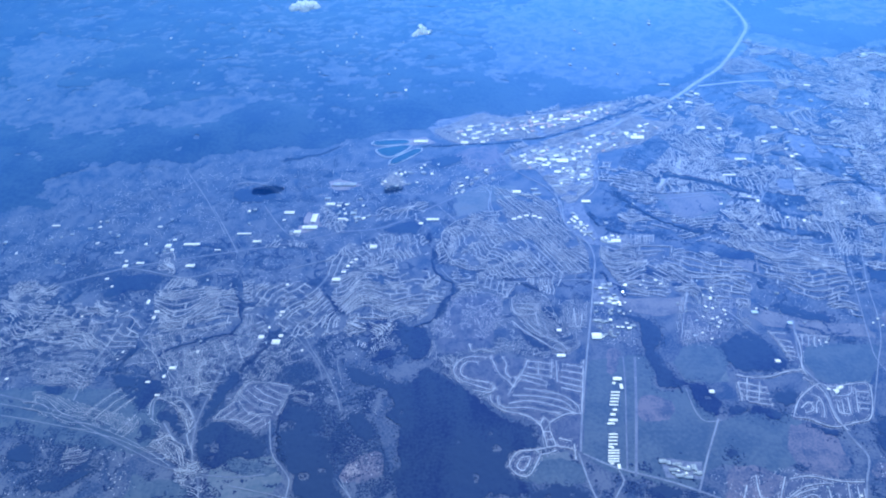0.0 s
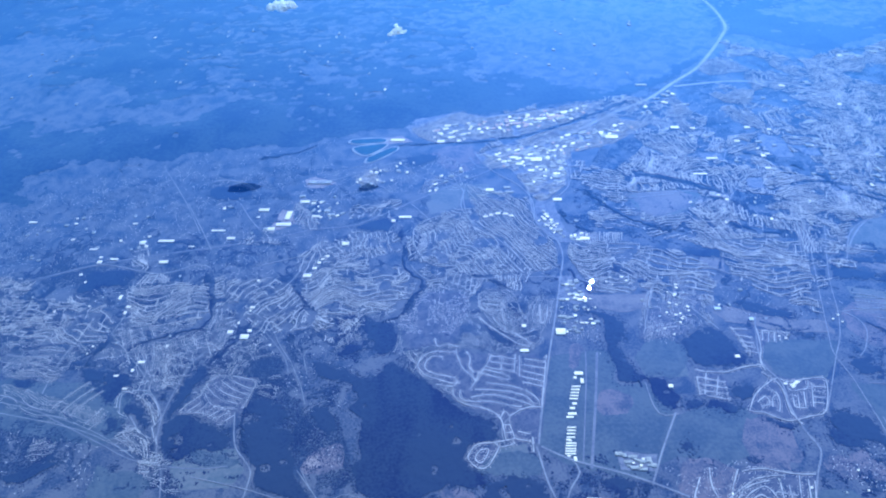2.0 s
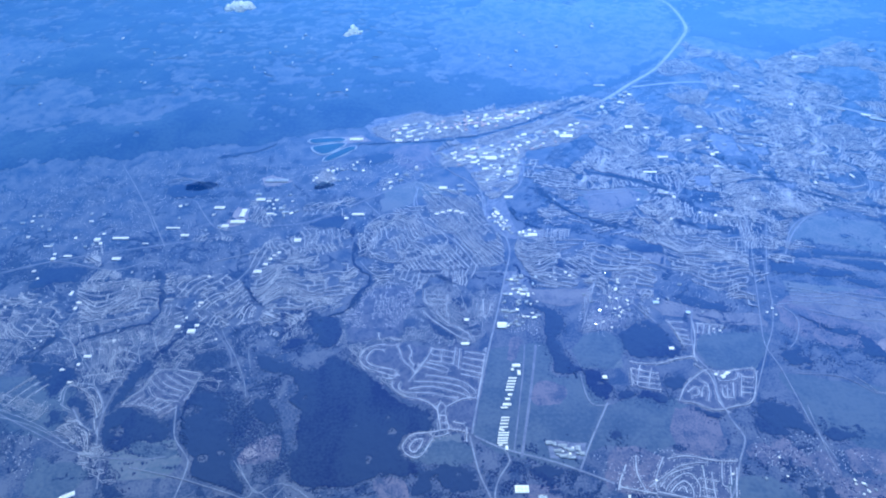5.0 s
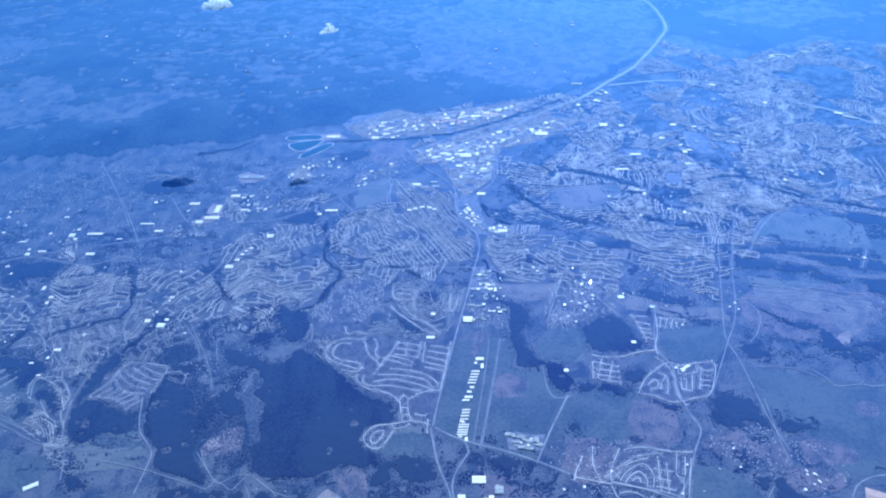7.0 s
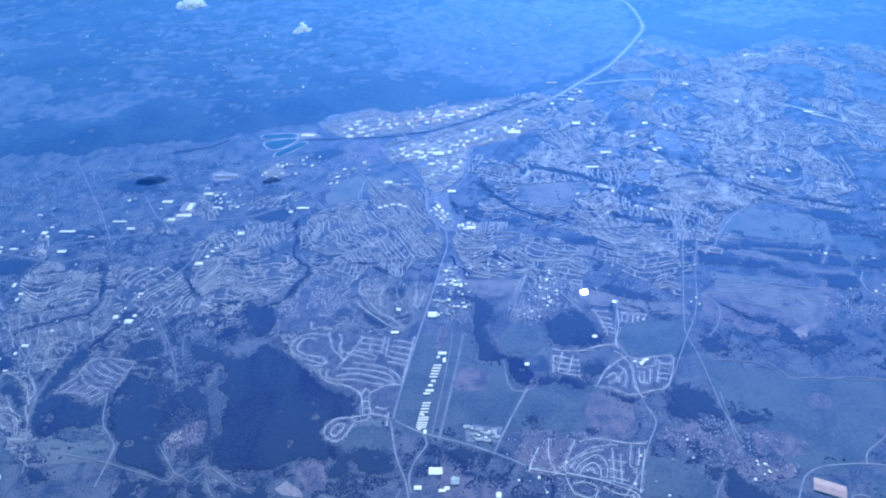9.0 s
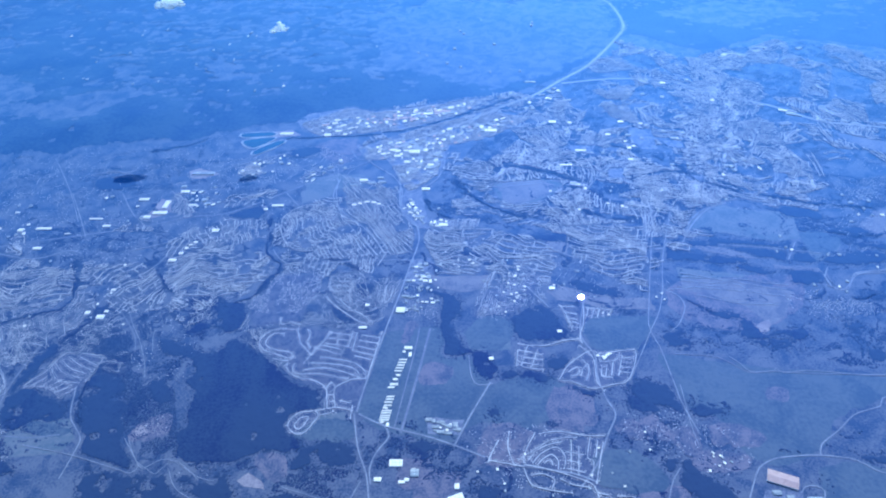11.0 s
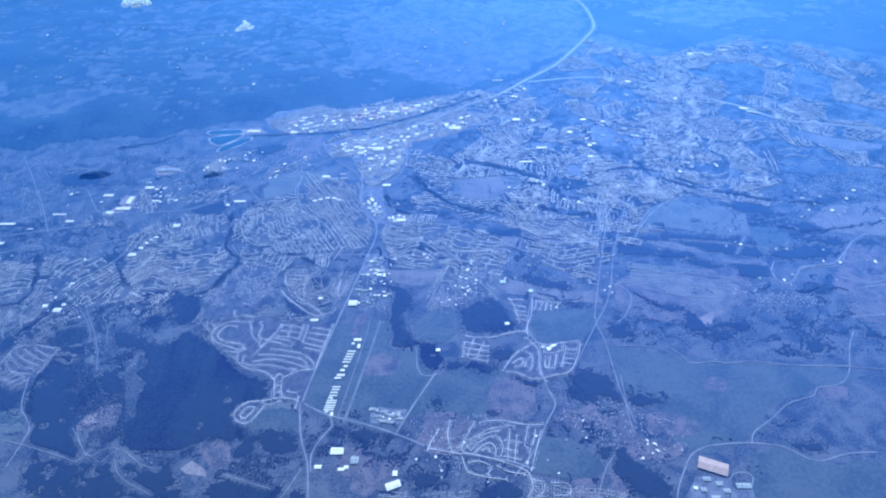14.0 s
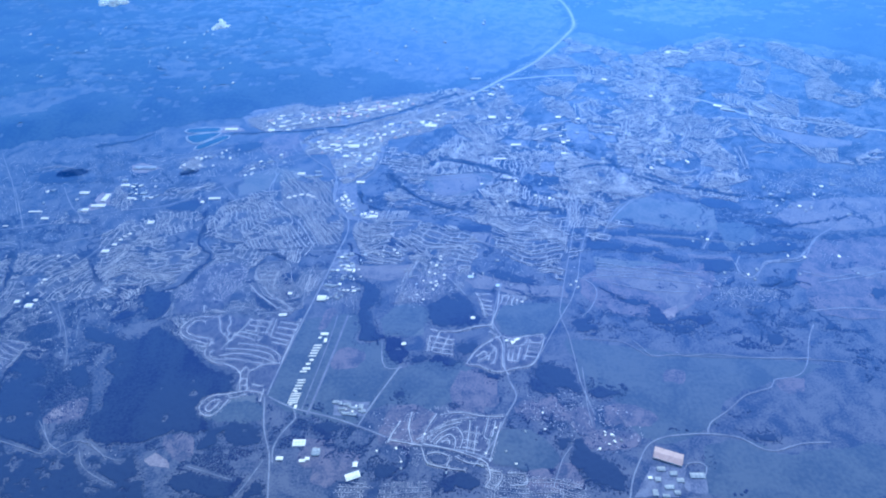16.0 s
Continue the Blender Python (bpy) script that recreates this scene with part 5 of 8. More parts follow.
district([(443, 1053), (582, 1031), (555, 951), (410, 903), (407, 956)], "rows", -110, 16, 12, 0.004, 1.0, None)
district([(406, 554), (475, 552), (466, 508), (418, 520)], "dots", -4, 14, 6, 0.004, 1.8, None)
district([(335, 485), (485, 486), (494, 435), (304, 441)], "rows", -2, 15, 8, 0.006, 1.0, None)
district([(570, 499), (735, 478), (752, 418), (566, 423)], "rows", -9, 15, 8, 0.006, 1.0, None)
district([(-1040, 1089), (-915, 1066), (-781, 1079), (-686, 1024), (-675, 927), (-781, 930), (-928, 966), (-985, 984)], "rows", -8, 18, 26, 0.01, 1.0, None)
district([(-698, 1095), (-516, 1125), (-480, 1000), (-644, 973)], "rows", 3, 17, 24, 0.01, 1.0, None)
district([(-478, 1123), (-338, 1118), (-273, 1010), (-244, 961), (-334, 948), (-442, 967)], "rows", 51, 17, 22, 0.012, 1.0, None)
district([(-885, 903), (-781, 930), (-710, 898), (-738, 828), (-845, 845)], "rows", -2, 17, 10, 0.007, 1.0, None)
district([(-838, 831), (-614, 760), (-611, 724), (-720, 738), (-851, 791)], "rows", -21, 16, 8, 0.008, 1.0, None)
district([(-1173, 1340), (-755, 1298), (-718, 1191), (-878, 1158), (-1070, 1146)], "dots", -4, 14, 6, 0.018, 0.5, None)
district([(-958, 1530), (-511, 1618), (-347, 1579), (-393, 1473), (-574, 1358), (-917, 1351)], "dots", -4, 14, 6, 0.018, 0.5, None)
district([(-618, 1167), (-563, 1205), (-478, 1243), (-343, 1237), (-315, 1136), (-452, 1122)], "dots", -4, 14, 6, 0.02, 0.5, None)
district([(622, 1217), (833, 1218), (781, 966), (640, 1071)], "rows", -17, 18, 26, 0.014, 1.0, None)
district([(-66, 1430), (-38, 1506), (38, 1557), (112, 1525), (64, 1449)], "dots", -4, 14, 6, 0.006, 0.9, None)
district([(-389, 1447), (-351, 1608), (-222, 1572), (-100, 1593), (-184, 1462), (-286, 1322)], "dots", -4, 14, 6, 0.008, 0.6, None)
district([(1086, 952), (1183, 948), (1245, 891), (1120, 871), (1058, 899)], "dots", -4, 14, 6, 0.016, 0.9, None)
district([(1253, 1105), (1348, 1079), (1225, 1064), (1194, 1087)], "dots", -4, 14, 6, 0.016, 0.7, None)
district([(1361, 1398), (1695, 1378), (1569, 1134), (1269, 1149)], "dots", -4, 14, 6, 0.016, 0.35, None)
district([(765, 653), (876, 598), (853, 546), (762, 578)], "dots", -4, 14, 6, 0.008, 0.7, None)
district([(371, 628), (484, 624), (445, 553), (375, 579)], "dots", -4, 14, 6, 0.006, 0.7, None)
district([(652, 670), (767, 666), (811, 626), (777, 554), (645, 594)], "dots", -4, 14, 6, 0.012, 0.5, None)
district([(484, 637), (526, 635), (525, 598), (485, 558), (465, 576)], "dots", -4, 14, 6, 0.006, 0.9, None)
district([(435, 1010), (525, 1120), (543, 1042), (535, 963), (454, 892), (403, 942)], "dots", -4, 14, 6, 0.004, 1.6, None)
district([(-346, 948), (-267, 962), (-167, 869), (-138, 750), (-196, 727), (-240, 752), (-293, 831)], "dots", -4, 14, 6, 0.014, 0.35, None)
district([(611, 1119), (694, 1115), (758, 1042), (832, 1006), (803, 944), (637, 964), (582, 998)], "dots", -4, 14, 6, 0.012, 0.35, None)
district([(-665, 707), (-567, 688), (-513, 643), (-574, 600), (-665, 614)], "dots", -4, 14, 6, 0.012, 0.5, None)
district([(245, 1026), (301, 1016), (332, 943), (317, 870), (291, 899), (241, 931)], "dots", -4, 14, 6, 0.006, 1.3, None)
district([(320, 1261), (436, 1255), (421, 1214), (300, 1220)], "rows", -101, 12, 2, 0.003, 1.0, None)
district([(-248, 649), (-212, 687), (-168, 686), (-147, 633), (-202, 616)], "dots", -4, 14, 6, 0.01, 0.3, None)
district([(-122, 571), (-52, 557), (-45, 524), (-104, 525)], "dots", -4, 14, 6, 0.02, 0.3, None)
district([(781, 586), (863, 563), (827, 524), (752, 535)], "dots", -4, 14, 6, 0.01, 0.4, None)
district([(641, 645), (748, 619), (742, 555), (641, 578)], "dots", -4, 14, 6, 0.014, 0.4, None)
district([(-96, 1779), (48, 1873), (132, 1839), (375, 1886), (500, 1913), (395, 1796), (221, 1716), (107, 1701), (-6, 1683), (-71, 1729)], "rows", 13, 13, 5, 0.002, 1.3, None)
district([(95, 1617), (219, 1694), (465, 1819), (619, 1774), (481, 1656), (365, 1618), (325, 1460), (256, 1377), (227, 1427), (189, 1548), (129, 1546)], "rows", 26, 13, 6, 0.002, 1.3, None)
district([(-285, 1575), (-100, 1599), (-6, 1632), (99, 1553), (-38, 1441), (-183, 1449)], "dots", 22, 14, 6, 0.004, 1.0, None)
district([(-229, 1504), (-191, 1570), (-154, 1499), (-199, 1468)], "rows", 21, 9, 1, 0.002, 1.5, None)
district([(1062, 954), (1141, 969), (1188, 930), (1248, 927), (1257, 891), (1184, 886), (1120, 906), (1061, 908)], "dots", -4, 14, 6, 0.012, 1.6, None)
district([(1260, 1321), (1450, 1393), (1710, 1406), (1635, 1262), (1387, 1238), (1266, 1257)], "dots", -4, 14, 6, 0.012, 1.1, None)
district([(1255, 1110), (1329, 1097), (1311, 1069), (1244, 1080)], "dots", -4, 14, 6, 0.012, 1.5, None)
district([(1365, 1058), (1434, 1097), (1526, 1071), (1506, 1030), (1364, 997)], "dots", -4, 14, 6, 0.012, 0.5, None)


def quarters(region, seed, trees):
    """The rest of the town: quarters of streets, each with its own direction, between what is already laid out."""
    r = np.random.RandomState(seed)
    p = np.array(region, float)
    lo, hi = p.min(0), p.max(0)
    gx, gy = np.meshgrid(np.arange(lo[0], hi[0] + 100, 100.0), np.arange(lo[1], hi[1] + 125, 125.0))
    seeds = np.stack([gx.ravel() + r.uniform(-45, 45, gx.size), gy.ravel() + r.uniform(-55, 55, gx.size)], -1)
    before = built.copy()

    def free(x, y):
        x, y = np.asarray(x, float), np.asarray(y, float)
        return inside(x + 22 * waves(x, y, 110, 81) + 9 * waves(x, y, 34, 82), y + 22 * waves(x, y, 110, 83) + 9 * waves(x, y, 34, 84), region) & ~before[cell(x, y)]

    for k, (cx, cy) in enumerate(seeds):
        near = seeds[np.hypot(seeds[:, 0] - cx, seeds[:, 1] - cy) < 330]
        me_at = int(np.argmin(np.hypot(near[:, 0] - cx, near[:, 1] - cy)))

        def own(x, y):
            x, y = np.asarray(x, float), np.asarray(y, float)
            d = (x[:, None] - near[None, :, 0]) ** 2 + (y[:, None] - near[None, :, 1]) ** 2
            mine = d.argmin(1) == me_at
            if mine.any():
                mine[mine] = free(x[mine], y[mine])
            return mine

        square = [(cx - 120, cy - 130), (cx + 120, cy - 130), (cx + 120, cy + 130), (cx - 120, cy + 130)]
        probe = np.array([(cx + a, cy + b) for a in range(-90, 91, 30) for b in range(-90, 91, 30)], float)
        if own(probe[:, 0], probe[:, 1]).sum() < 3:
            continue
        sort = r.rand()
        if sort < 0.30 or (cx < -330 and cy > 1250):
            settle(square, [], "dots", r.uniform(0, 90), 0.05 if sort < 0.19 else 0.012, 0.25 if sort < 0.19 else 0.42, 1.0, r, own)
            continue
        turn, scale = r.choice([r.uniform(-25, 25), r.uniform(60, 115)]), 1.2 if cy > 1350 else 1.0
        whole = street_lines(square, "rows", turn, r.uniform(8.0, 11.0), r.uniform(10, 34), r)
        lines = []
        for q in whole:
            ok, run = own(q[:, 0], q[:, 1]), []
            for i in range(len(q)):
                if ok[i]:
                    run.append(q[i])
                if (not ok[i] or i == len(q) - 1) and run:
                    if len(run) > 2:
                        lines.append(np.array(run))
                    run = []
        settle(square, lines, "rows", turn, trees * r.uniform(0.5, 1.6), r.uniform(0.7, 1.0), scale, r, own)


quarters([(-1246, 1366), (-1083, 1427), (-978, 1581), (-785, 1625), (-634, 1667), (-426, 1685), (-300, 1721), (-255, 1588), (-99, 1565), (112, 1525), (232, 1297), (267, 1095), (226, 901), (45, 771), (-81, 881), (-257, 886), (-317, 730), (-339, 597), (-785, 603)], 5, 0.03)
quarters([(286, 1210), (526, 1160), (820, 1187), (926, 1182), (811, 943), (705, 916), (451, 895), (349, 1023), (279, 1095)], 6, 0.01)
quarters([(590, 1442), (1695, 1378), (1569, 1134), (1256, 1149), (948, 1165), (857, 1040), (800, 859), (610, 1012)], 8, 0.01)
quarters([(134, 1867), (576, 1945), (893, 2189), (1018, 2386), (1113, 2229), (1430, 2233), (1029, 1397), (344, 1485), (338, 1540), (114, 1552)], 9, 0.03)
quarters([(1114, 2119), (1534, 2322), (1853, 2183), (2034, 2037), (1635, 1261), (953, 1325)], 10, 0.03)
quarters([(348, 1512), (653, 1606), (1041, 1421), (935, 1202), (698, 1192), (562, 1198), (391, 1290), (333, 1338)], 12, 0.035)


def scrub(region, step, limit, seed, stretch=1.0):
    """Loose woods, hedges and thickets on open ground, in drawn-out uneven shapes."""
    p = np.array(region, float)
    lo, hi = p.min(0), p.max(0)
    gx, gy = np.meshgrid(np.arange(lo[0], hi[0], step), np.arange(lo[1], hi[1], step))
    x, y = gx.ravel() + np.random.uniform(-.5, .5, gx.size) * step, gy.ravel() + np.random.uniform(-.5, .5, gx.size) * step
    u, v = x / stretch + 14 * waves(x, y, 90, seed), y + 14 * waves(x, y, 90, seed + 1)
    thick = waves(u, v, 120, seed + 2) + 0.7 * waves(u, v, 42, seed + 3) + 0.5 * waves(u, v, 16, seed + 4)
    keep = inside(x, y, region) & (thick > limit) & ~(built[cell(x, y)] & (thick < limit + 0.5))
    crowns("scrub", x[keep], y[keep], 0.62 * step, M["leaves"], "uneven dark scrub and hedgerow trees", MOUND, 0.26)


def creeks(region, size, width, seed):
    """Thin winding lines of trees along creeks, gullies and back lanes."""
    p = np.array(region, float)
    lo, hi = p.min(0), p.max(0)
    gx, gy = np.meshgrid(np.arange(lo[0], hi[0], 2.4), np.arange(lo[1], hi[1], 2.4))
    x, y = gx.ravel() + np.random.uniform(-1.2, 1.2, gx.size), gy.ravel() + np.random.uniform(-1.2, 1.2, gx.size)
    line = waves(x, y, size, seed) + 0.35 * waves(x, y, size * 0.35, seed + 1)
    keep = inside(x, y, region) & (np.abs(line) < width * np.clip(0.7 + waves(x, y, 70, seed + 2), 0.1, 1.8)) & (waves(x, y, 90, seed + 3) > -0.5)
    crowns("creek_trees", x[keep], y[keep], 2.0, M["leaves"], "winding dark line of trees along a creek", MOUND, 0.35)


scrub([(921, 1313), (1668, 1325), (1382, 772), (1230, 747), (1027, 763), (823, 794), (824, 927)], 3.2, 0.85, 101, 4.5)
scrub([(812, 794), (1367, 742), (1207, 432), (953, 440), (951, 548), (837, 650)], 4.5, 1.35, 111, 1.5)
scrub([(611, 672), (861, 663), (864, 551), (761, 467), (624, 583)], 3.0, 0.8, 121, 1.2)
scrub([(-1148, 1293), (-360, 1259), (-146, 883), (-256, 595), (-785, 603)], 3.0, 0.25, 131, 1.2)
scrub([(114, 669), (731, 741), (616, 528), (121, 535)], 3.6, 0.95, 141, 1.2)
scrub([(-441, 910), (-217, 867), (-126, 607), (211, 549), (229, 453), (-219, 465)], 2.6, -0.1, 151, 1.2)
scrub([(352, 1539), (1077, 1497), (926, 1182), (562, 1198), (312, 1294)], 4.5, 0.6, 161, 2.0)
scrub([(-321, 1012), (-155, 1006), (-37, 880), (-120, 800), (-243, 777), (-335, 888)], 3.6, 0.5, 171, 1.2)
scrub([(439, 1680), (873, 2124), (1378, 2124), (1041, 1421), (557, 1527)], 4, 0.95, 181, 3.0)
scrub([(1153, 2116), (1524, 2290), (2027, 2023), (1635, 1261), (953, 1325)], 4, 0.95, 191, 3.0)
scrub([(615, 1336), (833, 1311), (814, 1181), (607, 1192)], 3.2, 0.0, 251, 2.4)
scrub([(494, 1678), (715, 1640), (696, 1422), (493, 1434)], 3.2, 0.5, 261, 2.4)
scrub([(1094, 1304), (1695, 1379), (1382, 772), (1248, 841), (1265, 1002), (1164, 1201)], 3.2, 1.0, 271, 2.4)
creeks([(-1185, 1364), (-761, 1546), (-285, 1575), (-88, 1146), (-146, 883), (-289, 804), (-330, 596), (-785, 603)], 150, 0.055, 201)
creeks([(352, 1539), (878, 2081), (1358, 2083), (797, 914), (459, 924), (279, 1095)], 170, 0.06, 211)
creeks([(912, 1340), (1095, 2027), (2016, 2001), (1352, 714), (812, 794)], 170, 0.06, 221)
creeks([(259, 619), (843, 677), (862, 540), (791, 436), (284, 451)], 130, 0.06, 231)
creeks([(-93, 1335), (292, 1340), (226, 901), (50, 877), (-61, 1072)], 150, 0.04, 241)


# ---- single buildings ----
def box(bm, x0, x1, y0, y1, z0, z1):
    v = [bm.verts.new(c) for c in ((x0, y0, z0), (x1, y0, z0), (x1, y1, z0), (x0, y1, z0), (x0, y0, z1), (x1, y0, z1), (x1, y1, z1), (x0, y1, z1))]
    for f in ((3, 2, 1, 0), (4, 5, 6, 7), (0, 1, 5, 4), (1, 2, 6, 5), (2, 3, 7, 6), (3, 0, 4, 7)):
        bm.faces.new([v[i] for i in f])


KINDS = {
    "white": ("warehouse", "large white-roofed warehouse with pale walls", "warehouse", ""),
    "grey": ("industrial_building", "grey sheet-roofed industrial building", "building", ""),
    "white_small": ("storage_shed", "small pale-roofed storage shed", "shed", ""),
    "grey_small": ("workshop", "small grey sheet-roofed workshop", "workshop", ""),
    "tan": ("factory_hall", "broad tan-roofed factory hall", "factory", ""),
    "bright": ("metal_roofed_shed", "bare metal roofed shed that flashes in the sun", "shed", ""),
    "hangar": ("aircraft_hangar", "long white-roofed hangar beside the airfield", "hangar", "hangars along the airfield"),
}


def building(x, y, length, width, turn, kind):
    """A hall: walls, a low double-pitched roof with overhang, ridge lights on the larger ones."""
    name, label, category, group = KINDS[kind + "_small" if kind in ("white", "grey") and length < 7.5 else kind]
    r = np.random.RandomState((x * 13 + y * 7) % 9973)
    length, width = max(length, 3.0), max(width * (0.75 if kind == "hangar" else 1.0), 2.4)
    high = min(1.1 + 0.05 * min(length, width), 2.2) * r.uniform(0.9, 1.2)
    ob = tagged(new(name), label, category, group)
    ob.matrix_world = pose(x, y, float(relief(np.array(float(x)), np.array(float(y)))), 0, 0, turn)
    l, w = length / 2, width / 2
    bm = bmesh.new()
    box(bm, -l, l, -w, w, 0, high)
    part("wall", bm, M["wall"], ob)
    along = length >= width
    roof = M["white" if kind == "hangar" else kind]
    rise, over = (0.008 if kind == "bright" else 0.06 * min(length, width) + 0.1), 0.25
    for side in (-1, 1):
        bm = bmesh.new()
        if along:
            c = [(-l - over, side * (w + over), high), (l + over, side * (w + over), high), (l + over, 0, high + rise), (-l - over, 0, high + rise)]
        else:
            c = [(side * (l + over), -w - over, high), (side * (l + over), w + over, high), (0, w + over, high + rise), (0, -w - over, high + rise)]
        low = [bm.verts.new((a, b, z - 0.02)) for a, b, z in c]
        top = [bm.verts.new((a, b, z + 0.13)) for a, b, z in c]
        bm.faces.new(top)
        bm.faces.new(low[::-1])
        for i in range(4):
            bm.faces.new((low[i], low[(i + 1) % 4], top[(i + 1) % 4], top[i]))
        bmesh.ops.recalc_face_normals(bm, faces=bm.faces[:])
        slope = part("roof", bm, roof, ob)
        if max(length, width) > 13 and kind not in ("bright", "tan"):
            for k in range(3):
                bm = bmesh.new()
                s = (k - 1) * max(length, width) * 0.29
                if along:
                    box(bm, s - 0.5, s + 0.5, min(side * w * 0.3, side * w * 0.75), max(side * w * 0.3, side * w * 0.75), high + 0.25 * rise, high + 0.72 * rise + 0.2)
                else:
                    box(bm, min(side * l * 0.3, side * l * 0.75), max(side * l * 0.3, side * l * 0.75), s - 0.5, s + 0.5, high + 0.25 * rise, high + 0.72 * rise + 0.2)
                part("roof_light", bm, M["rooflight"], slope)
    return ob


building(260, 797, 15.1, 3.8, -2, "hangar")
building(258, 790, 15.0, 3.8, -2, "hangar")
building(256, 783, 14.9, 3.8, -2, "hangar")
building(254, 776, 14.9, 3.7, -2, "hangar")
building(252, 769, 14.8, 3.7, -2, "hangar")
building(240, 707, 14.3, 3.4, -1, "hangar")
building(239, 701, 14.2, 3.4, -1, "hangar")
building(237, 694, 14.2, 3.4, -1, "hangar")
building(236, 687, 14.1, 3.3, -1, "hangar")
building(235, 675, 18.0, 2.9, -1, "hangar")
building(234, 670, 17.9, 2.8, -1, "hangar")
building(233, 664, 17.9, 2.8, -1, "hangar")
building(232, 659, 17.8, 2.8, -1, "hangar")
building(231, 654, 17.7, 2.8, -1, "hangar")
building(269, 828, 15.3, 9.9, -2, "hangar")
building(273, 810, 5.4, 14.5, -2, "hangar")
building(261, 818, 5.4, 6.1, -2, "hangar")
building(252, 758, 7.4, 5.7, -2, "hangar")
building(247, 748, 8.4, 5.6, -2, "hangar")
building(245, 736, 14.5, 6.6, -2, "hangar")
building(240, 729, 12.4, 4.4, -1, "hangar")
building(231, 682, 7.0, 4.1, -1, "hangar")
building(228, 650, 5.9, 4.0, -1, "hangar")
building(238, 644, 4.9, 10.8, -1, "hangar")
building(234, 680, 5.0, 4.1, -1, "hangar")
building(249, 937, 18.7, 15.4, -2, "white")
building(173, 888, 16.0, 6.6, -2, "white")
building(300, 1028, 11.0, 6.2, -2, "white")
building(311, 1026, 4.9, 10.8, -2, "white")
building(291, 1034, 6.1, 4.7, -2, "white")
building(432, 794, 8.5, 6.0, -2, "white")
building(257, 562, 22.2, 6.2, -1, "white")
building(228, 535, 11.8, 6.8, -1, "white")
building(287, 548, 6.4, 11.2, -1, "white")
building(268, 529, 10.8, 5.0, -1, "white")
building(574, 863, 8.8, 6.6, -2, "white")
building(263, 1030, 9.8, 6.2, -2, "grey")
building(258, 980, 16.7, 5.9, -2, "grey")
building(887, 518, 47.1, 23.1, -23, "tan")
building(869, 495, 13.0, 7.5, -2, "grey")
building(887, 486, 11.1, 7.4, -2, "grey")
building(859, 476, 9.2, 7.3, -2, "grey")
building(874, 461, 14.5, 7.1, -2, "grey")
building(895, 473, 11.0, 7.3, -2, "grey")
building(849, 452, 8.1, 10.5, -2, "grey")
building(865, 446, 10.8, 5.2, -2, "grey")
building(925, 481, 23.8, 9.2, -2, "grey")
building(884, 451, 9.0, 7.0, -2, "grey")
building(847, 479, 6.4, 4.5, -2, "white")
building(311, 653, 10.5, 6.7, -2, "grey")
building(324, 637, 12.5, 5.5, -2, "grey")
building(335, 647, 10.5, 5.5, -2, "grey")
building(347, 638, 10.4, 6.6, -2, "grey")
building(359, 641, 8.3, 8.8, -2, "grey")
building(332, 626, 12.4, 5.4, -2, "grey")
building(346, 623, 12.4, 4.3, -2, "grey")
building(365, 630, 7.2, 6.5, -2, "grey")
building(320, 650, 6.3, 6.7, -2, "grey")
building(357, 497, 24.6, 12.8, 20, "white")
building(359, 519, 7.7, 9.4, -2, "white")
building(289, 546, 13.7, 13.7, -2, "grey")
building(276, 533, 7.8, 5.8, -2, "white")
building(257, 568, 21.9, 8.1, -2, "white")
building(-294, 1125, 17.8, 9.7, -2, "white")
building(-281, 1150, 10.3, 6.6, -2, "white")
building(-273, 1169, 7.8, 6.7, -2, "white")
building(-267, 1182, 7.8, 5.1, -2, "white")
building(-257, 1192, 7.9, 5.2, -2, "white")
building(-221, 1237, 16.0, 12.6, -2, "white")
building(-413, 1302, 16.8, 11.7, -3, "white")
building(-380, 1356, 12.9, 32.5, -3, "white")
building(-385, 1319, 36.5, 11.8, -3, "white")
building(-504, 1269, 19.4, 7.6, -3, "white")
building(-661, 1265, 39.0, 7.8, -2, "white")
building(-717, 1261, 14.0, 11.7, -2, "white")
building(-641, 1185, 20.1, 9.0, -2, "white")
building(-795, 1190, 10.9, 9.3, -2, "white")
building(-799, 1208, 6.8, 5.7, -2, "white")
building(-764, 1200, 19.1, 5.6, -2, "white")
building(-821, 1147, 8.0, 5.4, -2, "white")
building(-698, 1067, 6.3, 12.9, -2, "white")
building(-668, 1036, 10.0, 6.2, -2, "white")
building(-669, 1018, 6.2, 7.6, -2, "white")
building(-447, 1383, 26.1, 10.5, -3, "white")
building(-543, 1301, 35.2, 4.9, -3, "white")
building(-392, 940, 16.2, 12.1, -2, "white")
building(-425, 955, 10.5, 8.2, -2, "white")
building(-385, 957, 8.2, 6.8, -2, "white")
building(-395, 1026, 9.7, 5.9, -2, "white")
building(-583, 877, 13.6, 6.5, -2, "white")
building(-620, 843, 8.9, 3.8, -1, "white")
building(-591, 811, 8.7, 3.6, -1, "white")
building(-593, 856, 4.5, 6.3, -1, "white")
building(-85, 1337, 30.6, 7.8, -3, "white")
building(-113, 1322, 9.7, 7.7, -3, "white")
building(-324, 1406, 11.6, 6.3, -3, "white")
building(-310, 1350, 19.9, 6.0, -3, "white")
building(-347, 1414, 23.4, 10.7, -3, "white")
building(-1035, 1356, 20.9, 5.6, -3, "white")
building(128, 1445, 20.1, 10.8, -3, "white")
building(296, 1394, 20.9, 10.4, -3, "white")
building(341, 1234, 21.8, 10.7, -3, "white")
building(-2, 1698, 19.4, 13.3, -4, "white")
building(50, 1698, 12.9, 8.0, -4, "white")
building(-127, 1713, 39.3, 13.5, -4, "white")
building(261, 1586, 30.3, 17.1, -3, "white")
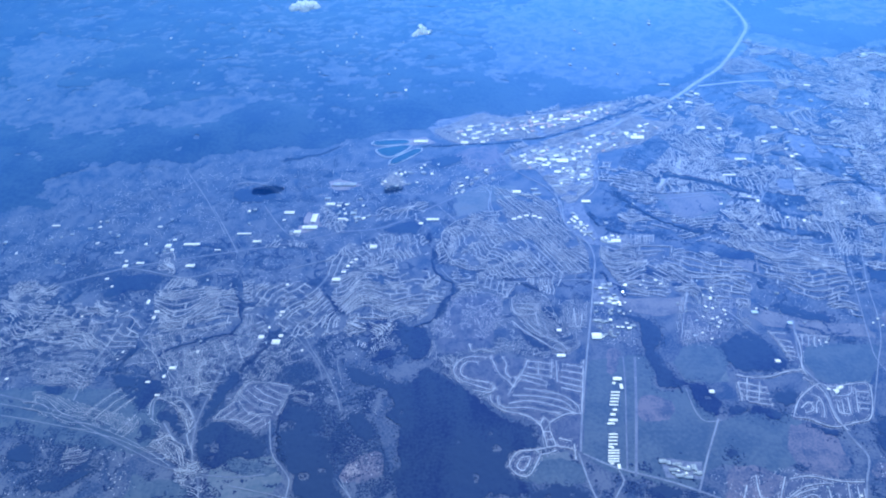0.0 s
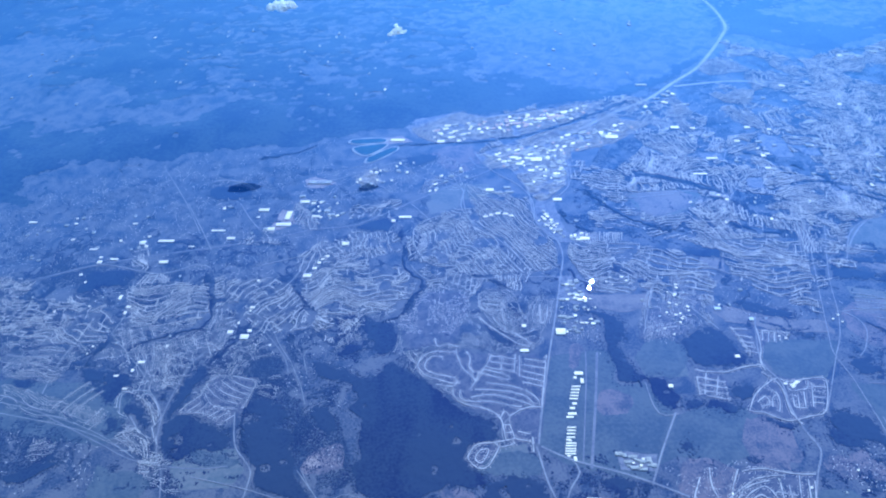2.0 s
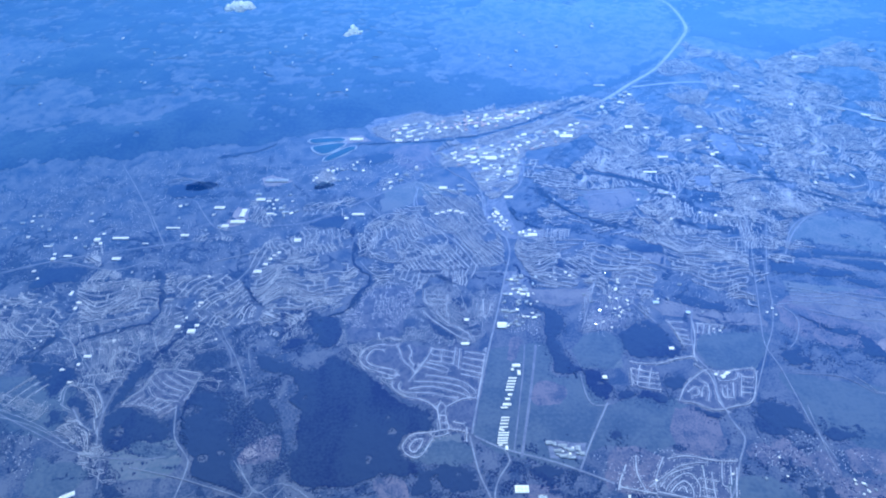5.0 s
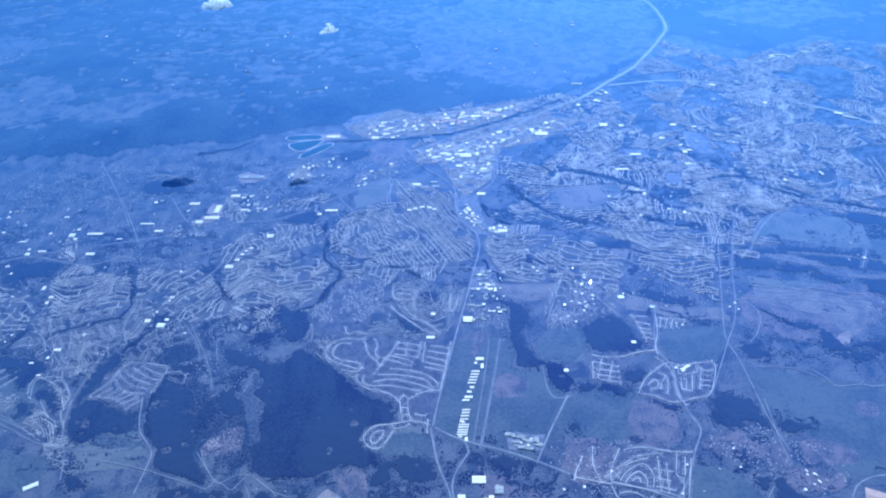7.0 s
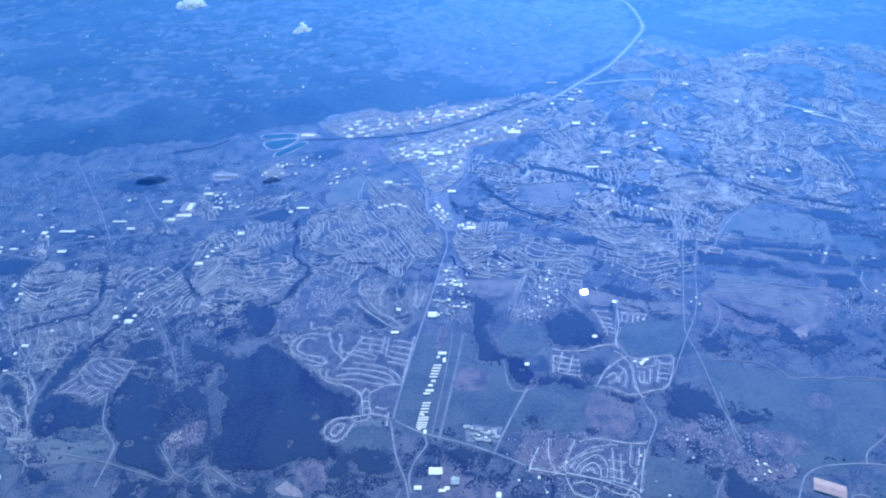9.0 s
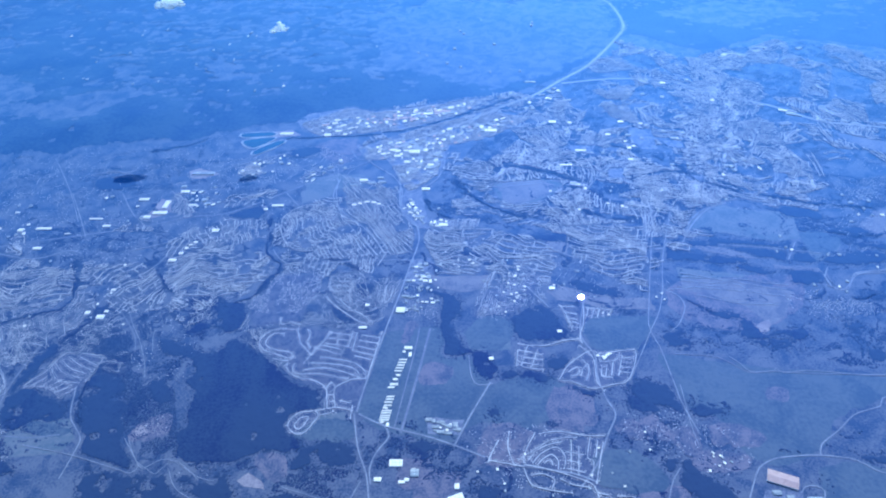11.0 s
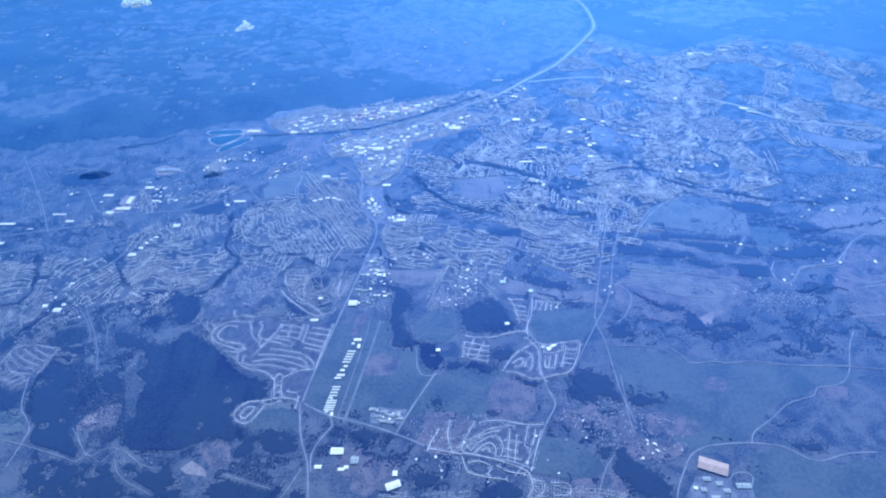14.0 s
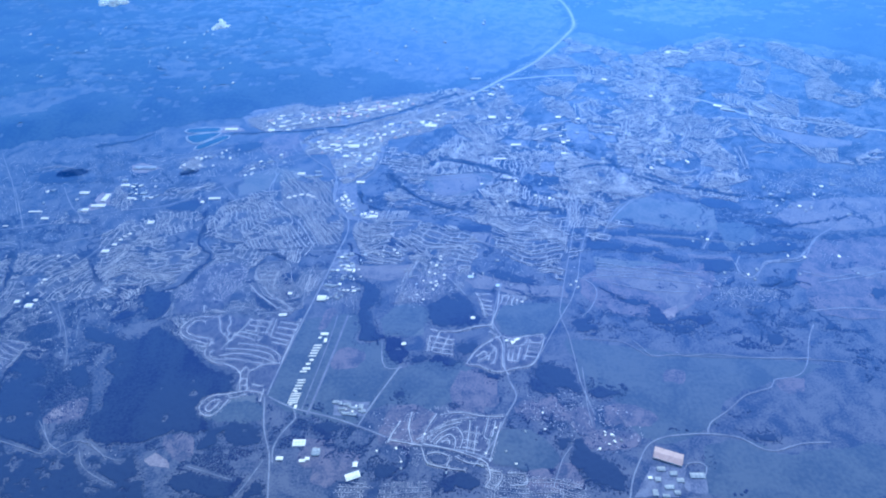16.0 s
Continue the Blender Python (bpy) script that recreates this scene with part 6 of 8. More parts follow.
building(201, 1598, 21.4, 9.9, -3, "white")
building(213, 1566, 18.1, 9.6, -3, "white")
building(673, 1737, 22.0, 14.1, -4, "white")
building(723, 1730, 12.5, 8.5, -4, "white")
building(485, 1695, 34.4, 16.2, -4, "white")
building(459, 1722, 12.7, 11.0, -4, "white")
building(113, 1330, 10.9, 5.8, -3, "white")
building(127, 1336, 9.6, 5.9, -3, "white")
building(144, 1342, 11.0, 5.9, -3, "white")
building(163, 1339, 12.3, 5.9, -3, "white")
building(176, 1331, 9.5, 5.8, -3, "white")
building(-764, 1339, 11.6, 4.2, -3, "white")
building(-830, 1240, 19.5, 3.9, -2, "white")
building(-592, 1241, 13.7, 3.8, -2, "white")
building(-905, 858, 6.9, 4.1, -1, "white")
building(177, 955, 9.0, 6.6, -2, "white")
building(433, 796, 6.0, 4.5, -1, "white")
building(678, 1492, 34.0, 7.0, -3, "white")
building(730, 1566, 29.2, 7.4, -3, "white")
building(-284, 1372, 14.3, 10.2, -3, "grey")
building(-272, 1355, 17.0, 8.1, -3, "grey")
building(-358, 1440, 14.8, 8.7, -3, "grey")
building(-323, 1418, 14.6, 6.4, -3, "grey")
building(173, 1455, 17.3, 6.5, -3, "grey")
building(178, 1434, 20.0, 6.4, -3, "grey")
building(149, 1431, 22.8, 5.3, -3, "grey")
building(105, 1421, 20.0, 5.3, -3, "grey")
building(231, 1465, 20.2, 8.8, -3, "grey")
building(-322, 1503, 60.8, 13.8, -3, "grey")
building(737, 1877, 26.4, 6.3, -4, "grey")
building(1359, 2192, 53.4, 12.4, -5, "grey")
building(636, 2018, 35.0, 10.3, -5, "grey")
building(-941, 1340, 11.8, 6.5, -3, "grey")
building(79, 1800, 11.3, 6.8, 13, "white")
building(-2, 1742, 9.9, 11.5, 13, "white")
building(83, 1765, 9.8, 6.7, 13, "white")
building(108, 1740, 6.8, 9.4, 13, "grey")
building(351, 1856, 10.4, 10.2, 13, "grey")
building(28, 1745, 14.3, 8.6, 13, "white")
building(88, 1787, 17.6, 10.9, 13, "grey")
building(-20, 1760, 14.8, 7.5, 13, "white")
building(166, 1782, 11.6, 6.7, 13, "grey")
building(104, 1750, 7.5, 8.4, 13, "grey")
building(211, 1790, 14.7, 6.7, 13, "white")
building(32, 1720, 13.7, 8.1, 13, "white")
building(143, 1765, 10.3, 9.1, 13, "grey")
building(13, 1788, 9.4, 10.5, 13, "white")
building(54, 1725, 9.8, 5.6, 13, "grey")
building(281, 1792, 17.6, 10.4, 13, "grey")
building(-15, 1762, 17.8, 10.4, 13, "tan")
building(349, 1813, 14.5, 6.4, 13, "white")
building(392, 1859, 9.6, 10.1, 13, "white")
building(124, 1817, 7.2, 6.9, 13, "grey")
building(424, 1851, 11.8, 7.4, 13, "grey")
building(19, 1789, 15.3, 9.5, 13, "white")
building(251, 1808, 13.4, 7.9, 13, "white")
building(40, 1755, 15.5, 8.1, 13, "white")
building(195, 1816, 11.5, 6.1, 13, "tan")
building(179, 1782, 11.5, 7.1, 13, "white")
building(-10, 1766, 9.4, 6.9, 13, "white")
building(167, 1808, 10.5, 11.5, 13, "grey")
building(226, 1770, 11.2, 11.3, 13, "white")
building(204, 1829, 9.2, 11.6, 13, "white")
building(134, 1769, 15.8, 9.6, 13, "tan")
building(215, 1791, 14.5, 7.4, 13, "tan")
building(435, 1883, 18.2, 12.7, 13, "grey")
building(23, 1719, 8.0, 11.2, 13, "white")
building(361, 1827, 12.0, 9.0, 13, "tan")
building(412, 1869, 6.8, 12.3, 13, "white")
building(258, 1829, 11.3, 10.9, 13, "tan")
building(371, 1838, 16.9, 7.3, 13, "grey")
building(344, 1831, 15.8, 11.9, 13, "tan")
building(-23, 1782, 13.6, 8.8, 13, "grey")
building(259, 1838, 11.0, 11.0, 13, "white")
building(112, 1788, 7.5, 11.8, 13, "tan")
building(153, 1764, 10.1, 7.1, 13, "tan")
building(368, 1847, 7.6, 12.1, 13, "grey")
building(210, 1805, 16.6, 10.8, 13, "white")
building(252, 1781, 13.9, 11.5, 13, "tan")
building(170, 1768, 8.5, 11.1, 13, "white")
building(302, 1835, 16.7, 7.6, 13, "white")
building(313, 1860, 10.4, 9.7, 13, "tan")
building(328, 1824, 12.8, 9.3, 13, "tan")
building(367, 1849, 15.7, 12.6, 13, "white")
building(280, 1811, 10.3, 11.7, 13, "tan")
building(328, 1826, 17.5, 9.2, 13, "tan")
building(255, 1816, 8.3, 10.8, 13, "grey")
building(433, 1866, 11.8, 10.2, 13, "grey")
building(117, 1743, 8.8, 10.4, 13, "white")
building(25, 1741, 16.9, 7.5, 13, "grey")
building(125, 1795, 6.9, 5.9, 13, "white")
building(326, 1811, 17.6, 6.9, 13, "tan")
building(264, 1781, 7.4, 11.5, 13, "white")
building(60, 1764, 16.8, 7.0, 13, "grey")
building(354, 1825, 16.9, 7.5, 13, "tan")
building(301, 1836, 9.4, 8.1, 13, "tan")
building(388, 1852, 11.4, 11.5, 13, "grey")
building(177, 1785, 9.5, 11.4, 13, "tan")
building(287, 1812, 10.9, 12.0, 13, "white")
building(40, 1793, 18.1, 12.0, 13, "grey")
building(254, 1825, 7.7, 7.6, 13, "white")
building(267, 1816, 13.7, 6.3, 13, "white")
building(1, 1779, 7.2, 8.2, 13, "grey")
building(-17, 1765, 15.4, 6.9, 13, "grey")
building(12, 1770, 16.8, 9.6, 13, "white")
building(302, 1814, 17.7, 11.5, 13, "white")
building(228, 1791, 15.0, 9.2, 13, "tan")
building(63, 1735, 12.1, 5.9, 13, "white")
building(68, 1733, 12.4, 8.7, 13, "grey")
building(374, 1853, 11.2, 8.9, 13, "white")
building(110, 1761, 10.1, 10.5, 13, "white")
building(65, 1735, 15.9, 6.9, 13, "white")
building(193, 1780, 8.7, 10.9, 13, "tan")
building(128, 1805, 12.9, 7.0, 13, "tan")
building(249, 1782, 10.1, 9.8, 13, "tan")
building(257, 1845, 14.2, 7.7, 13, "grey")
building(332, 1833, 16.4, 11.2, 13, "white")
building(360, 1815, 16.8, 10.1, 13, "grey")
building(361, 1677, 17.1, 7.3, 22, "grey")
building(190, 1641, 11.9, 9.7, 22, "white")
building(160, 1591, 9.7, 8.1, 22, "white")
building(404, 1722, 17.2, 10.5, 22, "grey")
building(154, 1616, 9.1, 10.2, 22, "white")
building(151, 1586, 8.4, 6.2, 22, "grey")
building(448, 1727, 10.7, 9.2, 22, "grey")
building(201, 1617, 6.9, 7.8, 22, "grey")
building(346, 1688, 8.6, 9.4, 22, "grey")
building(188, 1642, 15.9, 10.3, 22, "grey")
building(265, 1616, 16.3, 10.1, 22, "grey")
building(257, 1631, 8.9, 7.9, 22, "grey")
building(286, 1643, 13.5, 8.7, 22, "grey")
building(187, 1582, 7.9, 5.4, 22, "white")
building(499, 1750, 8.8, 9.6, 22, "grey")
building(384, 1722, 12.7, 6.7, 22, "grey")
building(234, 1608, 7.4, 10.3, 22, "grey")
building(459, 1711, 8.0, 9.9, 22, "white")
building(464, 1701, 14.6, 10.2, 22, "grey")
building(236, 1624, 13.0, 9.1, 22, "grey")
building(526, 1768, 14.9, 6.0, 22, "white")
building(486, 1714, 17.1, 5.8, 22, "grey")
building(395, 1680, 15.5, 5.9, 22, "grey")
building(438, 1716, 13.0, 8.4, 22, "grey")
building(273, 1629, 15.2, 9.3, 22, "grey")
building(200, 1626, 9.4, 7.1, 22, "grey")
building(482, 1713, 10.5, 8.7, 22, "white")
building(506, 1758, 10.3, 11.8, 22, "white")
building(131, 1613, 9.4, 8.8, 22, "grey")
building(489, 1729, 6.8, 7.4, 22, "grey")
building(212, 1591, 12.7, 6.8, 22, "white")
building(300, 1680, 6.6, 9.8, 22, "grey")
building(211, 1631, 12.7, 5.4, 22, "grey")
building(315, 1630, 11.8, 6.1, 22, "white")
building(358, 1671, 14.2, 5.4, 22, "grey")
building(224, 1621, 12.9, 5.8, 22, "grey")
building(229, 1613, 12.0, 7.0, 22, "grey")
building(471, 1697, 13.5, 8.8, 22, "grey")
building(229, 1638, 12.1, 8.1, 22, "grey")
building(345, 1649, 11.5, 9.9, 22, "white")
building(464, 1712, 17.2, 6.3, 22, "grey")
building(363, 1711, 15.4, 10.6, 22, "white")
building(411, 1730, 15.7, 6.4, 22, "grey")
building(225, 1655, 11.5, 10.1, 22, "grey")
building(371, 1665, 12.0, 9.6, 22, "white")
building(478, 1740, 11.0, 5.6, 22, "grey")
building(162, 1606, 7.0, 7.3, 22, "white")
building(248, 1613, 16.4, 9.5, 22, "white")
building(397, 1676, 7.1, 5.8, 22, "grey")
building(495, 1729, 12.2, 5.9, 22, "grey")
building(382, 1678, 11.8, 8.5, 22, "grey")
building(160, 1605, 7.6, 5.5, 22, "grey")
building(326, 1654, 7.7, 8.5, 22, "white")
building(366, 1715, 6.8, 7.1, 22, "grey")
building(423, 1696, 16.9, 6.3, 22, "grey")
building(336, 1686, 13.2, 6.3, 22, "grey")
building(509, 1730, 6.6, 8.9, 22, "white")
building(235, 1625, 12.4, 8.4, 22, "grey")
building(507, 1760, 8.2, 11.7, 22, "grey")
building(399, 1691, 13.1, 6.9, 22, "grey")
building(259, 1616, 14.7, 6.8, 22, "grey")
building(191, 1638, 17.1, 5.3, 22, "grey")
building(173, 1580, 15.4, 8.5, 22, "white")
building(213, 1638, 16.7, 7.3, 22, "white")
building(365, 1650, 10.9, 8.1, 22, "grey")
building(444, 1740, 7.0, 5.6, 22, "grey")
building(298, 1639, 12.2, 10.6, 22, "grey")
building(324, 1639, 7.6, 7.1, 22, "grey")
building(418, 1696, 11.7, 10.9, 22, "grey")
building(344, 1700, 8.1, 8.0, 22, "white")
building(313, 1601, 7.2, 5.6, -10, "white")
building(301, 1501, 14.9, 6.1, -10, "grey")
building(261, 1492, 15.0, 8.1, -10, "grey")
building(310, 1473, 14.1, 7.9, -10, "grey")
building(336, 1557, 8.3, 9.3, -10, "grey")
building(331, 1570, 9.5, 5.0, -10, "grey")
building(310, 1513, 12.2, 8.5, -10, "white")
building(323, 1560, 10.4, 7.0, -10, "grey")
building(245, 1476, 5.9, 7.9, -10, "white")
building(276, 1501, 8.7, 5.3, -10, "white")
building(242, 1532, 15.8, 9.4, -10, "white")
building(304, 1497, 15.7, 9.2, -10, "grey")
building(277, 1520, 14.3, 9.4, -10, "grey")
building(303, 1514, 8.5, 7.8, -10, "white")
building(320, 1534, 14.7, 7.1, -10, "grey")
building(324, 1567, 6.5, 9.2, -10, "grey")
building(247, 1485, 14.3, 7.3, -10, "grey")
building(308, 1515, 6.2, 5.2, -10, "grey")
building(297, 1582, 14.5, 5.2, -10, "grey")
building(238, 1593, 15.2, 7.7, -10, "white")
building(243, 1625, 11.4, 7.0, -10, "grey")
building(268, 1600, 14.1, 9.9, -10, "grey")
building(298, 1599, 8.8, 5.5, -10, "white")
building(334, 1603, 14.4, 5.3, -10, "grey")
building(252, 1541, 10.0, 5.1, -10, "grey")
building(309, 1603, 7.7, 9.9, -10, "grey")
building(302, 1550, 14.5, 9.5, -10, "grey")
building(236, 1622, 13.0, 8.0, -10, "grey")
building(276, 1548, 15.8, 7.0, -10, "grey")
building(253, 1527, 8.7, 8.2, -10, "grey")
building(325, 1570, 15.7, 9.1, -10, "grey")
building(282, 1589, 16.0, 5.8, -10, "grey")
building(301, 1597, 8.0, 9.3, -10, "grey")
building(320, 1533, 6.6, 6.3, -10, "white")
building(279, 1512, 12.5, 4.6, -10, "grey")
building(310, 1501, 7.7, 8.6, -10, "grey")
building(268, 1534, 8.8, 5.2, -10, "white")
building(293, 1592, 11.3, 9.7, -10, "white")
building(322, 1505, 14.5, 7.0, -10, "grey")
building(247, 1494, 9.2, 4.7, -10, "grey")
building(246, 1532, 15.7, 6.3, -10, "grey")
building(242, 1562, 11.4, 9.1, -10, "grey")
building(269, 1273, 10.5, 6.8, -52, "white")
building(274, 1303, 6.7, 4.3, -52, "grey")
building(279, 1268, 10.1, 5.7, -52, "grey")
building(271, 1309, 6.8, 7.0, -52, "white")
building(270, 1299, 6.2, 5.9, -52, "white")
building(270, 1308, 5.5, 4.8, -52, "white")
building(257, 1346, 8.0, 6.9, -52, "grey")
building(259, 1331, 6.5, 6.7, -52, "white")
building(275, 1298, 9.3, 7.3, -52, "grey")
building(264, 1295, 10.6, 4.0, -52, "grey")
building(255, 1307, 7.6, 5.4, -52, "grey")
building(262, 1324, 5.5, 7.0, -52, "white")
building(272, 1270, 9.3, 6.6, -52, "grey")
building(264, 1323, 8.4, 7.3, -52, "white")
building(256, 1313, 8.1, 7.1, -52, "white")
building(268, 1294, 8.3, 7.5, -52, "grey")
building(264, 1335, 9.6, 5.8, -52, "grey")
building(273, 1269, 10.1, 3.8, -52, "white")
building(286, 1256, 9.5, 4.7, -52, "grey")
building(284, 1269, 9.9, 6.3, -52, "grey")
building(325, 1230, 8.5, 5.3, -8, "white")
building(348, 1247, 5.2, 5.0, -8, "white")
building(320, 1249, 4.4, 5.9, -8, "white")
building(323, 1238, 6.0, 6.5, -8, "grey")
building(320, 1243, 7.1, 5.9, -8, "white")
building(334, 1241, 4.8, 7.0, -8, "grey")
building(336, 1253, 7.5, 6.0, -8, "white")
building(311, 1237, 7.4, 7.2, -8, "grey")
building(309, 1243, 6.6, 3.9, -8, "grey")
building(315, 1231, 5.6, 4.4, -8, "grey")
building(327, 1227, 8.7, 5.2, -8, "grey")
building(311, 1245, 4.8, 6.4, -8, "white")
building(307, 1038, 9.3, 5.3, -1, "grey")
building(284, 1080, 7.6, 5.2, -1, "grey")
building(271, 1077, 8.4, 3.5, -1, "grey")
building(280, 1045, 5.5, 4.9, -1, "white")
building(286, 1083, 6.8, 4.3, -1, "grey")
building(287, 1087, 10.3, 5.4, -1, "grey")
building(293, 1063, 5.5, 5.2, -1, "grey")
building(307, 1044, 9.6, 6.1, -1, "grey")
building(295, 1042, 8.5, 4.8, -1, "white")
building(274, 1029, 7.2, 4.9, -1, "white")
building(290, 1074, 10.2, 5.7, -1, "grey")
building(301, 1084, 8.7, 6.1, -1, "grey")
building(285, 1046, 9.6, 3.3, -1, "grey")
building(288, 1074, 7.4, 5.5, -1, "grey")
building(304, 1054, 8.3, 4.7, -1, "grey")
building(302, 1088, 5.6, 3.6, -1, "white")
building(272, 1077, 10.0, 3.2, -1, "grey")
building(279, 1076, 7.6, 5.5, -1, "white")
building(289, 1031, 8.1, 6.0, -1, "grey")
building(278, 1060, 7.9, 4.5, -1, "grey")
building(304, 1041, 6.8, 5.2, -1, "grey")
building(293, 1047, 9.2, 5.6, -1, "grey")
building(300, 1089, 7.3, 4.8, -1, "grey")
building(307, 1046, 6.6, 3.1, -1, "white")
building(304, 960, 6.7, 3.5, -2, "white")
building(279, 950, 5.9, 5.5, -2, "grey")
building(292, 944, 5.0, 3.3, -2, "grey")
building(275, 977, 8.7, 4.1, -2, "grey")
building(317, 957, 8.4, 4.7, -2, "white")
building(260, 962, 5.3, 4.4, -2, "grey")
building(325, 963, 10.0, 4.9, -2, "grey")
building(268, 975, 8.8, 3.5, -2, "grey")
building(258, 939, 8.3, 5.0, -2, "grey")
building(283, 936, 9.1, 4.1, -2, "grey")
building(56, 1541, 8.4, 7.0, 35, "grey")
building(28, 1517, 10.4, 9.5, 35, "grey")
building(-24, 1468, 10.2, 5.3, 35, "grey")
building(-16, 1496, 8.1, 5.6, 35, "grey")
building(-12, 1450, 6.0, 5.1, 35, "white")
building(14, 1491, 9.6, 6.2, 35, "grey")
building(2, 1517, 9.7, 5.8, 35, "white")
building(54, 1551, 8.6, 5.6, 35, "white")
building(-27, 1447, 7.5, 4.5, 35, "white")
building(70, 1510, 7.2, 8.2, 35, "grey")
building(-9, 1458, 7.8, 8.4, 35, "grey")
building(-13, 1479, 11.6, 5.9, 35, "white")
building(619, 1869, 9.2, 11.1, 42, "white")
building(622, 1827, 12.1, 9.8, 42, "grey")
building(718, 1946, 9.9, 10.3, 42, "white")
building(700, 1934, 13.4, 8.6, 42, "grey")
building(657, 1922, 9.4, 10.7, 42, "grey")
building(708, 1963, 12.5, 10.6, 42, "grey")
building(722, 1938, 9.6, 8.6, 42, "grey")
building(669, 1920, 8.3, 7.0, 42, "grey")
building(620, 1842, 11.3, 6.7, 42, "grey")
building(685, 1890, 7.9, 12.0, 42, "white")
building(604, 1831, 12.3, 8.8, 42, "grey")
building(615, 1862, 7.3, 11.7, 42, "grey")
building(689, 1943, 11.6, 12.8, 42, "grey")
building(676, 1895, 13.2, 7.9, 42, "white")
building(986, 1662, 11.5, 10.8, -2, "grey")
building(916, 1625, 10.0, 9.7, -2, "grey")
building(875, 1725, 16.2, 11.1, -2, "white")
building(708, 1686, 13.9, 10.0, -2, "grey")
building(1012, 1617, 12.8, 6.2, -2, "white")
building(881, 1645, 16.6, 8.5, -2, "grey")
building(748, 1686, 15.9, 11.1, -2, "grey")
building(932, 1710, 11.9, 8.0, -2, "white")
building(1052, 1698, 8.6, 8.0, -2, "grey")
building(630, 1709, 13.0, 10.9, -2, "grey")
building(677, 1681, 9.5, 9.9, -2, "grey")
building(1039, 1649, 15.5, 8.5, -2, "grey")
building(1006, 1619, 16.6, 9.3, -2, "grey")
building(823, 1651, 14.1, 9.8, -2, "white")
building(1488, 1696, 11.3, 9.6, -25, "grey")
building(1407, 1731, 22.7, 6.9, -25, "grey")
building(1524, 1687, 19.3, 9.0, -25, "grey")
building(1464, 1697, 20.1, 10.7, -25, "grey")
building(1388, 1742, 23.7, 12.3, -25, "grey")
building(1394, 1764, 21.6, 7.4, -25, "grey")
building(1321, 1803, 17.3, 7.3, -25, "grey")
building(1374, 1765, 24.0, 10.7, -25, "white")
building(1238, 1844, 13.1, 9.4, -25, "grey")
building(1234, 1815, 22.5, 9.1, -25, "grey")
building(1549, 1673, 18.2, 12.8, -25, "grey")
building(1407, 1754, 10.7, 6.9, -25, "grey")
building(1389, 2173, 22.7, 16.0, 18, "grey")
building(1332, 2187, 17.2, 11.5, 18, "white")
building(1456, 2206, 23.1, 13.8, 18, "grey")
building(1495, 2232, 15.8, 10.9, 18, "grey")
building(1333, 2172, 24.8, 8.9, 18, "grey")
building(1323, 2169, 24.2, 15.5, 18, "grey")
building(1609, 2221, 22.0, 14.6, 18, "grey")
building(1456, 2208, 26.9, 18.1, 18, "grey")
building(1400, 2173, 12.7, 9.9, 18, "grey")
building(1188, 1446, 16.2, 5.2, 104, "white")
building(1084, 1420, 10.8, 6.0, 104, "white")
building(1120, 1442, 9.3, 10.3, 104, "grey")
building(1118, 1461, 13.2, 9.3, 104, "grey")
building(1160, 1616, 11.0, 11.4, 104, "grey")
building(1135, 1490, 17.5, 8.0, 104, "grey")
building(790, 564, 3.5, 2.2, -56, "white")
building(803, 564, 4.4, 3.2, -56, "white")
building(804, 551, 5.7, 2.7, -56, "white")
building(816, 553, 4.7, 2.6, -56, "grey")
building(791, 571, 4.6, 2.2, -56, "white")
building(804, 562, 5.1, 3.5, -56, "grey")
building(801, 565, 3.4, 2.7, -56, "white")
building(508, 1058, 2.7, 6.1, 42, "white")
building(515, 974, 3.7, 5.7, 42, "grey")
building(482, 1013, 2.7, 6.3, 42, "white")
building(497, 966, 2.8, 6.0, 42, "white")
building(516, 1001, 2.5, 5.8, 42, "white")
building(470, 984, 3.5, 3.8, 42, "white")
building(512, 1023, 3.2, 3.7, 42, "grey")
building(486, 977, 3.2, 4.8, 42, "white")
building(506, 1028, 2.8, 5.9, 42, "grey")
building(491, 955, 2.6, 5.7, 42, "white")
building(500, 1038, 4.0, 5.8, 42, "white")
building(517, 1000, 2.6, 5.4, 42, "white")
building(638, 795, 4.5, 2.9, -7, "white")
building(653, 792, 3.3, 3.8, -7, "white")
building(657, 796, 7.1, 4.4, -7, "white")
building(649, 787, 4.1, 3.3, -7, "white")
building(652, 790, 6.3, 4.2, -7, "white")
building(649, 792, 5.7, 3.9, -7, "white")
building(639, 796, 4.8, 2.7, -7, "white")
building(662, 799, 7.1, 4.2, -7, "white")
building(638, 1048, 6.9, 3.9, -2, "grey")
building(509, 1068, 5.7, 3.4, -2, "white")
building(537, 1076, 3.7, 3.4, -2, "grey")
building(581, 1003, 4.3, 3.5, -2, "white")
building(408, 1085, 6.3, 3.3, -2, "white")
building(480, 1001, 6.0, 5.0, -2, "grey")
building(488, 1041, 4.6, 3.6, -2, "grey")
building(603, 1004, 3.6, 5.4, -2, "grey")
building(400, 1096, 5.2, 4.3, -2, "white")
building(429, 1024, 5.0, 3.6, -2, "grey")
building(-490, 568, 23.2, 8.0, 28, "white")
building(575, 993, 12.0, 7.7, -2, "bright")
building(633, 961, 8.3, 7.5, -2, "bright")
building(324, 1062, 3.6, 7.6, -2, "bright")
building(310, 1031, 4.7, 4.4, -2, "bright")
building(333, 1083, 6.0, 4.7, -2, "bright")
building(365, 630, 5.9, 2.7, -5, "grey")
building(329, 647, 6.6, 3.5, -5, "grey")
building(361, 636, 4.0, 3.7, -5, "grey")
building(339, 628, 4.9, 3.1, -5, "grey")
building(343, 624, 5.1, 2.9, -5, "white")
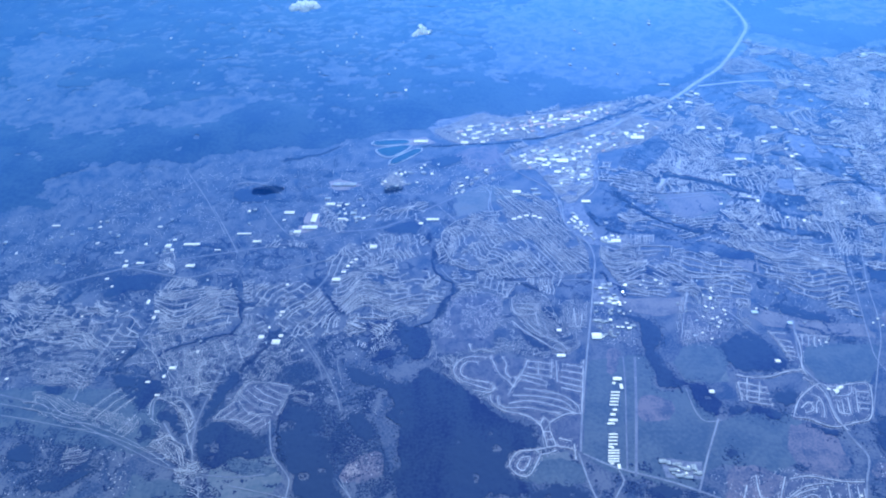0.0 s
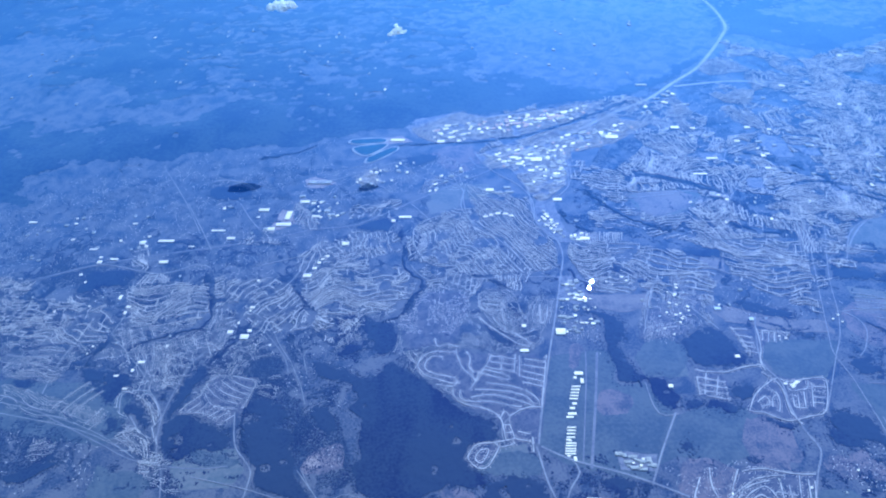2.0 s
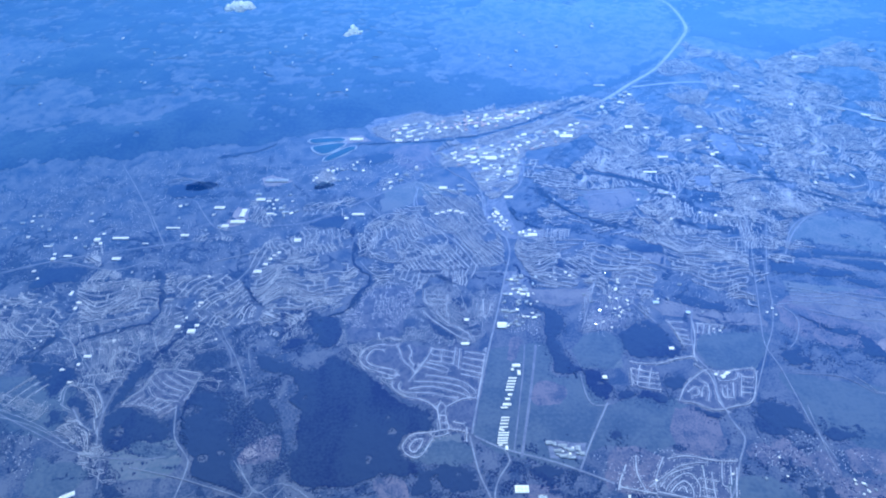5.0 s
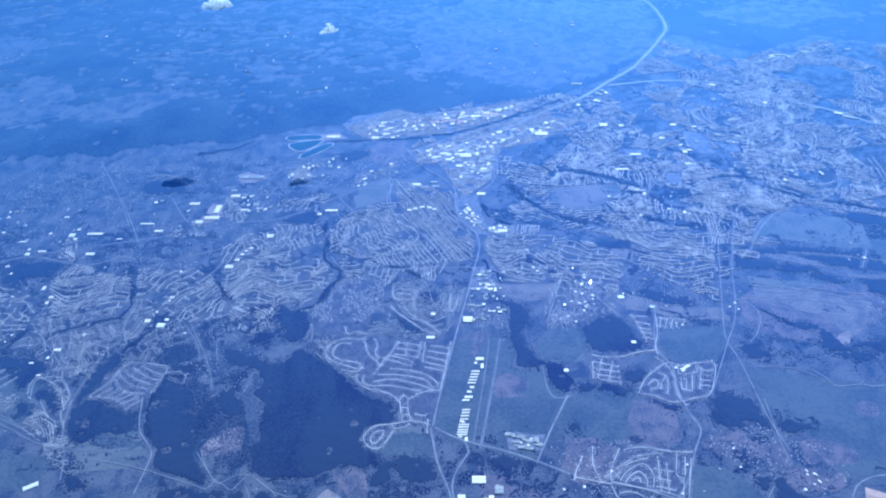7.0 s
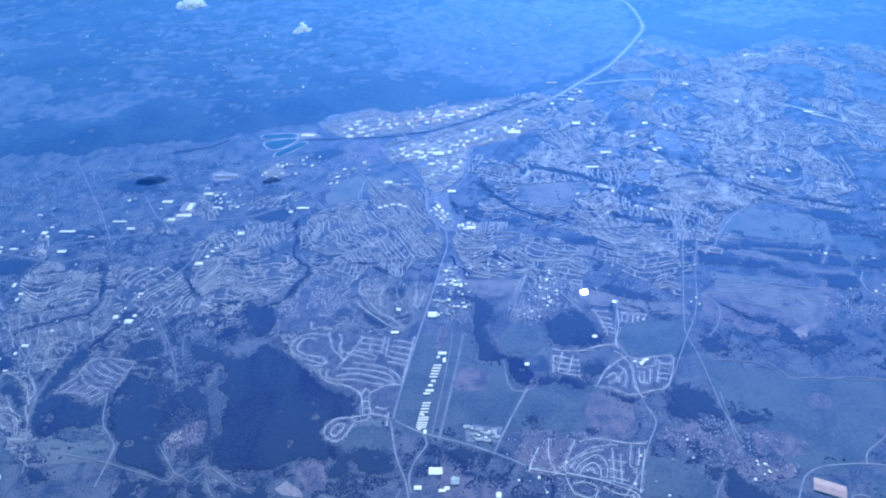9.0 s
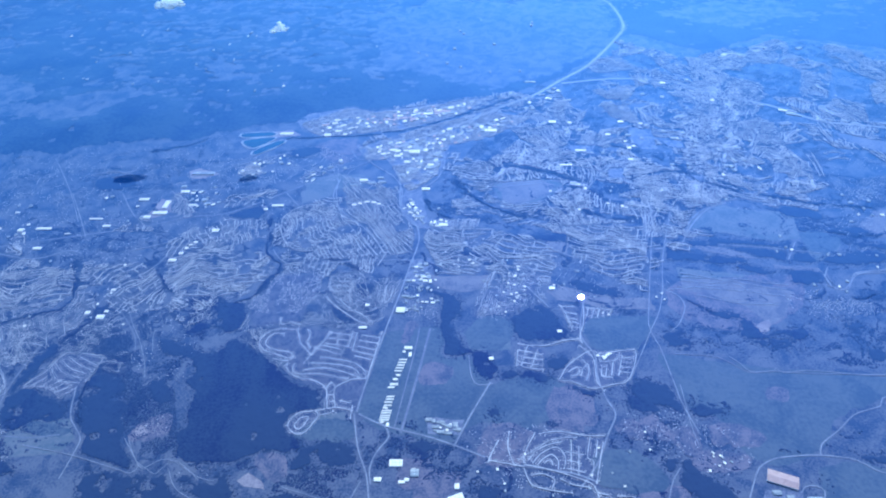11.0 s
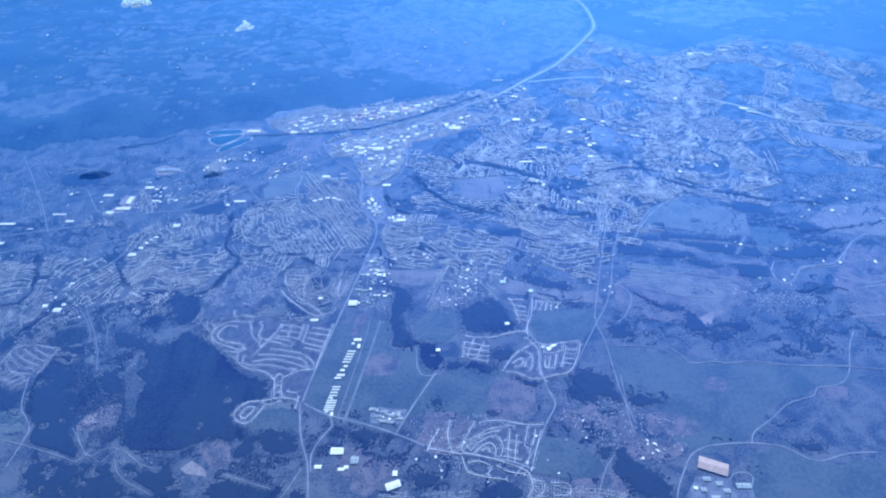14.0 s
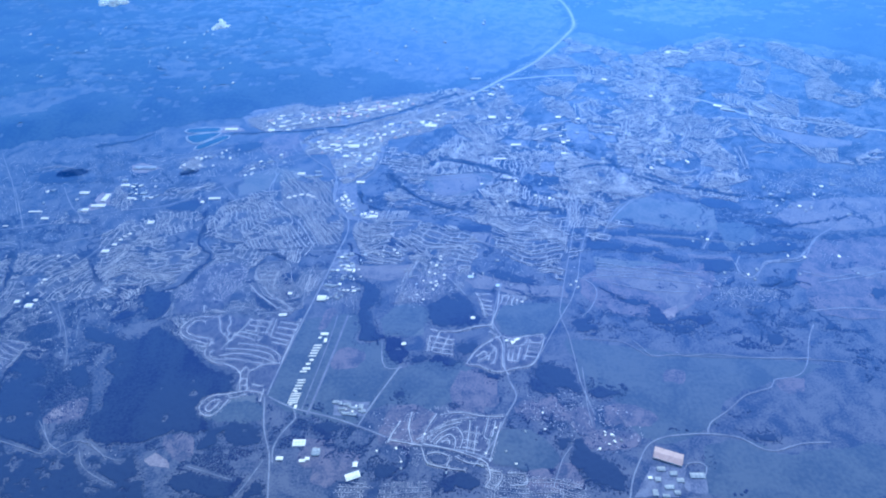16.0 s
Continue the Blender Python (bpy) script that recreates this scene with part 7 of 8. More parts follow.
building(336, 642, 3.6, 3.0, -5, "grey")
building(340, 640, 5.0, 4.1, -5, "grey")
building(323, 630, 5.4, 2.7, -5, "grey")
building(350, 642, 3.4, 2.4, -5, "white")
building(361, 634, 3.6, 2.8, -5, "grey")
building(358, 630, 6.2, 2.7, -5, "grey")
building(344, 630, 3.9, 4.1, -5, "white")
building(320, 651, 3.8, 3.9, -5, "white")
building(332, 635, 4.2, 2.3, -5, "white")
building(1398, 1284, 7.5, 8.6, -8, "grey")
building(1428, 1217, 4.8, 6.9, -8, "grey")
building(1351, 1278, 9.3, 8.3, -8, "grey")
building(1317, 1201, 7.6, 6.2, -8, "grey")
building(1492, 1307, 8.9, 7.1, -8, "white")
building(1401, 1223, 8.0, 7.1, -8, "white")
building(1506, 1185, 9.2, 5.8, -8, "grey")
building(1523, 1315, 8.4, 5.1, -8, "grey")
building(1409, 1206, 4.8, 4.8, -8, "grey")
building(1371, 1252, 4.7, 8.0, -8, "grey")
building(1162, 1490, 10.8, 7.6, 0, "grey")
building(873, 1506, 14.0, 9.6, 0, "grey")
building(882, 1581, 11.4, 7.5, 0, "white")
building(1063, 1598, 11.7, 11.1, 0, "grey")
building(872, 1469, 11.7, 5.7, 0, "grey")
building(859, 1510, 13.7, 8.2, 0, "white")
building(1168, 1554, 13.7, 7.4, 0, "grey")
building(964, 1478, 9.9, 8.2, 0, "grey")
building(865, 1609, 8.1, 6.2, 0, "white")
building(1184, 1609, 10.6, 11.8, 0, "grey")
building(1004, 1458, 7.5, 9.0, 0, "grey")
building(868, 1571, 10.8, 11.6, 0, "white")
building(1106, 1464, 12.7, 8.6, 0, "grey")
building(1189, 1500, 8.6, 5.8, 0, "grey")
building(1216, 1594, 11.6, 10.9, 0, "grey")
building(1257, 1494, 7.1, 10.6, 0, "grey")
building(1039, 1880, 11.9, 11.9, -22, "grey")
building(1150, 1997, 10.0, 14.2, -22, "grey")
building(1107, 1927, 11.4, 9.5, -22, "grey")
building(1187, 1845, 10.5, 12.2, -22, "white")
building(1066, 1978, 16.8, 11.8, -22, "white")
building(982, 1902, 12.5, 7.7, -22, "grey")
building(940, 1906, 9.2, 14.8, -22, "grey")
building(1010, 1994, 11.4, 13.4, -22, "grey")
building(1140, 1914, 14.4, 7.2, -22, "grey")
building(1147, 1893, 12.1, 10.8, -22, "grey")
building(815, 1299, 7.3, 7.8, -3, "grey")
building(756, 1305, 5.7, 5.9, -3, "white")
building(799, 1284, 6.4, 4.4, -3, "white")
building(790, 1290, 6.4, 8.0, -3, "white")
building(818, 1311, 6.9, 4.9, -3, "grey")
building(753, 1307, 4.0, 5.9, -3, "grey")
building(-939, 2368, 6.2, 10.1, 4, "grey")
building(-215, 2406, 4.3, 11.4, 4, "grey")
building(-892, 2120, 7.6, 13.0, 4, "grey")
building(-1115, 2521, 7.6, 14.4, 4, "white")
building(-826, 2500, 7.5, 13.4, 4, "grey")
building(-399, 2499, 7.6, 17.0, 4, "grey")
building(-734, 2534, 4.9, 19.9, 4, "grey")
building(-277, 1984, 5.7, 12.0, 4, "grey")
building(-812, 2324, 7.5, 13.7, 4, "grey")
building(-401, 2223, 5.5, 16.5, 4, "grey")
building(-984, 2136, 4.6, 7.9, 4, "grey")
building(-230, 2161, 5.6, 10.6, 4, "grey")
building(-452, 2368, 7.7, 16.0, 4, "grey")
building(-247, 2124, 4.4, 9.6, 4, "grey")
building(-483, 2151, 6.0, 8.2, 4, "grey")
building(-915, 2262, 5.5, 8.9, 4, "grey")
building(-707, 2055, 4.0, 8.4, 4, "grey")
building(-838, 2557, 6.0, 12.5, 4, "grey")
building(-185, 2004, 6.9, 10.3, 4, "white")
building(-368, 1991, 5.3, 7.5, 4, "grey")
building(-532, 2202, 4.4, 14.2, 4, "grey")
building(-404, 2462, 7.7, 17.9, 4, "grey")
building(-374, 2468, 5.3, 16.1, 4, "grey")
building(-496, 2309, 7.0, 12.6, 4, "grey")
building(-624, 2066, 3.9, 10.2, 4, "grey")
building(-910, 2129, 5.7, 8.9, 4, "grey")
building(286, 2252, 8.0, 9.1, 9, "grey")
building(507, 2108, 5.0, 11.0, 9, "grey")
building(101, 2333, 6.2, 11.3, 9, "grey")
building(695, 2511, 5.5, 14.0, 9, "grey")
building(427, 2426, 9.9, 9.1, 9, "grey")
building(389, 2304, 9.4, 13.6, 9, "grey")
building(689, 2487, 9.0, 18.4, 9, "grey")
building(536, 2335, 9.8, 12.8, 9, "grey")
building(256, 2277, 6.6, 8.9, 9, "grey")
building(408, 2154, 6.4, 10.9, 9, "grey")
building(360, 2188, 9.1, 11.6, 9, "grey")
building(412, 2454, 8.2, 10.5, 9, "grey")
building(610, 2109, 6.2, 10.2, 9, "grey")
building(497, 2554, 4.2, 14.0, 9, "grey")
building(-1448, 2199, 6.5, 16.9, -5, "grey")
building(-1436, 2042, 7.5, 9.5, -5, "grey")
building(-1415, 2330, 7.0, 11.5, -5, "grey")
building(-1497, 2390, 5.6, 12.3, -5, "grey")
building(-1372, 2361, 7.7, 17.9, -5, "grey")
building(-1187, 1978, 7.2, 10.3, -5, "grey")
building(790, 1551, 7.7, 9.4, -1, "grey")
building(410, 1378, 4.7, 6.9, -1, "grey")
building(937, 1361, 7.1, 4.6, -1, "grey")
building(543, 1535, 5.4, 7.5, -1, "grey")
building(774, 1359, 4.4, 7.4, -1, "grey")
building(875, 1271, 6.8, 8.0, -1, "grey")
building(782, 1377, 4.4, 5.2, -1, "grey")
building(567, 1425, 4.9, 6.8, -1, "grey")
building(330, 1303, 7.1, 6.8, -1, "grey")
building(425, 1439, 7.9, 6.8, -1, "grey")
building(796, 1341, 3.5, 5.0, -1, "grey")
building(1007, 1478, 7.3, 9.4, -1, "grey")
building(583, 1609, 5.7, 6.5, -1, "grey")
building(475, 1492, 8.1, 6.7, -1, "grey")
building(906, 1357, 4.8, 8.2, -1, "white")
building(696, 1394, 7.8, 5.7, -1, "white")
building(620, 1367, 6.8, 5.1, -1, "white")
building(475, 1482, 3.6, 6.4, -1, "grey")
building(530, 1423, 6.7, 7.6, -1, "grey")
building(743, 1578, 7.4, 5.8, -1, "grey")
building(1050, 1571, 7.3, 7.9, -1, "grey")
building(1044, 1628, 8.6, 7.3, -1, "grey")
building(643, 1479, 4.0, 6.1, -1, "grey")
building(835, 1422, 4.5, 9.2, -1, "grey")
building(807, 1541, 5.5, 5.3, -1, "grey")
building(870, 1537, 7.9, 7.0, -1, "grey")
building(757, 1293, 7.2, 4.9, -1, "grey")
building(681, 1282, 5.2, 8.1, -1, "white")
building(491, 1304, 6.5, 4.9, -1, "grey")
building(711, 1374, 7.3, 8.7, -1, "white")
building(1129, 1153, 3.8, 6.9, -3, "grey")
building(1055, 1308, 6.7, 7.2, -3, "grey")
building(1126, 1111, 4.8, 4.2, -3, "grey")
building(1135, 1101, 6.3, 5.8, -3, "white")
building(1331, 1027, 4.9, 6.8, -3, "white")
building(1136, 982, 4.3, 6.3, -3, "grey")
building(1164, 1307, 5.8, 5.2, -3, "grey")
building(1297, 970, 3.2, 6.4, -3, "grey")
building(1185, 973, 4.4, 6.2, -3, "white")
building(1346, 1313, 5.8, 7.3, -3, "grey")
building(1210, 990, 4.5, 6.7, -3, "grey")
building(1378, 1224, 6.0, 4.4, -3, "grey")
building(1347, 1228, 3.6, 5.5, -3, "white")
building(1194, 958, 3.5, 5.1, -3, "grey")
building(1408, 1026, 5.7, 7.6, -3, "white")
building(1422, 967, 4.8, 4.6, -3, "grey")
building(1313, 1073, 4.8, 4.8, -3, "grey")
building(1233, 1079, 6.4, 6.6, -3, "grey")
building(1208, 1080, 3.6, 6.9, -3, "grey")
building(1459, 1272, 5.3, 8.9, -3, "white")
building(1100, 1096, 3.5, 5.9, -3, "grey")
building(1296, 1033, 2.8, 5.5, -3, "white")
building(-539, 1401, 8.8, 7.3, 13, "grey")
building(-968, 1211, 7.0, 4.5, 13, "grey")
building(-1024, 1304, 8.7, 5.7, 13, "grey")
building(-775, 1270, 6.2, 6.8, 13, "white")
building(-1084, 1248, 4.4, 6.0, 13, "white")
building(-972, 1220, 5.9, 4.5, 13, "grey")
building(-457, 1288, 5.3, 6.0, 13, "grey")
building(-883, 1322, 4.0, 7.8, 13, "grey")
building(-742, 1368, 5.0, 7.6, 13, "grey")
building(-918, 1345, 7.0, 6.1, 13, "white")
building(-709, 1284, 8.0, 6.2, 13, "white")
building(-455, 1352, 7.3, 4.3, 13, "white")
building(-721, 1243, 7.3, 4.9, 13, "grey")
building(-540, 1342, 4.0, 6.9, 13, "grey")
building(-898, 1280, 7.7, 5.2, 13, "white")
building(-374, 1324, 4.5, 7.7, 13, "grey")
building(-1133, 1293, 7.8, 8.8, 13, "grey")
building(-737, 1236, 5.8, 4.9, 13, "grey")
building(-552, 1394, 6.2, 8.0, 13, "white")
building(-978, 1319, 8.1, 5.4, 13, "grey")
building(-1001, 1309, 5.2, 4.8, 13, "grey")
building(-948, 1204, 7.9, 4.2, 13, "grey")
building(-857, 1307, 7.0, 8.1, 13, "grey")
building(-823, 1246, 7.3, 6.5, 13, "grey")
building(-776, 1371, 4.9, 7.2, 13, "grey")
building(-387, 1313, 7.4, 7.9, 13, "grey")
building(-703, 1245, 7.3, 7.7, 13, "white")
building(-909, 1369, 8.2, 6.7, 13, "grey")
building(-428, 1303, 8.2, 8.0, 13, "grey")
building(-925, 1367, 5.2, 5.3, 13, "white")
building(-401, 1112, 4.9, 5.1, 10, "white")
building(-738, 1069, 2.6, 3.3, 10, "grey")
building(-686, 966, 4.6, 5.2, 10, "grey")
building(-412, 939, 2.4, 4.8, 10, "grey")
building(-548, 947, 4.1, 5.2, 10, "grey")
building(-563, 1096, 4.6, 5.4, 10, "grey")
building(-799, 1120, 5.0, 5.5, 10, "white")
building(-699, 922, 2.5, 3.9, 10, "white")
building(-703, 903, 2.6, 3.0, 10, "white")
building(-586, 1134, 4.1, 6.4, 10, "grey")
building(-397, 1016, 2.5, 5.0, 10, "white")
building(-654, 930, 3.6, 4.2, 10, "grey")
building(-298, 979, 2.7, 5.7, 10, "grey")
building(-334, 916, 3.3, 3.4, 10, "white")
building(-545, 919, 4.6, 4.6, 10, "white")
building(-713, 916, 3.0, 4.5, 10, "grey")
building(-757, 1041, 3.9, 3.3, 10, "white")
building(-899, 1074, 3.9, 6.8, 10, "grey")
building(-414, 981, 4.1, 5.2, 10, "white")
building(-828, 1027, 4.4, 4.4, 10, "white")
building(653, 577, 2.7, 3.5, 1, "grey")
building(513, 499, 2.7, 3.7, 1, "grey")
building(602, 586, 3.6, 3.0, 1, "white")
building(557, 601, 2.3, 4.1, 1, "grey")
building(616, 537, 3.5, 2.1, 1, "grey")
building(574, 510, 3.6, 3.1, 1, "grey")
building(581, 534, 3.1, 3.0, 1, "white")
building(482, 517, 3.5, 2.0, 1, "grey")
building(688, 580, 2.4, 2.1, 1, "white")
building(427, 549, 3.6, 4.0, 1, "white")
building(688, 616, 2.3, 3.1, 1, "white")
building(394, 545, 2.9, 3.0, 1, "white")
building(776, 537, 3.4, 4.0, 1, "white")
building(591, 523, 2.9, 2.3, 1, "grey")
building(794, 546, 2.1, 2.5, 1, "white")
building(437, 509, 2.4, 3.4, 1, "grey")
building(425, 567, 2.9, 2.4, 1, "grey")
building(631, 512, 3.6, 2.3, 1, "white")
building(476, 577, 2.2, 3.2, 1, "white")
building(437, 522, 3.3, 2.8, 1, "white")
building(196, 1751, 9.0, 6.8, 16, "tan")
building(385, 1807, 8.4, 9.8, 16, "white")
building(139, 1731, 7.2, 9.2, 16, "grey")
building(286, 1770, 9.7, 7.6, 16, "tan")
building(65, 1707, 4.4, 5.9, 16, "white")
building(273, 1798, 5.3, 11.2, 16, "grey")
building(268, 1799, 9.0, 11.3, 16, "grey")
building(334, 1799, 5.7, 10.8, 16, "white")
building(374, 1817, 8.2, 11.2, 16, "grey")
building(183, 1747, 4.3, 11.5, 16, "white")
building(316, 1839, 6.0, 7.5, 16, "grey")
building(0, 1740, 6.5, 10.2, 16, "white")
building(212, 1807, 4.5, 8.8, 16, "grey")
building(319, 1842, 5.6, 10.9, 16, "white")
building(194, 1804, 10.0, 11.0, 16, "tan")
building(200, 1812, 9.2, 6.9, 16, "grey")
building(351, 1809, 8.9, 9.7, 16, "grey")
building(263, 1797, 8.7, 9.3, 16, "grey")
building(391, 1834, 7.4, 11.5, 16, "grey")
building(332, 1813, 8.1, 8.7, 16, "grey")
building(88, 1750, 4.9, 6.7, 16, "grey")
building(-20, 1722, 5.4, 8.7, 16, "white")
building(402, 1868, 5.6, 6.6, 16, "grey")
building(193, 1752, 4.4, 7.9, 16, "tan")
building(225, 1764, 6.6, 6.8, 16, "grey")
building(374, 1857, 5.3, 10.5, 16, "grey")
building(164, 1783, 7.3, 11.8, 16, "tan")
building(223, 1818, 7.9, 12.1, 16, "grey")
building(427, 1843, 9.3, 9.7, 16, "tan")
building(320, 1835, 9.2, 10.4, 16, "tan")
building(123, 1771, 6.0, 10.0, 16, "grey")
building(135, 1765, 8.9, 11.8, 16, "white")
building(243, 1792, 7.5, 9.0, 16, "tan")
building(347, 1848, 9.8, 11.2, 16, "grey")
building(87, 1779, 9.0, 9.8, 16, "white")
building(180, 1753, 7.6, 9.2, 16, "grey")
building(311, 1821, 4.3, 11.2, 16, "grey")
building(-9, 1746, 5.9, 6.8, 16, "white")
building(181, 1797, 4.8, 10.9, 16, "grey")
building(318, 1826, 5.2, 9.0, 16, "tan")
building(80, 1740, 7.6, 7.5, 16, "white")
building(49, 1755, 6.8, 10.0, 16, "grey")
building(172, 1763, 8.4, 7.6, 16, "white")
building(104, 1757, 4.7, 10.3, 16, "grey")
building(227, 1819, 4.9, 10.4, 16, "grey")
building(245, 1772, 7.5, 11.7, 16, "tan")
building(112, 1766, 7.6, 5.8, 16, "tan")
building(232, 1820, 7.4, 9.7, 16, "tan")
building(215, 1812, 4.4, 12.0, 16, "grey")
building(216, 1818, 6.3, 7.1, 16, "grey")
building(407, 1854, 9.4, 10.6, 16, "grey")
building(15, 1720, 4.3, 7.3, 16, "grey")
building(337, 1821, 6.1, 8.0, 16, "tan")
building(62, 1727, 8.4, 8.3, 16, "grey")
building(291, 1796, 5.2, 9.2, 16, "white")
building(400, 1862, 8.8, 12.6, 16, "grey")
building(348, 1813, 4.8, 9.0, 16, "tan")
building(199, 1789, 5.2, 9.8, 16, "tan")
building(393, 1834, 4.5, 8.4, 16, "grey")
building(12, 1726, 8.9, 6.7, 16, "grey")
building(405, 1646, 6.3, 6.2, 20, "tan")
building(397, 1702, 5.8, 10.3, 20, "grey")
building(551, 1748, 5.7, 11.5, 20, "tan")
building(218, 1595, 5.2, 8.4, 20, "white")
building(503, 1706, 5.9, 9.7, 20, "grey")
building(314, 1616, 4.0, 8.8, 20, "grey")
building(213, 1618, 6.8, 5.8, 20, "tan")
building(387, 1638, 7.5, 8.0, 20, "grey")
building(171, 1557, 5.8, 7.9, 20, "tan")
building(227, 1643, 6.7, 7.6, 20, "tan")
building(137, 1598, 8.5, 5.7, 20, "grey")
building(262, 1624, 7.2, 9.9, 20, "grey")
building(249, 1633, 5.7, 7.3, 20, "grey")
building(295, 1617, 5.7, 10.1, 20, "white")
building(244, 1595, 5.0, 5.5, 20, "grey")
building(519, 1720, 5.6, 7.5, 20, "grey")
building(266, 1654, 8.2, 5.9, 20, "white")
building(294, 1615, 9.0, 6.5, 20, "grey")
building(521, 1727, 7.3, 6.1, 20, "grey")
building(206, 1618, 5.0, 9.3, 20, "tan")
building(423, 1719, 7.7, 7.7, 20, "tan")
building(296, 1634, 8.2, 7.5, 20, "grey")
building(322, 1651, 4.3, 7.9, 20, "tan")
building(413, 1656, 7.8, 8.4, 20, "white")
building(189, 1603, 4.1, 9.7, 20, "tan")
building(339, 1624, 6.7, 8.1, 20, "grey")
building(258, 1630, 8.4, 8.5, 20, "grey")
building(450, 1665, 4.6, 7.9, 20, "tan")
building(483, 1735, 5.8, 8.6, 20, "grey")
building(335, 1629, 8.6, 10.5, 20, "white")
building(268, 1610, 8.1, 7.9, 20, "grey")
building(336, 1634, 8.3, 9.9, 20, "tan")
building(208, 1619, 9.0, 5.2, 20, "grey")
building(286, 1595, 5.0, 7.0, 20, "grey")
building(136, 1607, 8.4, 5.9, 20, "grey")
building(397, 1645, 8.4, 6.4, 20, "grey")
building(487, 1697, 8.5, 7.2, 20, "grey")
building(338, 1613, 7.1, 10.5, 20, "tan")
building(448, 1683, 7.2, 7.2, 20, "grey")
building(208, 1596, 5.1, 5.5, 20, "grey")
building(379, 1630, 9.2, 7.3, 20, "tan")
building(484, 1706, 4.9, 9.1, 20, "tan")
building(267, 1588, 5.7, 6.1, 20, "white")
building(307, 1634, 6.1, 5.9, 20, "grey")
building(234, 1625, 8.8, 8.7, 20, "grey")
building(317, 1672, 6.8, 8.3, 20, "tan")
building(196, 1575, 7.1, 6.7, 20, "grey")
building(411, 1655, 8.9, 10.2, 20, "grey")
building(237, 1588, 6.1, 9.1, 20, "grey")
building(229, 1601, 4.4, 5.9, 20, "grey")
building(163, 1623, 6.5, 8.5, 20, "white")
building(179, 1557, 8.3, 6.6, 20, "grey")
building(356, 1688, 9.1, 9.7, 20, "grey")
building(520, 1748, 8.4, 6.2, 20, "grey")
building(456, 1694, 5.5, 6.0, 20, "grey")
building(388, 1676, 4.5, 10.9, 20, "tan")
building(498, 1724, 8.1, 6.4, 20, "tan")
building(547, 1754, 9.2, 9.6, 20, "grey")
building(253, 1618, 7.6, 6.1, 20, "grey")
building(282, 1600, 5.3, 9.8, 20, "grey")
building(259, 1547, 7.8, 6.9, -6, "white")
building(282, 1532, 5.2, 8.6, -6, "white")
building(316, 1570, 3.8, 9.6, -6, "grey")
building(261, 1622, 6.8, 7.2, -6, "grey")
building(299, 1480, 4.5, 8.5, -6, "grey")
building(249, 1466, 6.3, 6.7, -6, "grey")
building(293, 1465, 5.1, 7.0, -6, "grey")
building(287, 1526, 8.3, 8.3, -6, "grey")
building(238, 1453, 5.1, 5.6, -6, "grey")
building(328, 1529, 8.6, 5.7, -6, "grey")
building(257, 1584, 5.5, 5.9, -6, "grey")
building(292, 1492, 4.0, 8.5, -6, "white")
building(304, 1565, 7.4, 7.1, -6, "grey")
building(274, 1580, 5.8, 8.9, -6, "grey")
building(325, 1524, 4.2, 8.8, -6, "grey")
building(334, 1579, 6.6, 9.9, -6, "grey")
building(279, 1512, 3.7, 5.5, -6, "grey")
building(261, 1478, 8.6, 8.1, -6, "grey")
building(290, 1497, 5.2, 5.2, -6, "grey")
building(324, 1540, 8.8, 5.2, -6, "white")
building(246, 1495, 5.3, 5.9, -6, "grey")
building(299, 1504, 8.6, 8.6, -6, "grey")
building(233, 1583, 7.6, 5.7, -6, "grey")
building(302, 1629, 4.9, 7.4, -6, "white")
building(321, 1477, 5.7, 7.2, -6, "grey")
building(335, 1614, 7.2, 7.4, -6, "grey")
building(280, 1604, 4.4, 9.7, -6, "grey")
building(313, 1531, 5.2, 6.2, -6, "grey")
building(273, 1488, 5.7, 9.1, -6, "grey")
building(304, 1506, 4.1, 6.3, -6, "white")
building(300, 1546, 3.9, 6.9, -6, "grey")
building(338, 1597, 5.9, 8.7, -6, "grey")
building(224, 1574, 7.8, 8.7, -6, "white")
building(226, 1555, 3.8, 7.5, -6, "white")
building(313, 1580, 5.5, 6.9, -6, "grey")
building(278, 1542, 7.9, 8.4, -6, "grey")
building(312, 1511, 4.3, 5.7, -6, "grey")
building(234, 1561, 4.5, 6.5, -6, "grey")
building(305, 1527, 4.3, 7.7, -6, "grey")
building(329, 1515, 6.7, 7.1, -6, "grey")
building(-113, 1552, 6.3, 6.2, 26, "grey")
building(-91, 1540, 7.5, 7.6, 26, "white")
building(-174, 1543, 8.0, 9.5, 26, "white")
building(-223, 1514, 4.9, 4.9, 26, "grey")
building(-164, 1552, 4.9, 8.6, 26, "white")
building(-174, 1535, 8.7, 6.3, 26, "grey")
building(-184, 1488, 7.7, 5.7, 26, "white")
building(-222, 1498, 4.2, 6.2, 26, "white")
building(-169, 1506, 4.4, 7.2, 26, "white")
building(-215, 1510, 6.2, 9.4, 26, "white")
building(-151, 1497, 8.9, 4.8, 26, "grey")
building(-151, 1551, 8.0, 7.5, 26, "grey")
building(-130, 1502, 5.6, 5.3, 26, "white")
building(-189, 1547, 6.5, 8.4, 26, "white")
building(-173, 1479, 5.6, 5.9, 26, "grey")
building(-112, 1585, 4.8, 8.1, 26, "white")
building(-117, 1550, 7.8, 9.6, 26, "grey")
building(-190, 1543, 6.5, 7.2, 26, "grey")
building(-223, 1515, 4.8, 6.6, 26, "grey")
building(-112, 1545, 6.7, 8.0, 26, "grey")
building(-180, 1565, 9.2, 6.9, 26, "grey")
building(-209, 1475, 5.6, 6.7, 26, "grey")
building(-121, 1571, 4.6, 9.2, 26, "white")
building(-75, 1586, 4.0, 4.9, 26, "white")
building(-244, 1360, 9.6, 6.4, 27, "grey")
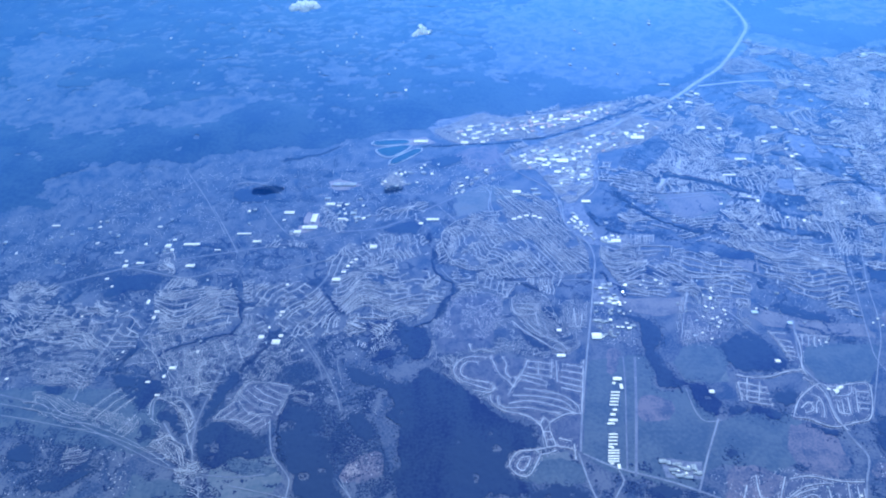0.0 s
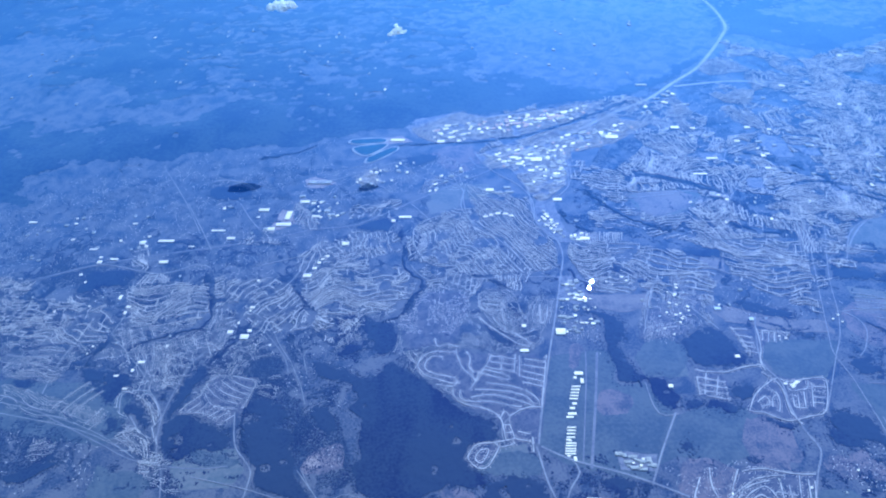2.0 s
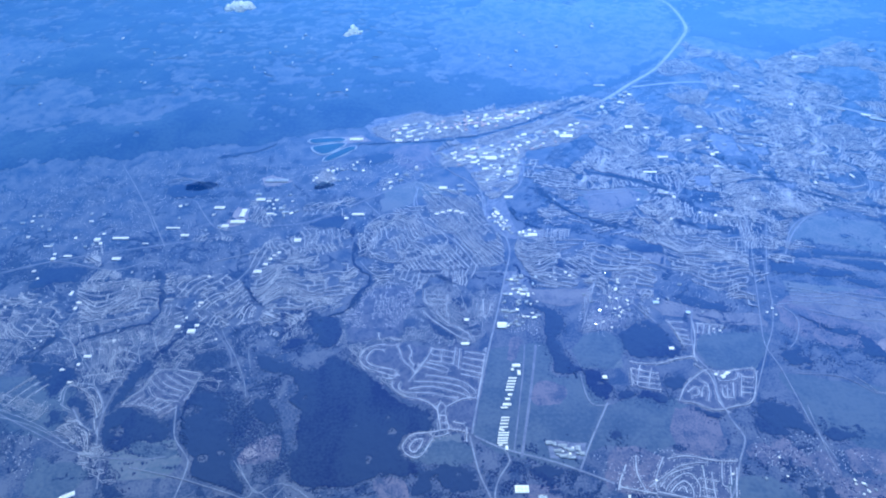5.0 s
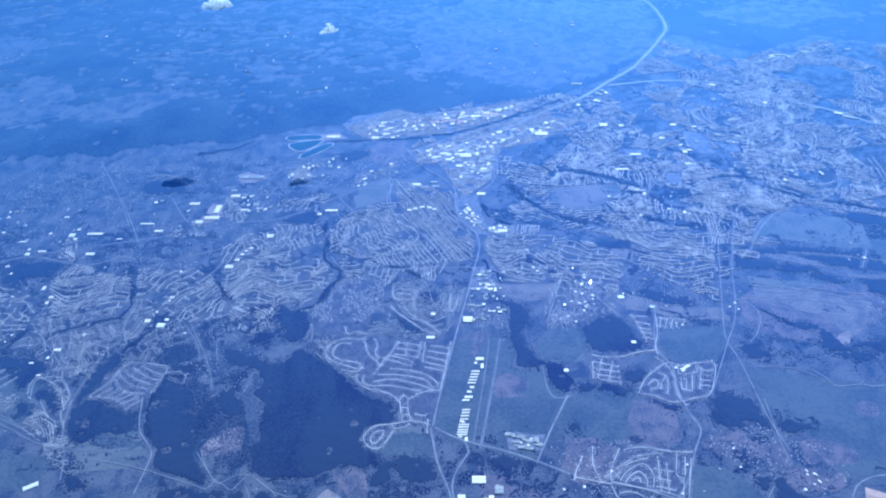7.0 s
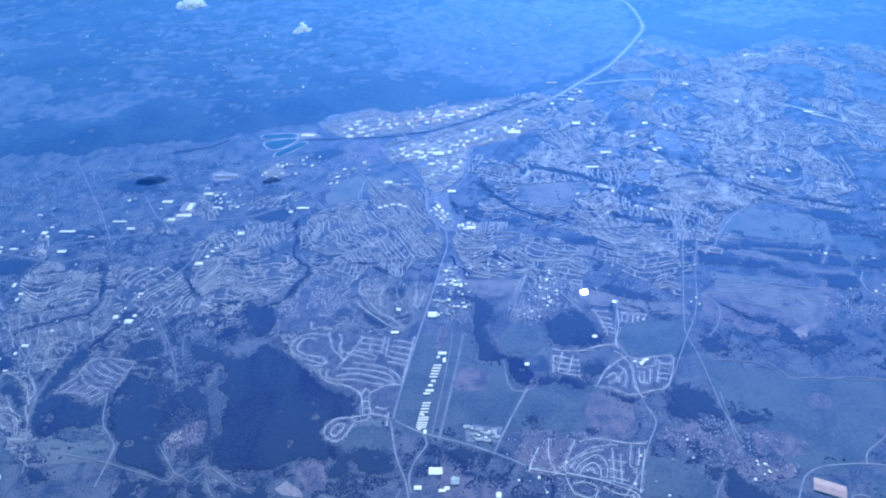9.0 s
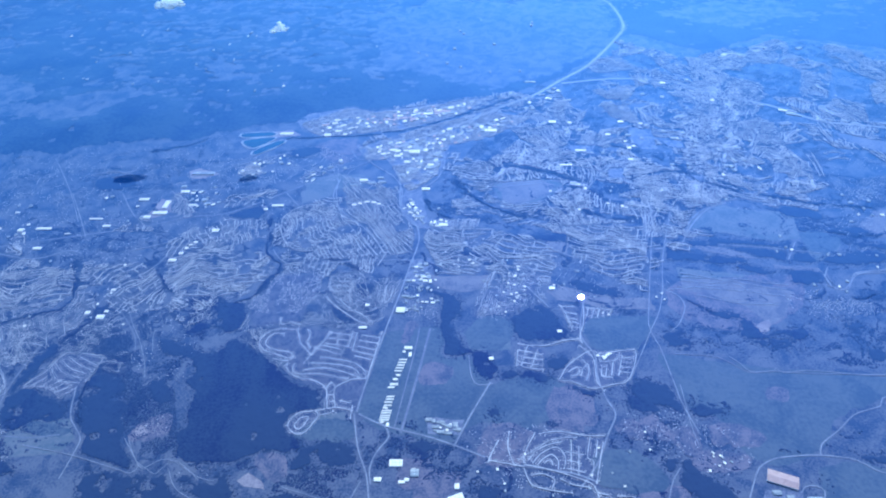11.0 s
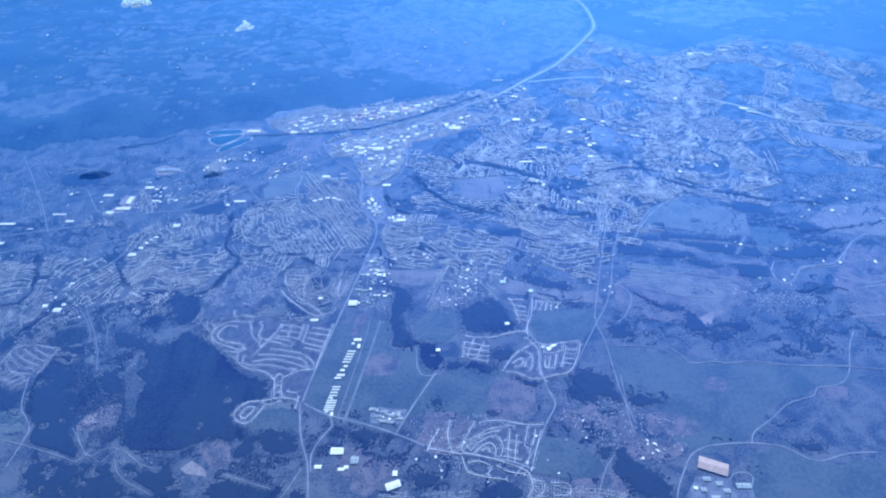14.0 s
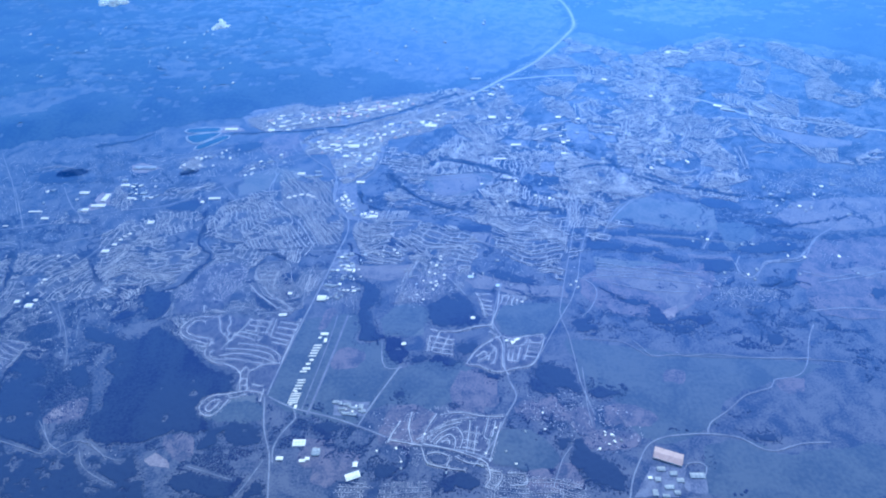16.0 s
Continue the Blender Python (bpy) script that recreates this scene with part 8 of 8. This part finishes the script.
building(-256, 1350, 9.2, 6.5, 27, "white")
building(-302, 1413, 9.4, 8.9, 27, "grey")
building(-305, 1410, 8.0, 7.6, 27, "white")
building(-318, 1379, 5.7, 6.7, 27, "grey")
building(-297, 1345, 6.1, 6.4, 27, "white")
building(-262, 1403, 5.3, 4.7, 27, "white")
building(-280, 1384, 6.6, 5.3, 27, "grey")
building(-310, 1391, 4.5, 5.2, 27, "white")
building(-273, 1340, 6.0, 7.9, 27, "grey")
building(-321, 1372, 8.3, 5.9, 27, "grey")
building(-304, 1371, 7.3, 6.5, 27, "white")
building(-274, 1353, 8.5, 5.5, 27, "white")
building(-273, 1434, 6.4, 7.2, 27, "grey")
building(242, 1308, 3.8, 7.5, -50, "white")
building(245, 1309, 4.8, 4.8, -50, "grey")
building(288, 1272, 3.6, 4.8, -50, "grey")
building(254, 1286, 5.0, 7.7, -50, "grey")
building(256, 1291, 5.6, 4.0, -50, "white")
building(262, 1287, 5.6, 4.2, -50, "white")
building(290, 1268, 4.4, 7.7, -50, "grey")
building(293, 1244, 6.2, 7.0, -50, "grey")
building(284, 1293, 4.7, 5.1, -50, "white")
building(277, 1295, 4.3, 5.7, -50, "grey")
building(272, 1309, 5.5, 5.9, -50, "white")
building(270, 1299, 4.5, 5.6, -50, "grey")
building(251, 1322, 5.3, 5.5, -50, "white")
building(275, 1286, 3.9, 7.6, -50, "white")
building(273, 1259, 3.4, 6.0, -50, "white")
building(279, 1281, 3.5, 3.9, -50, "white")
building(262, 936, 3.7, 5.5, -10, "white")
building(305, 1004, 5.3, 5.6, -10, "grey")
building(287, 1008, 3.2, 4.3, -10, "grey")
building(313, 997, 2.9, 4.0, -10, "white")
building(314, 970, 6.2, 3.1, -10, "white")
building(307, 1006, 4.4, 4.5, -10, "grey")
building(288, 999, 6.2, 5.6, -10, "grey")
building(285, 964, 3.5, 4.8, -10, "grey")
building(291, 1010, 6.7, 4.3, -10, "grey")
building(268, 941, 5.6, 3.6, -10, "grey")
building(284, 981, 5.8, 5.6, -10, "white")
building(259, 1007, 6.1, 4.7, -10, "grey")
building(295, 960, 6.3, 3.3, -10, "white")
building(286, 1005, 4.3, 5.8, -10, "grey")
building(255, 938, 5.8, 3.4, -10, "grey")
building(279, 942, 3.4, 5.1, -10, "grey")
building(486, 1046, 3.5, 2.5, 20, "white")
building(486, 1091, 3.3, 2.5, 20, "bright")
building(495, 1007, 4.8, 3.0, -12, "white")
building(504, 1012, 4.0, 2.7, -4, "grey")
building(479, 965, 3.5, 3.2, -12, "grey")
building(484, 958, 4.6, 2.6, 8, "grey")
building(440, 1001, 4.3, 3.0, 8, "grey")
building(454, 974, 4.7, 2.7, 20, "bright")
building(526, 1119, 3.5, 2.6, 8, "grey")
building(474, 1026, 4.9, 3.1, -28, "grey")
building(519, 1043, 3.0, 2.6, 8, "bright")
building(516, 989, 3.4, 2.7, 8, "white")
building(456, 940, 3.9, 2.6, 8, "white")
building(439, 933, 3.2, 2.8, 8, "bright")
building(470, 923, 4.1, 2.8, 8, "white")
building(497, 981, 5.0, 2.6, 20, "white")
building(497, 1034, 4.3, 2.8, -4, "white")
building(501, 972, 3.9, 2.9, -28, "white")
building(322, 1030, 4.8, 2.5, -12, "white")
building(327, 1053, 3.6, 2.9, -4, "grey")
building(328, 1004, 3.7, 2.5, 20, "white")
building(365, 1082, 3.1, 3.0, 8, "white")
building(376, 1073, 3.0, 2.6, -4, "white")
building(354, 1088, 4.7, 3.1, -12, "grey")
building(299, 1040, 4.2, 3.1, 8, "white")
building(309, 1022, 3.5, 2.9, -4, "white")
building(375, 1095, 4.1, 2.7, 20, "white")
building(662, 962, 3.7, 3.0, 8, "grey")
building(660, 910, 3.9, 2.6, -4, "grey")
building(670, 913, 3.1, 2.4, -4, "white")
building(681, 907, 4.2, 2.8, -28, "white")
building(688, 916, 3.6, 2.4, -28, "grey")
building(806, 967, 4.5, 2.7, -4, "white")
building(807, 948, 3.4, 2.8, 20, "white")
building(792, 956, 3.4, 2.8, 20, "white")


# ---- settling ponds ----
def pond(points):
    line = rounded(points, True, 10.0)
    for name, grow, z, mat, label, cat in (("pond_bank", 5.0, 0.9, street_mat, "pale raised bank round a settling pond", "bank"), ("pond_water", -1.0, 1.1, M["water"], "turquoise water of a settling pond", "water")):
        mid = np.array(line).mean(0)
        bm = bmesh.new()
        ring = []
        for x, y in line:
            d = np.array([x, y]) - mid
            d = d * (1 + grow / max(np.hypot(*d), 1)) + mid
            ring.append((d[0], d[1]))
        top = [bm.verts.new((x, y, z)) for x, y in ring]
        low = [bm.verts.new((x, y, 0)) for x, y in ring]
        bm.faces.new(top)
        for i in range(len(ring)):
            j = (i + 1) % len(ring)
            bm.faces.new((low[i], low[j], top[j], top[i]))
        bmesh.ops.recalc_face_normals(bm, faces=bm.faces[:])
        me = bpy.data.meshes.new(name)
        bm.to_mesh(me)
        bm.free()
        me.materials.append(mat)
        tagged(new(name, me), label, cat, kind="structure")


pond([(-262, 1722), (-175, 1726), (-164, 1706), (-252, 1699)])
pond([(-250, 1677), (-157, 1693), (-211, 1635)])
pond([(-207, 1617), (-142, 1673), (-125, 1660), (-196, 1596)])


# ---- clouds ----
def cloud(x, y, z, lumps, label):
    bm = bmesh.new()
    for dx, dy, dz, r in lumps:
        made = bmesh.ops.create_icosphere(bm, subdivisions=4, radius=r, matrix=pose(dx, dy, dz))
        for v in made["verts"]:
            n = noise.fractal(v.co * 0.09 + Vector((x, y, 0)), 1.0, 2.0, 5)
            c = Vector((dx, dy, dz))
            d = v.co - c
            v.co = c + d * (1 + 0.42 * n)
            v.co.z = dz + (v.co.z - dz) * (0.75 if v.co.z > dz else 0.3)
    me = bpy.data.meshes.new("cloud")
    bm.to_mesh(me)
    bm.free()
    me.materials.append(M["cloud"])
    for p in me.polygons:
        p.use_smooth = True
    ob = tagged(new("cloud", me), label, "cloud")
    ob.location = (x, y, z)
    ob.scale = (0.71, 0.71, 0.71)


cloud(-433, 1859, 345, [(-34, 0, 0, 20), (-8, 6, 4, 26), (24, 8, 3, 24), (52, 2, 0, 14), (8, -10, -2, 19), (40, 12, 6, 16)], "small bright white cumulus cloud over the forest")
cloud(-111, 1787, 290, [(-20, -10, 0, 13), (0, 0, 3, 17), (20, 0, 2, 13), (4, 16, 10, 13), (-2, 30, 16, 9), (32, 6, 4, 7)], "small ragged white cumulus cloud over the forest")
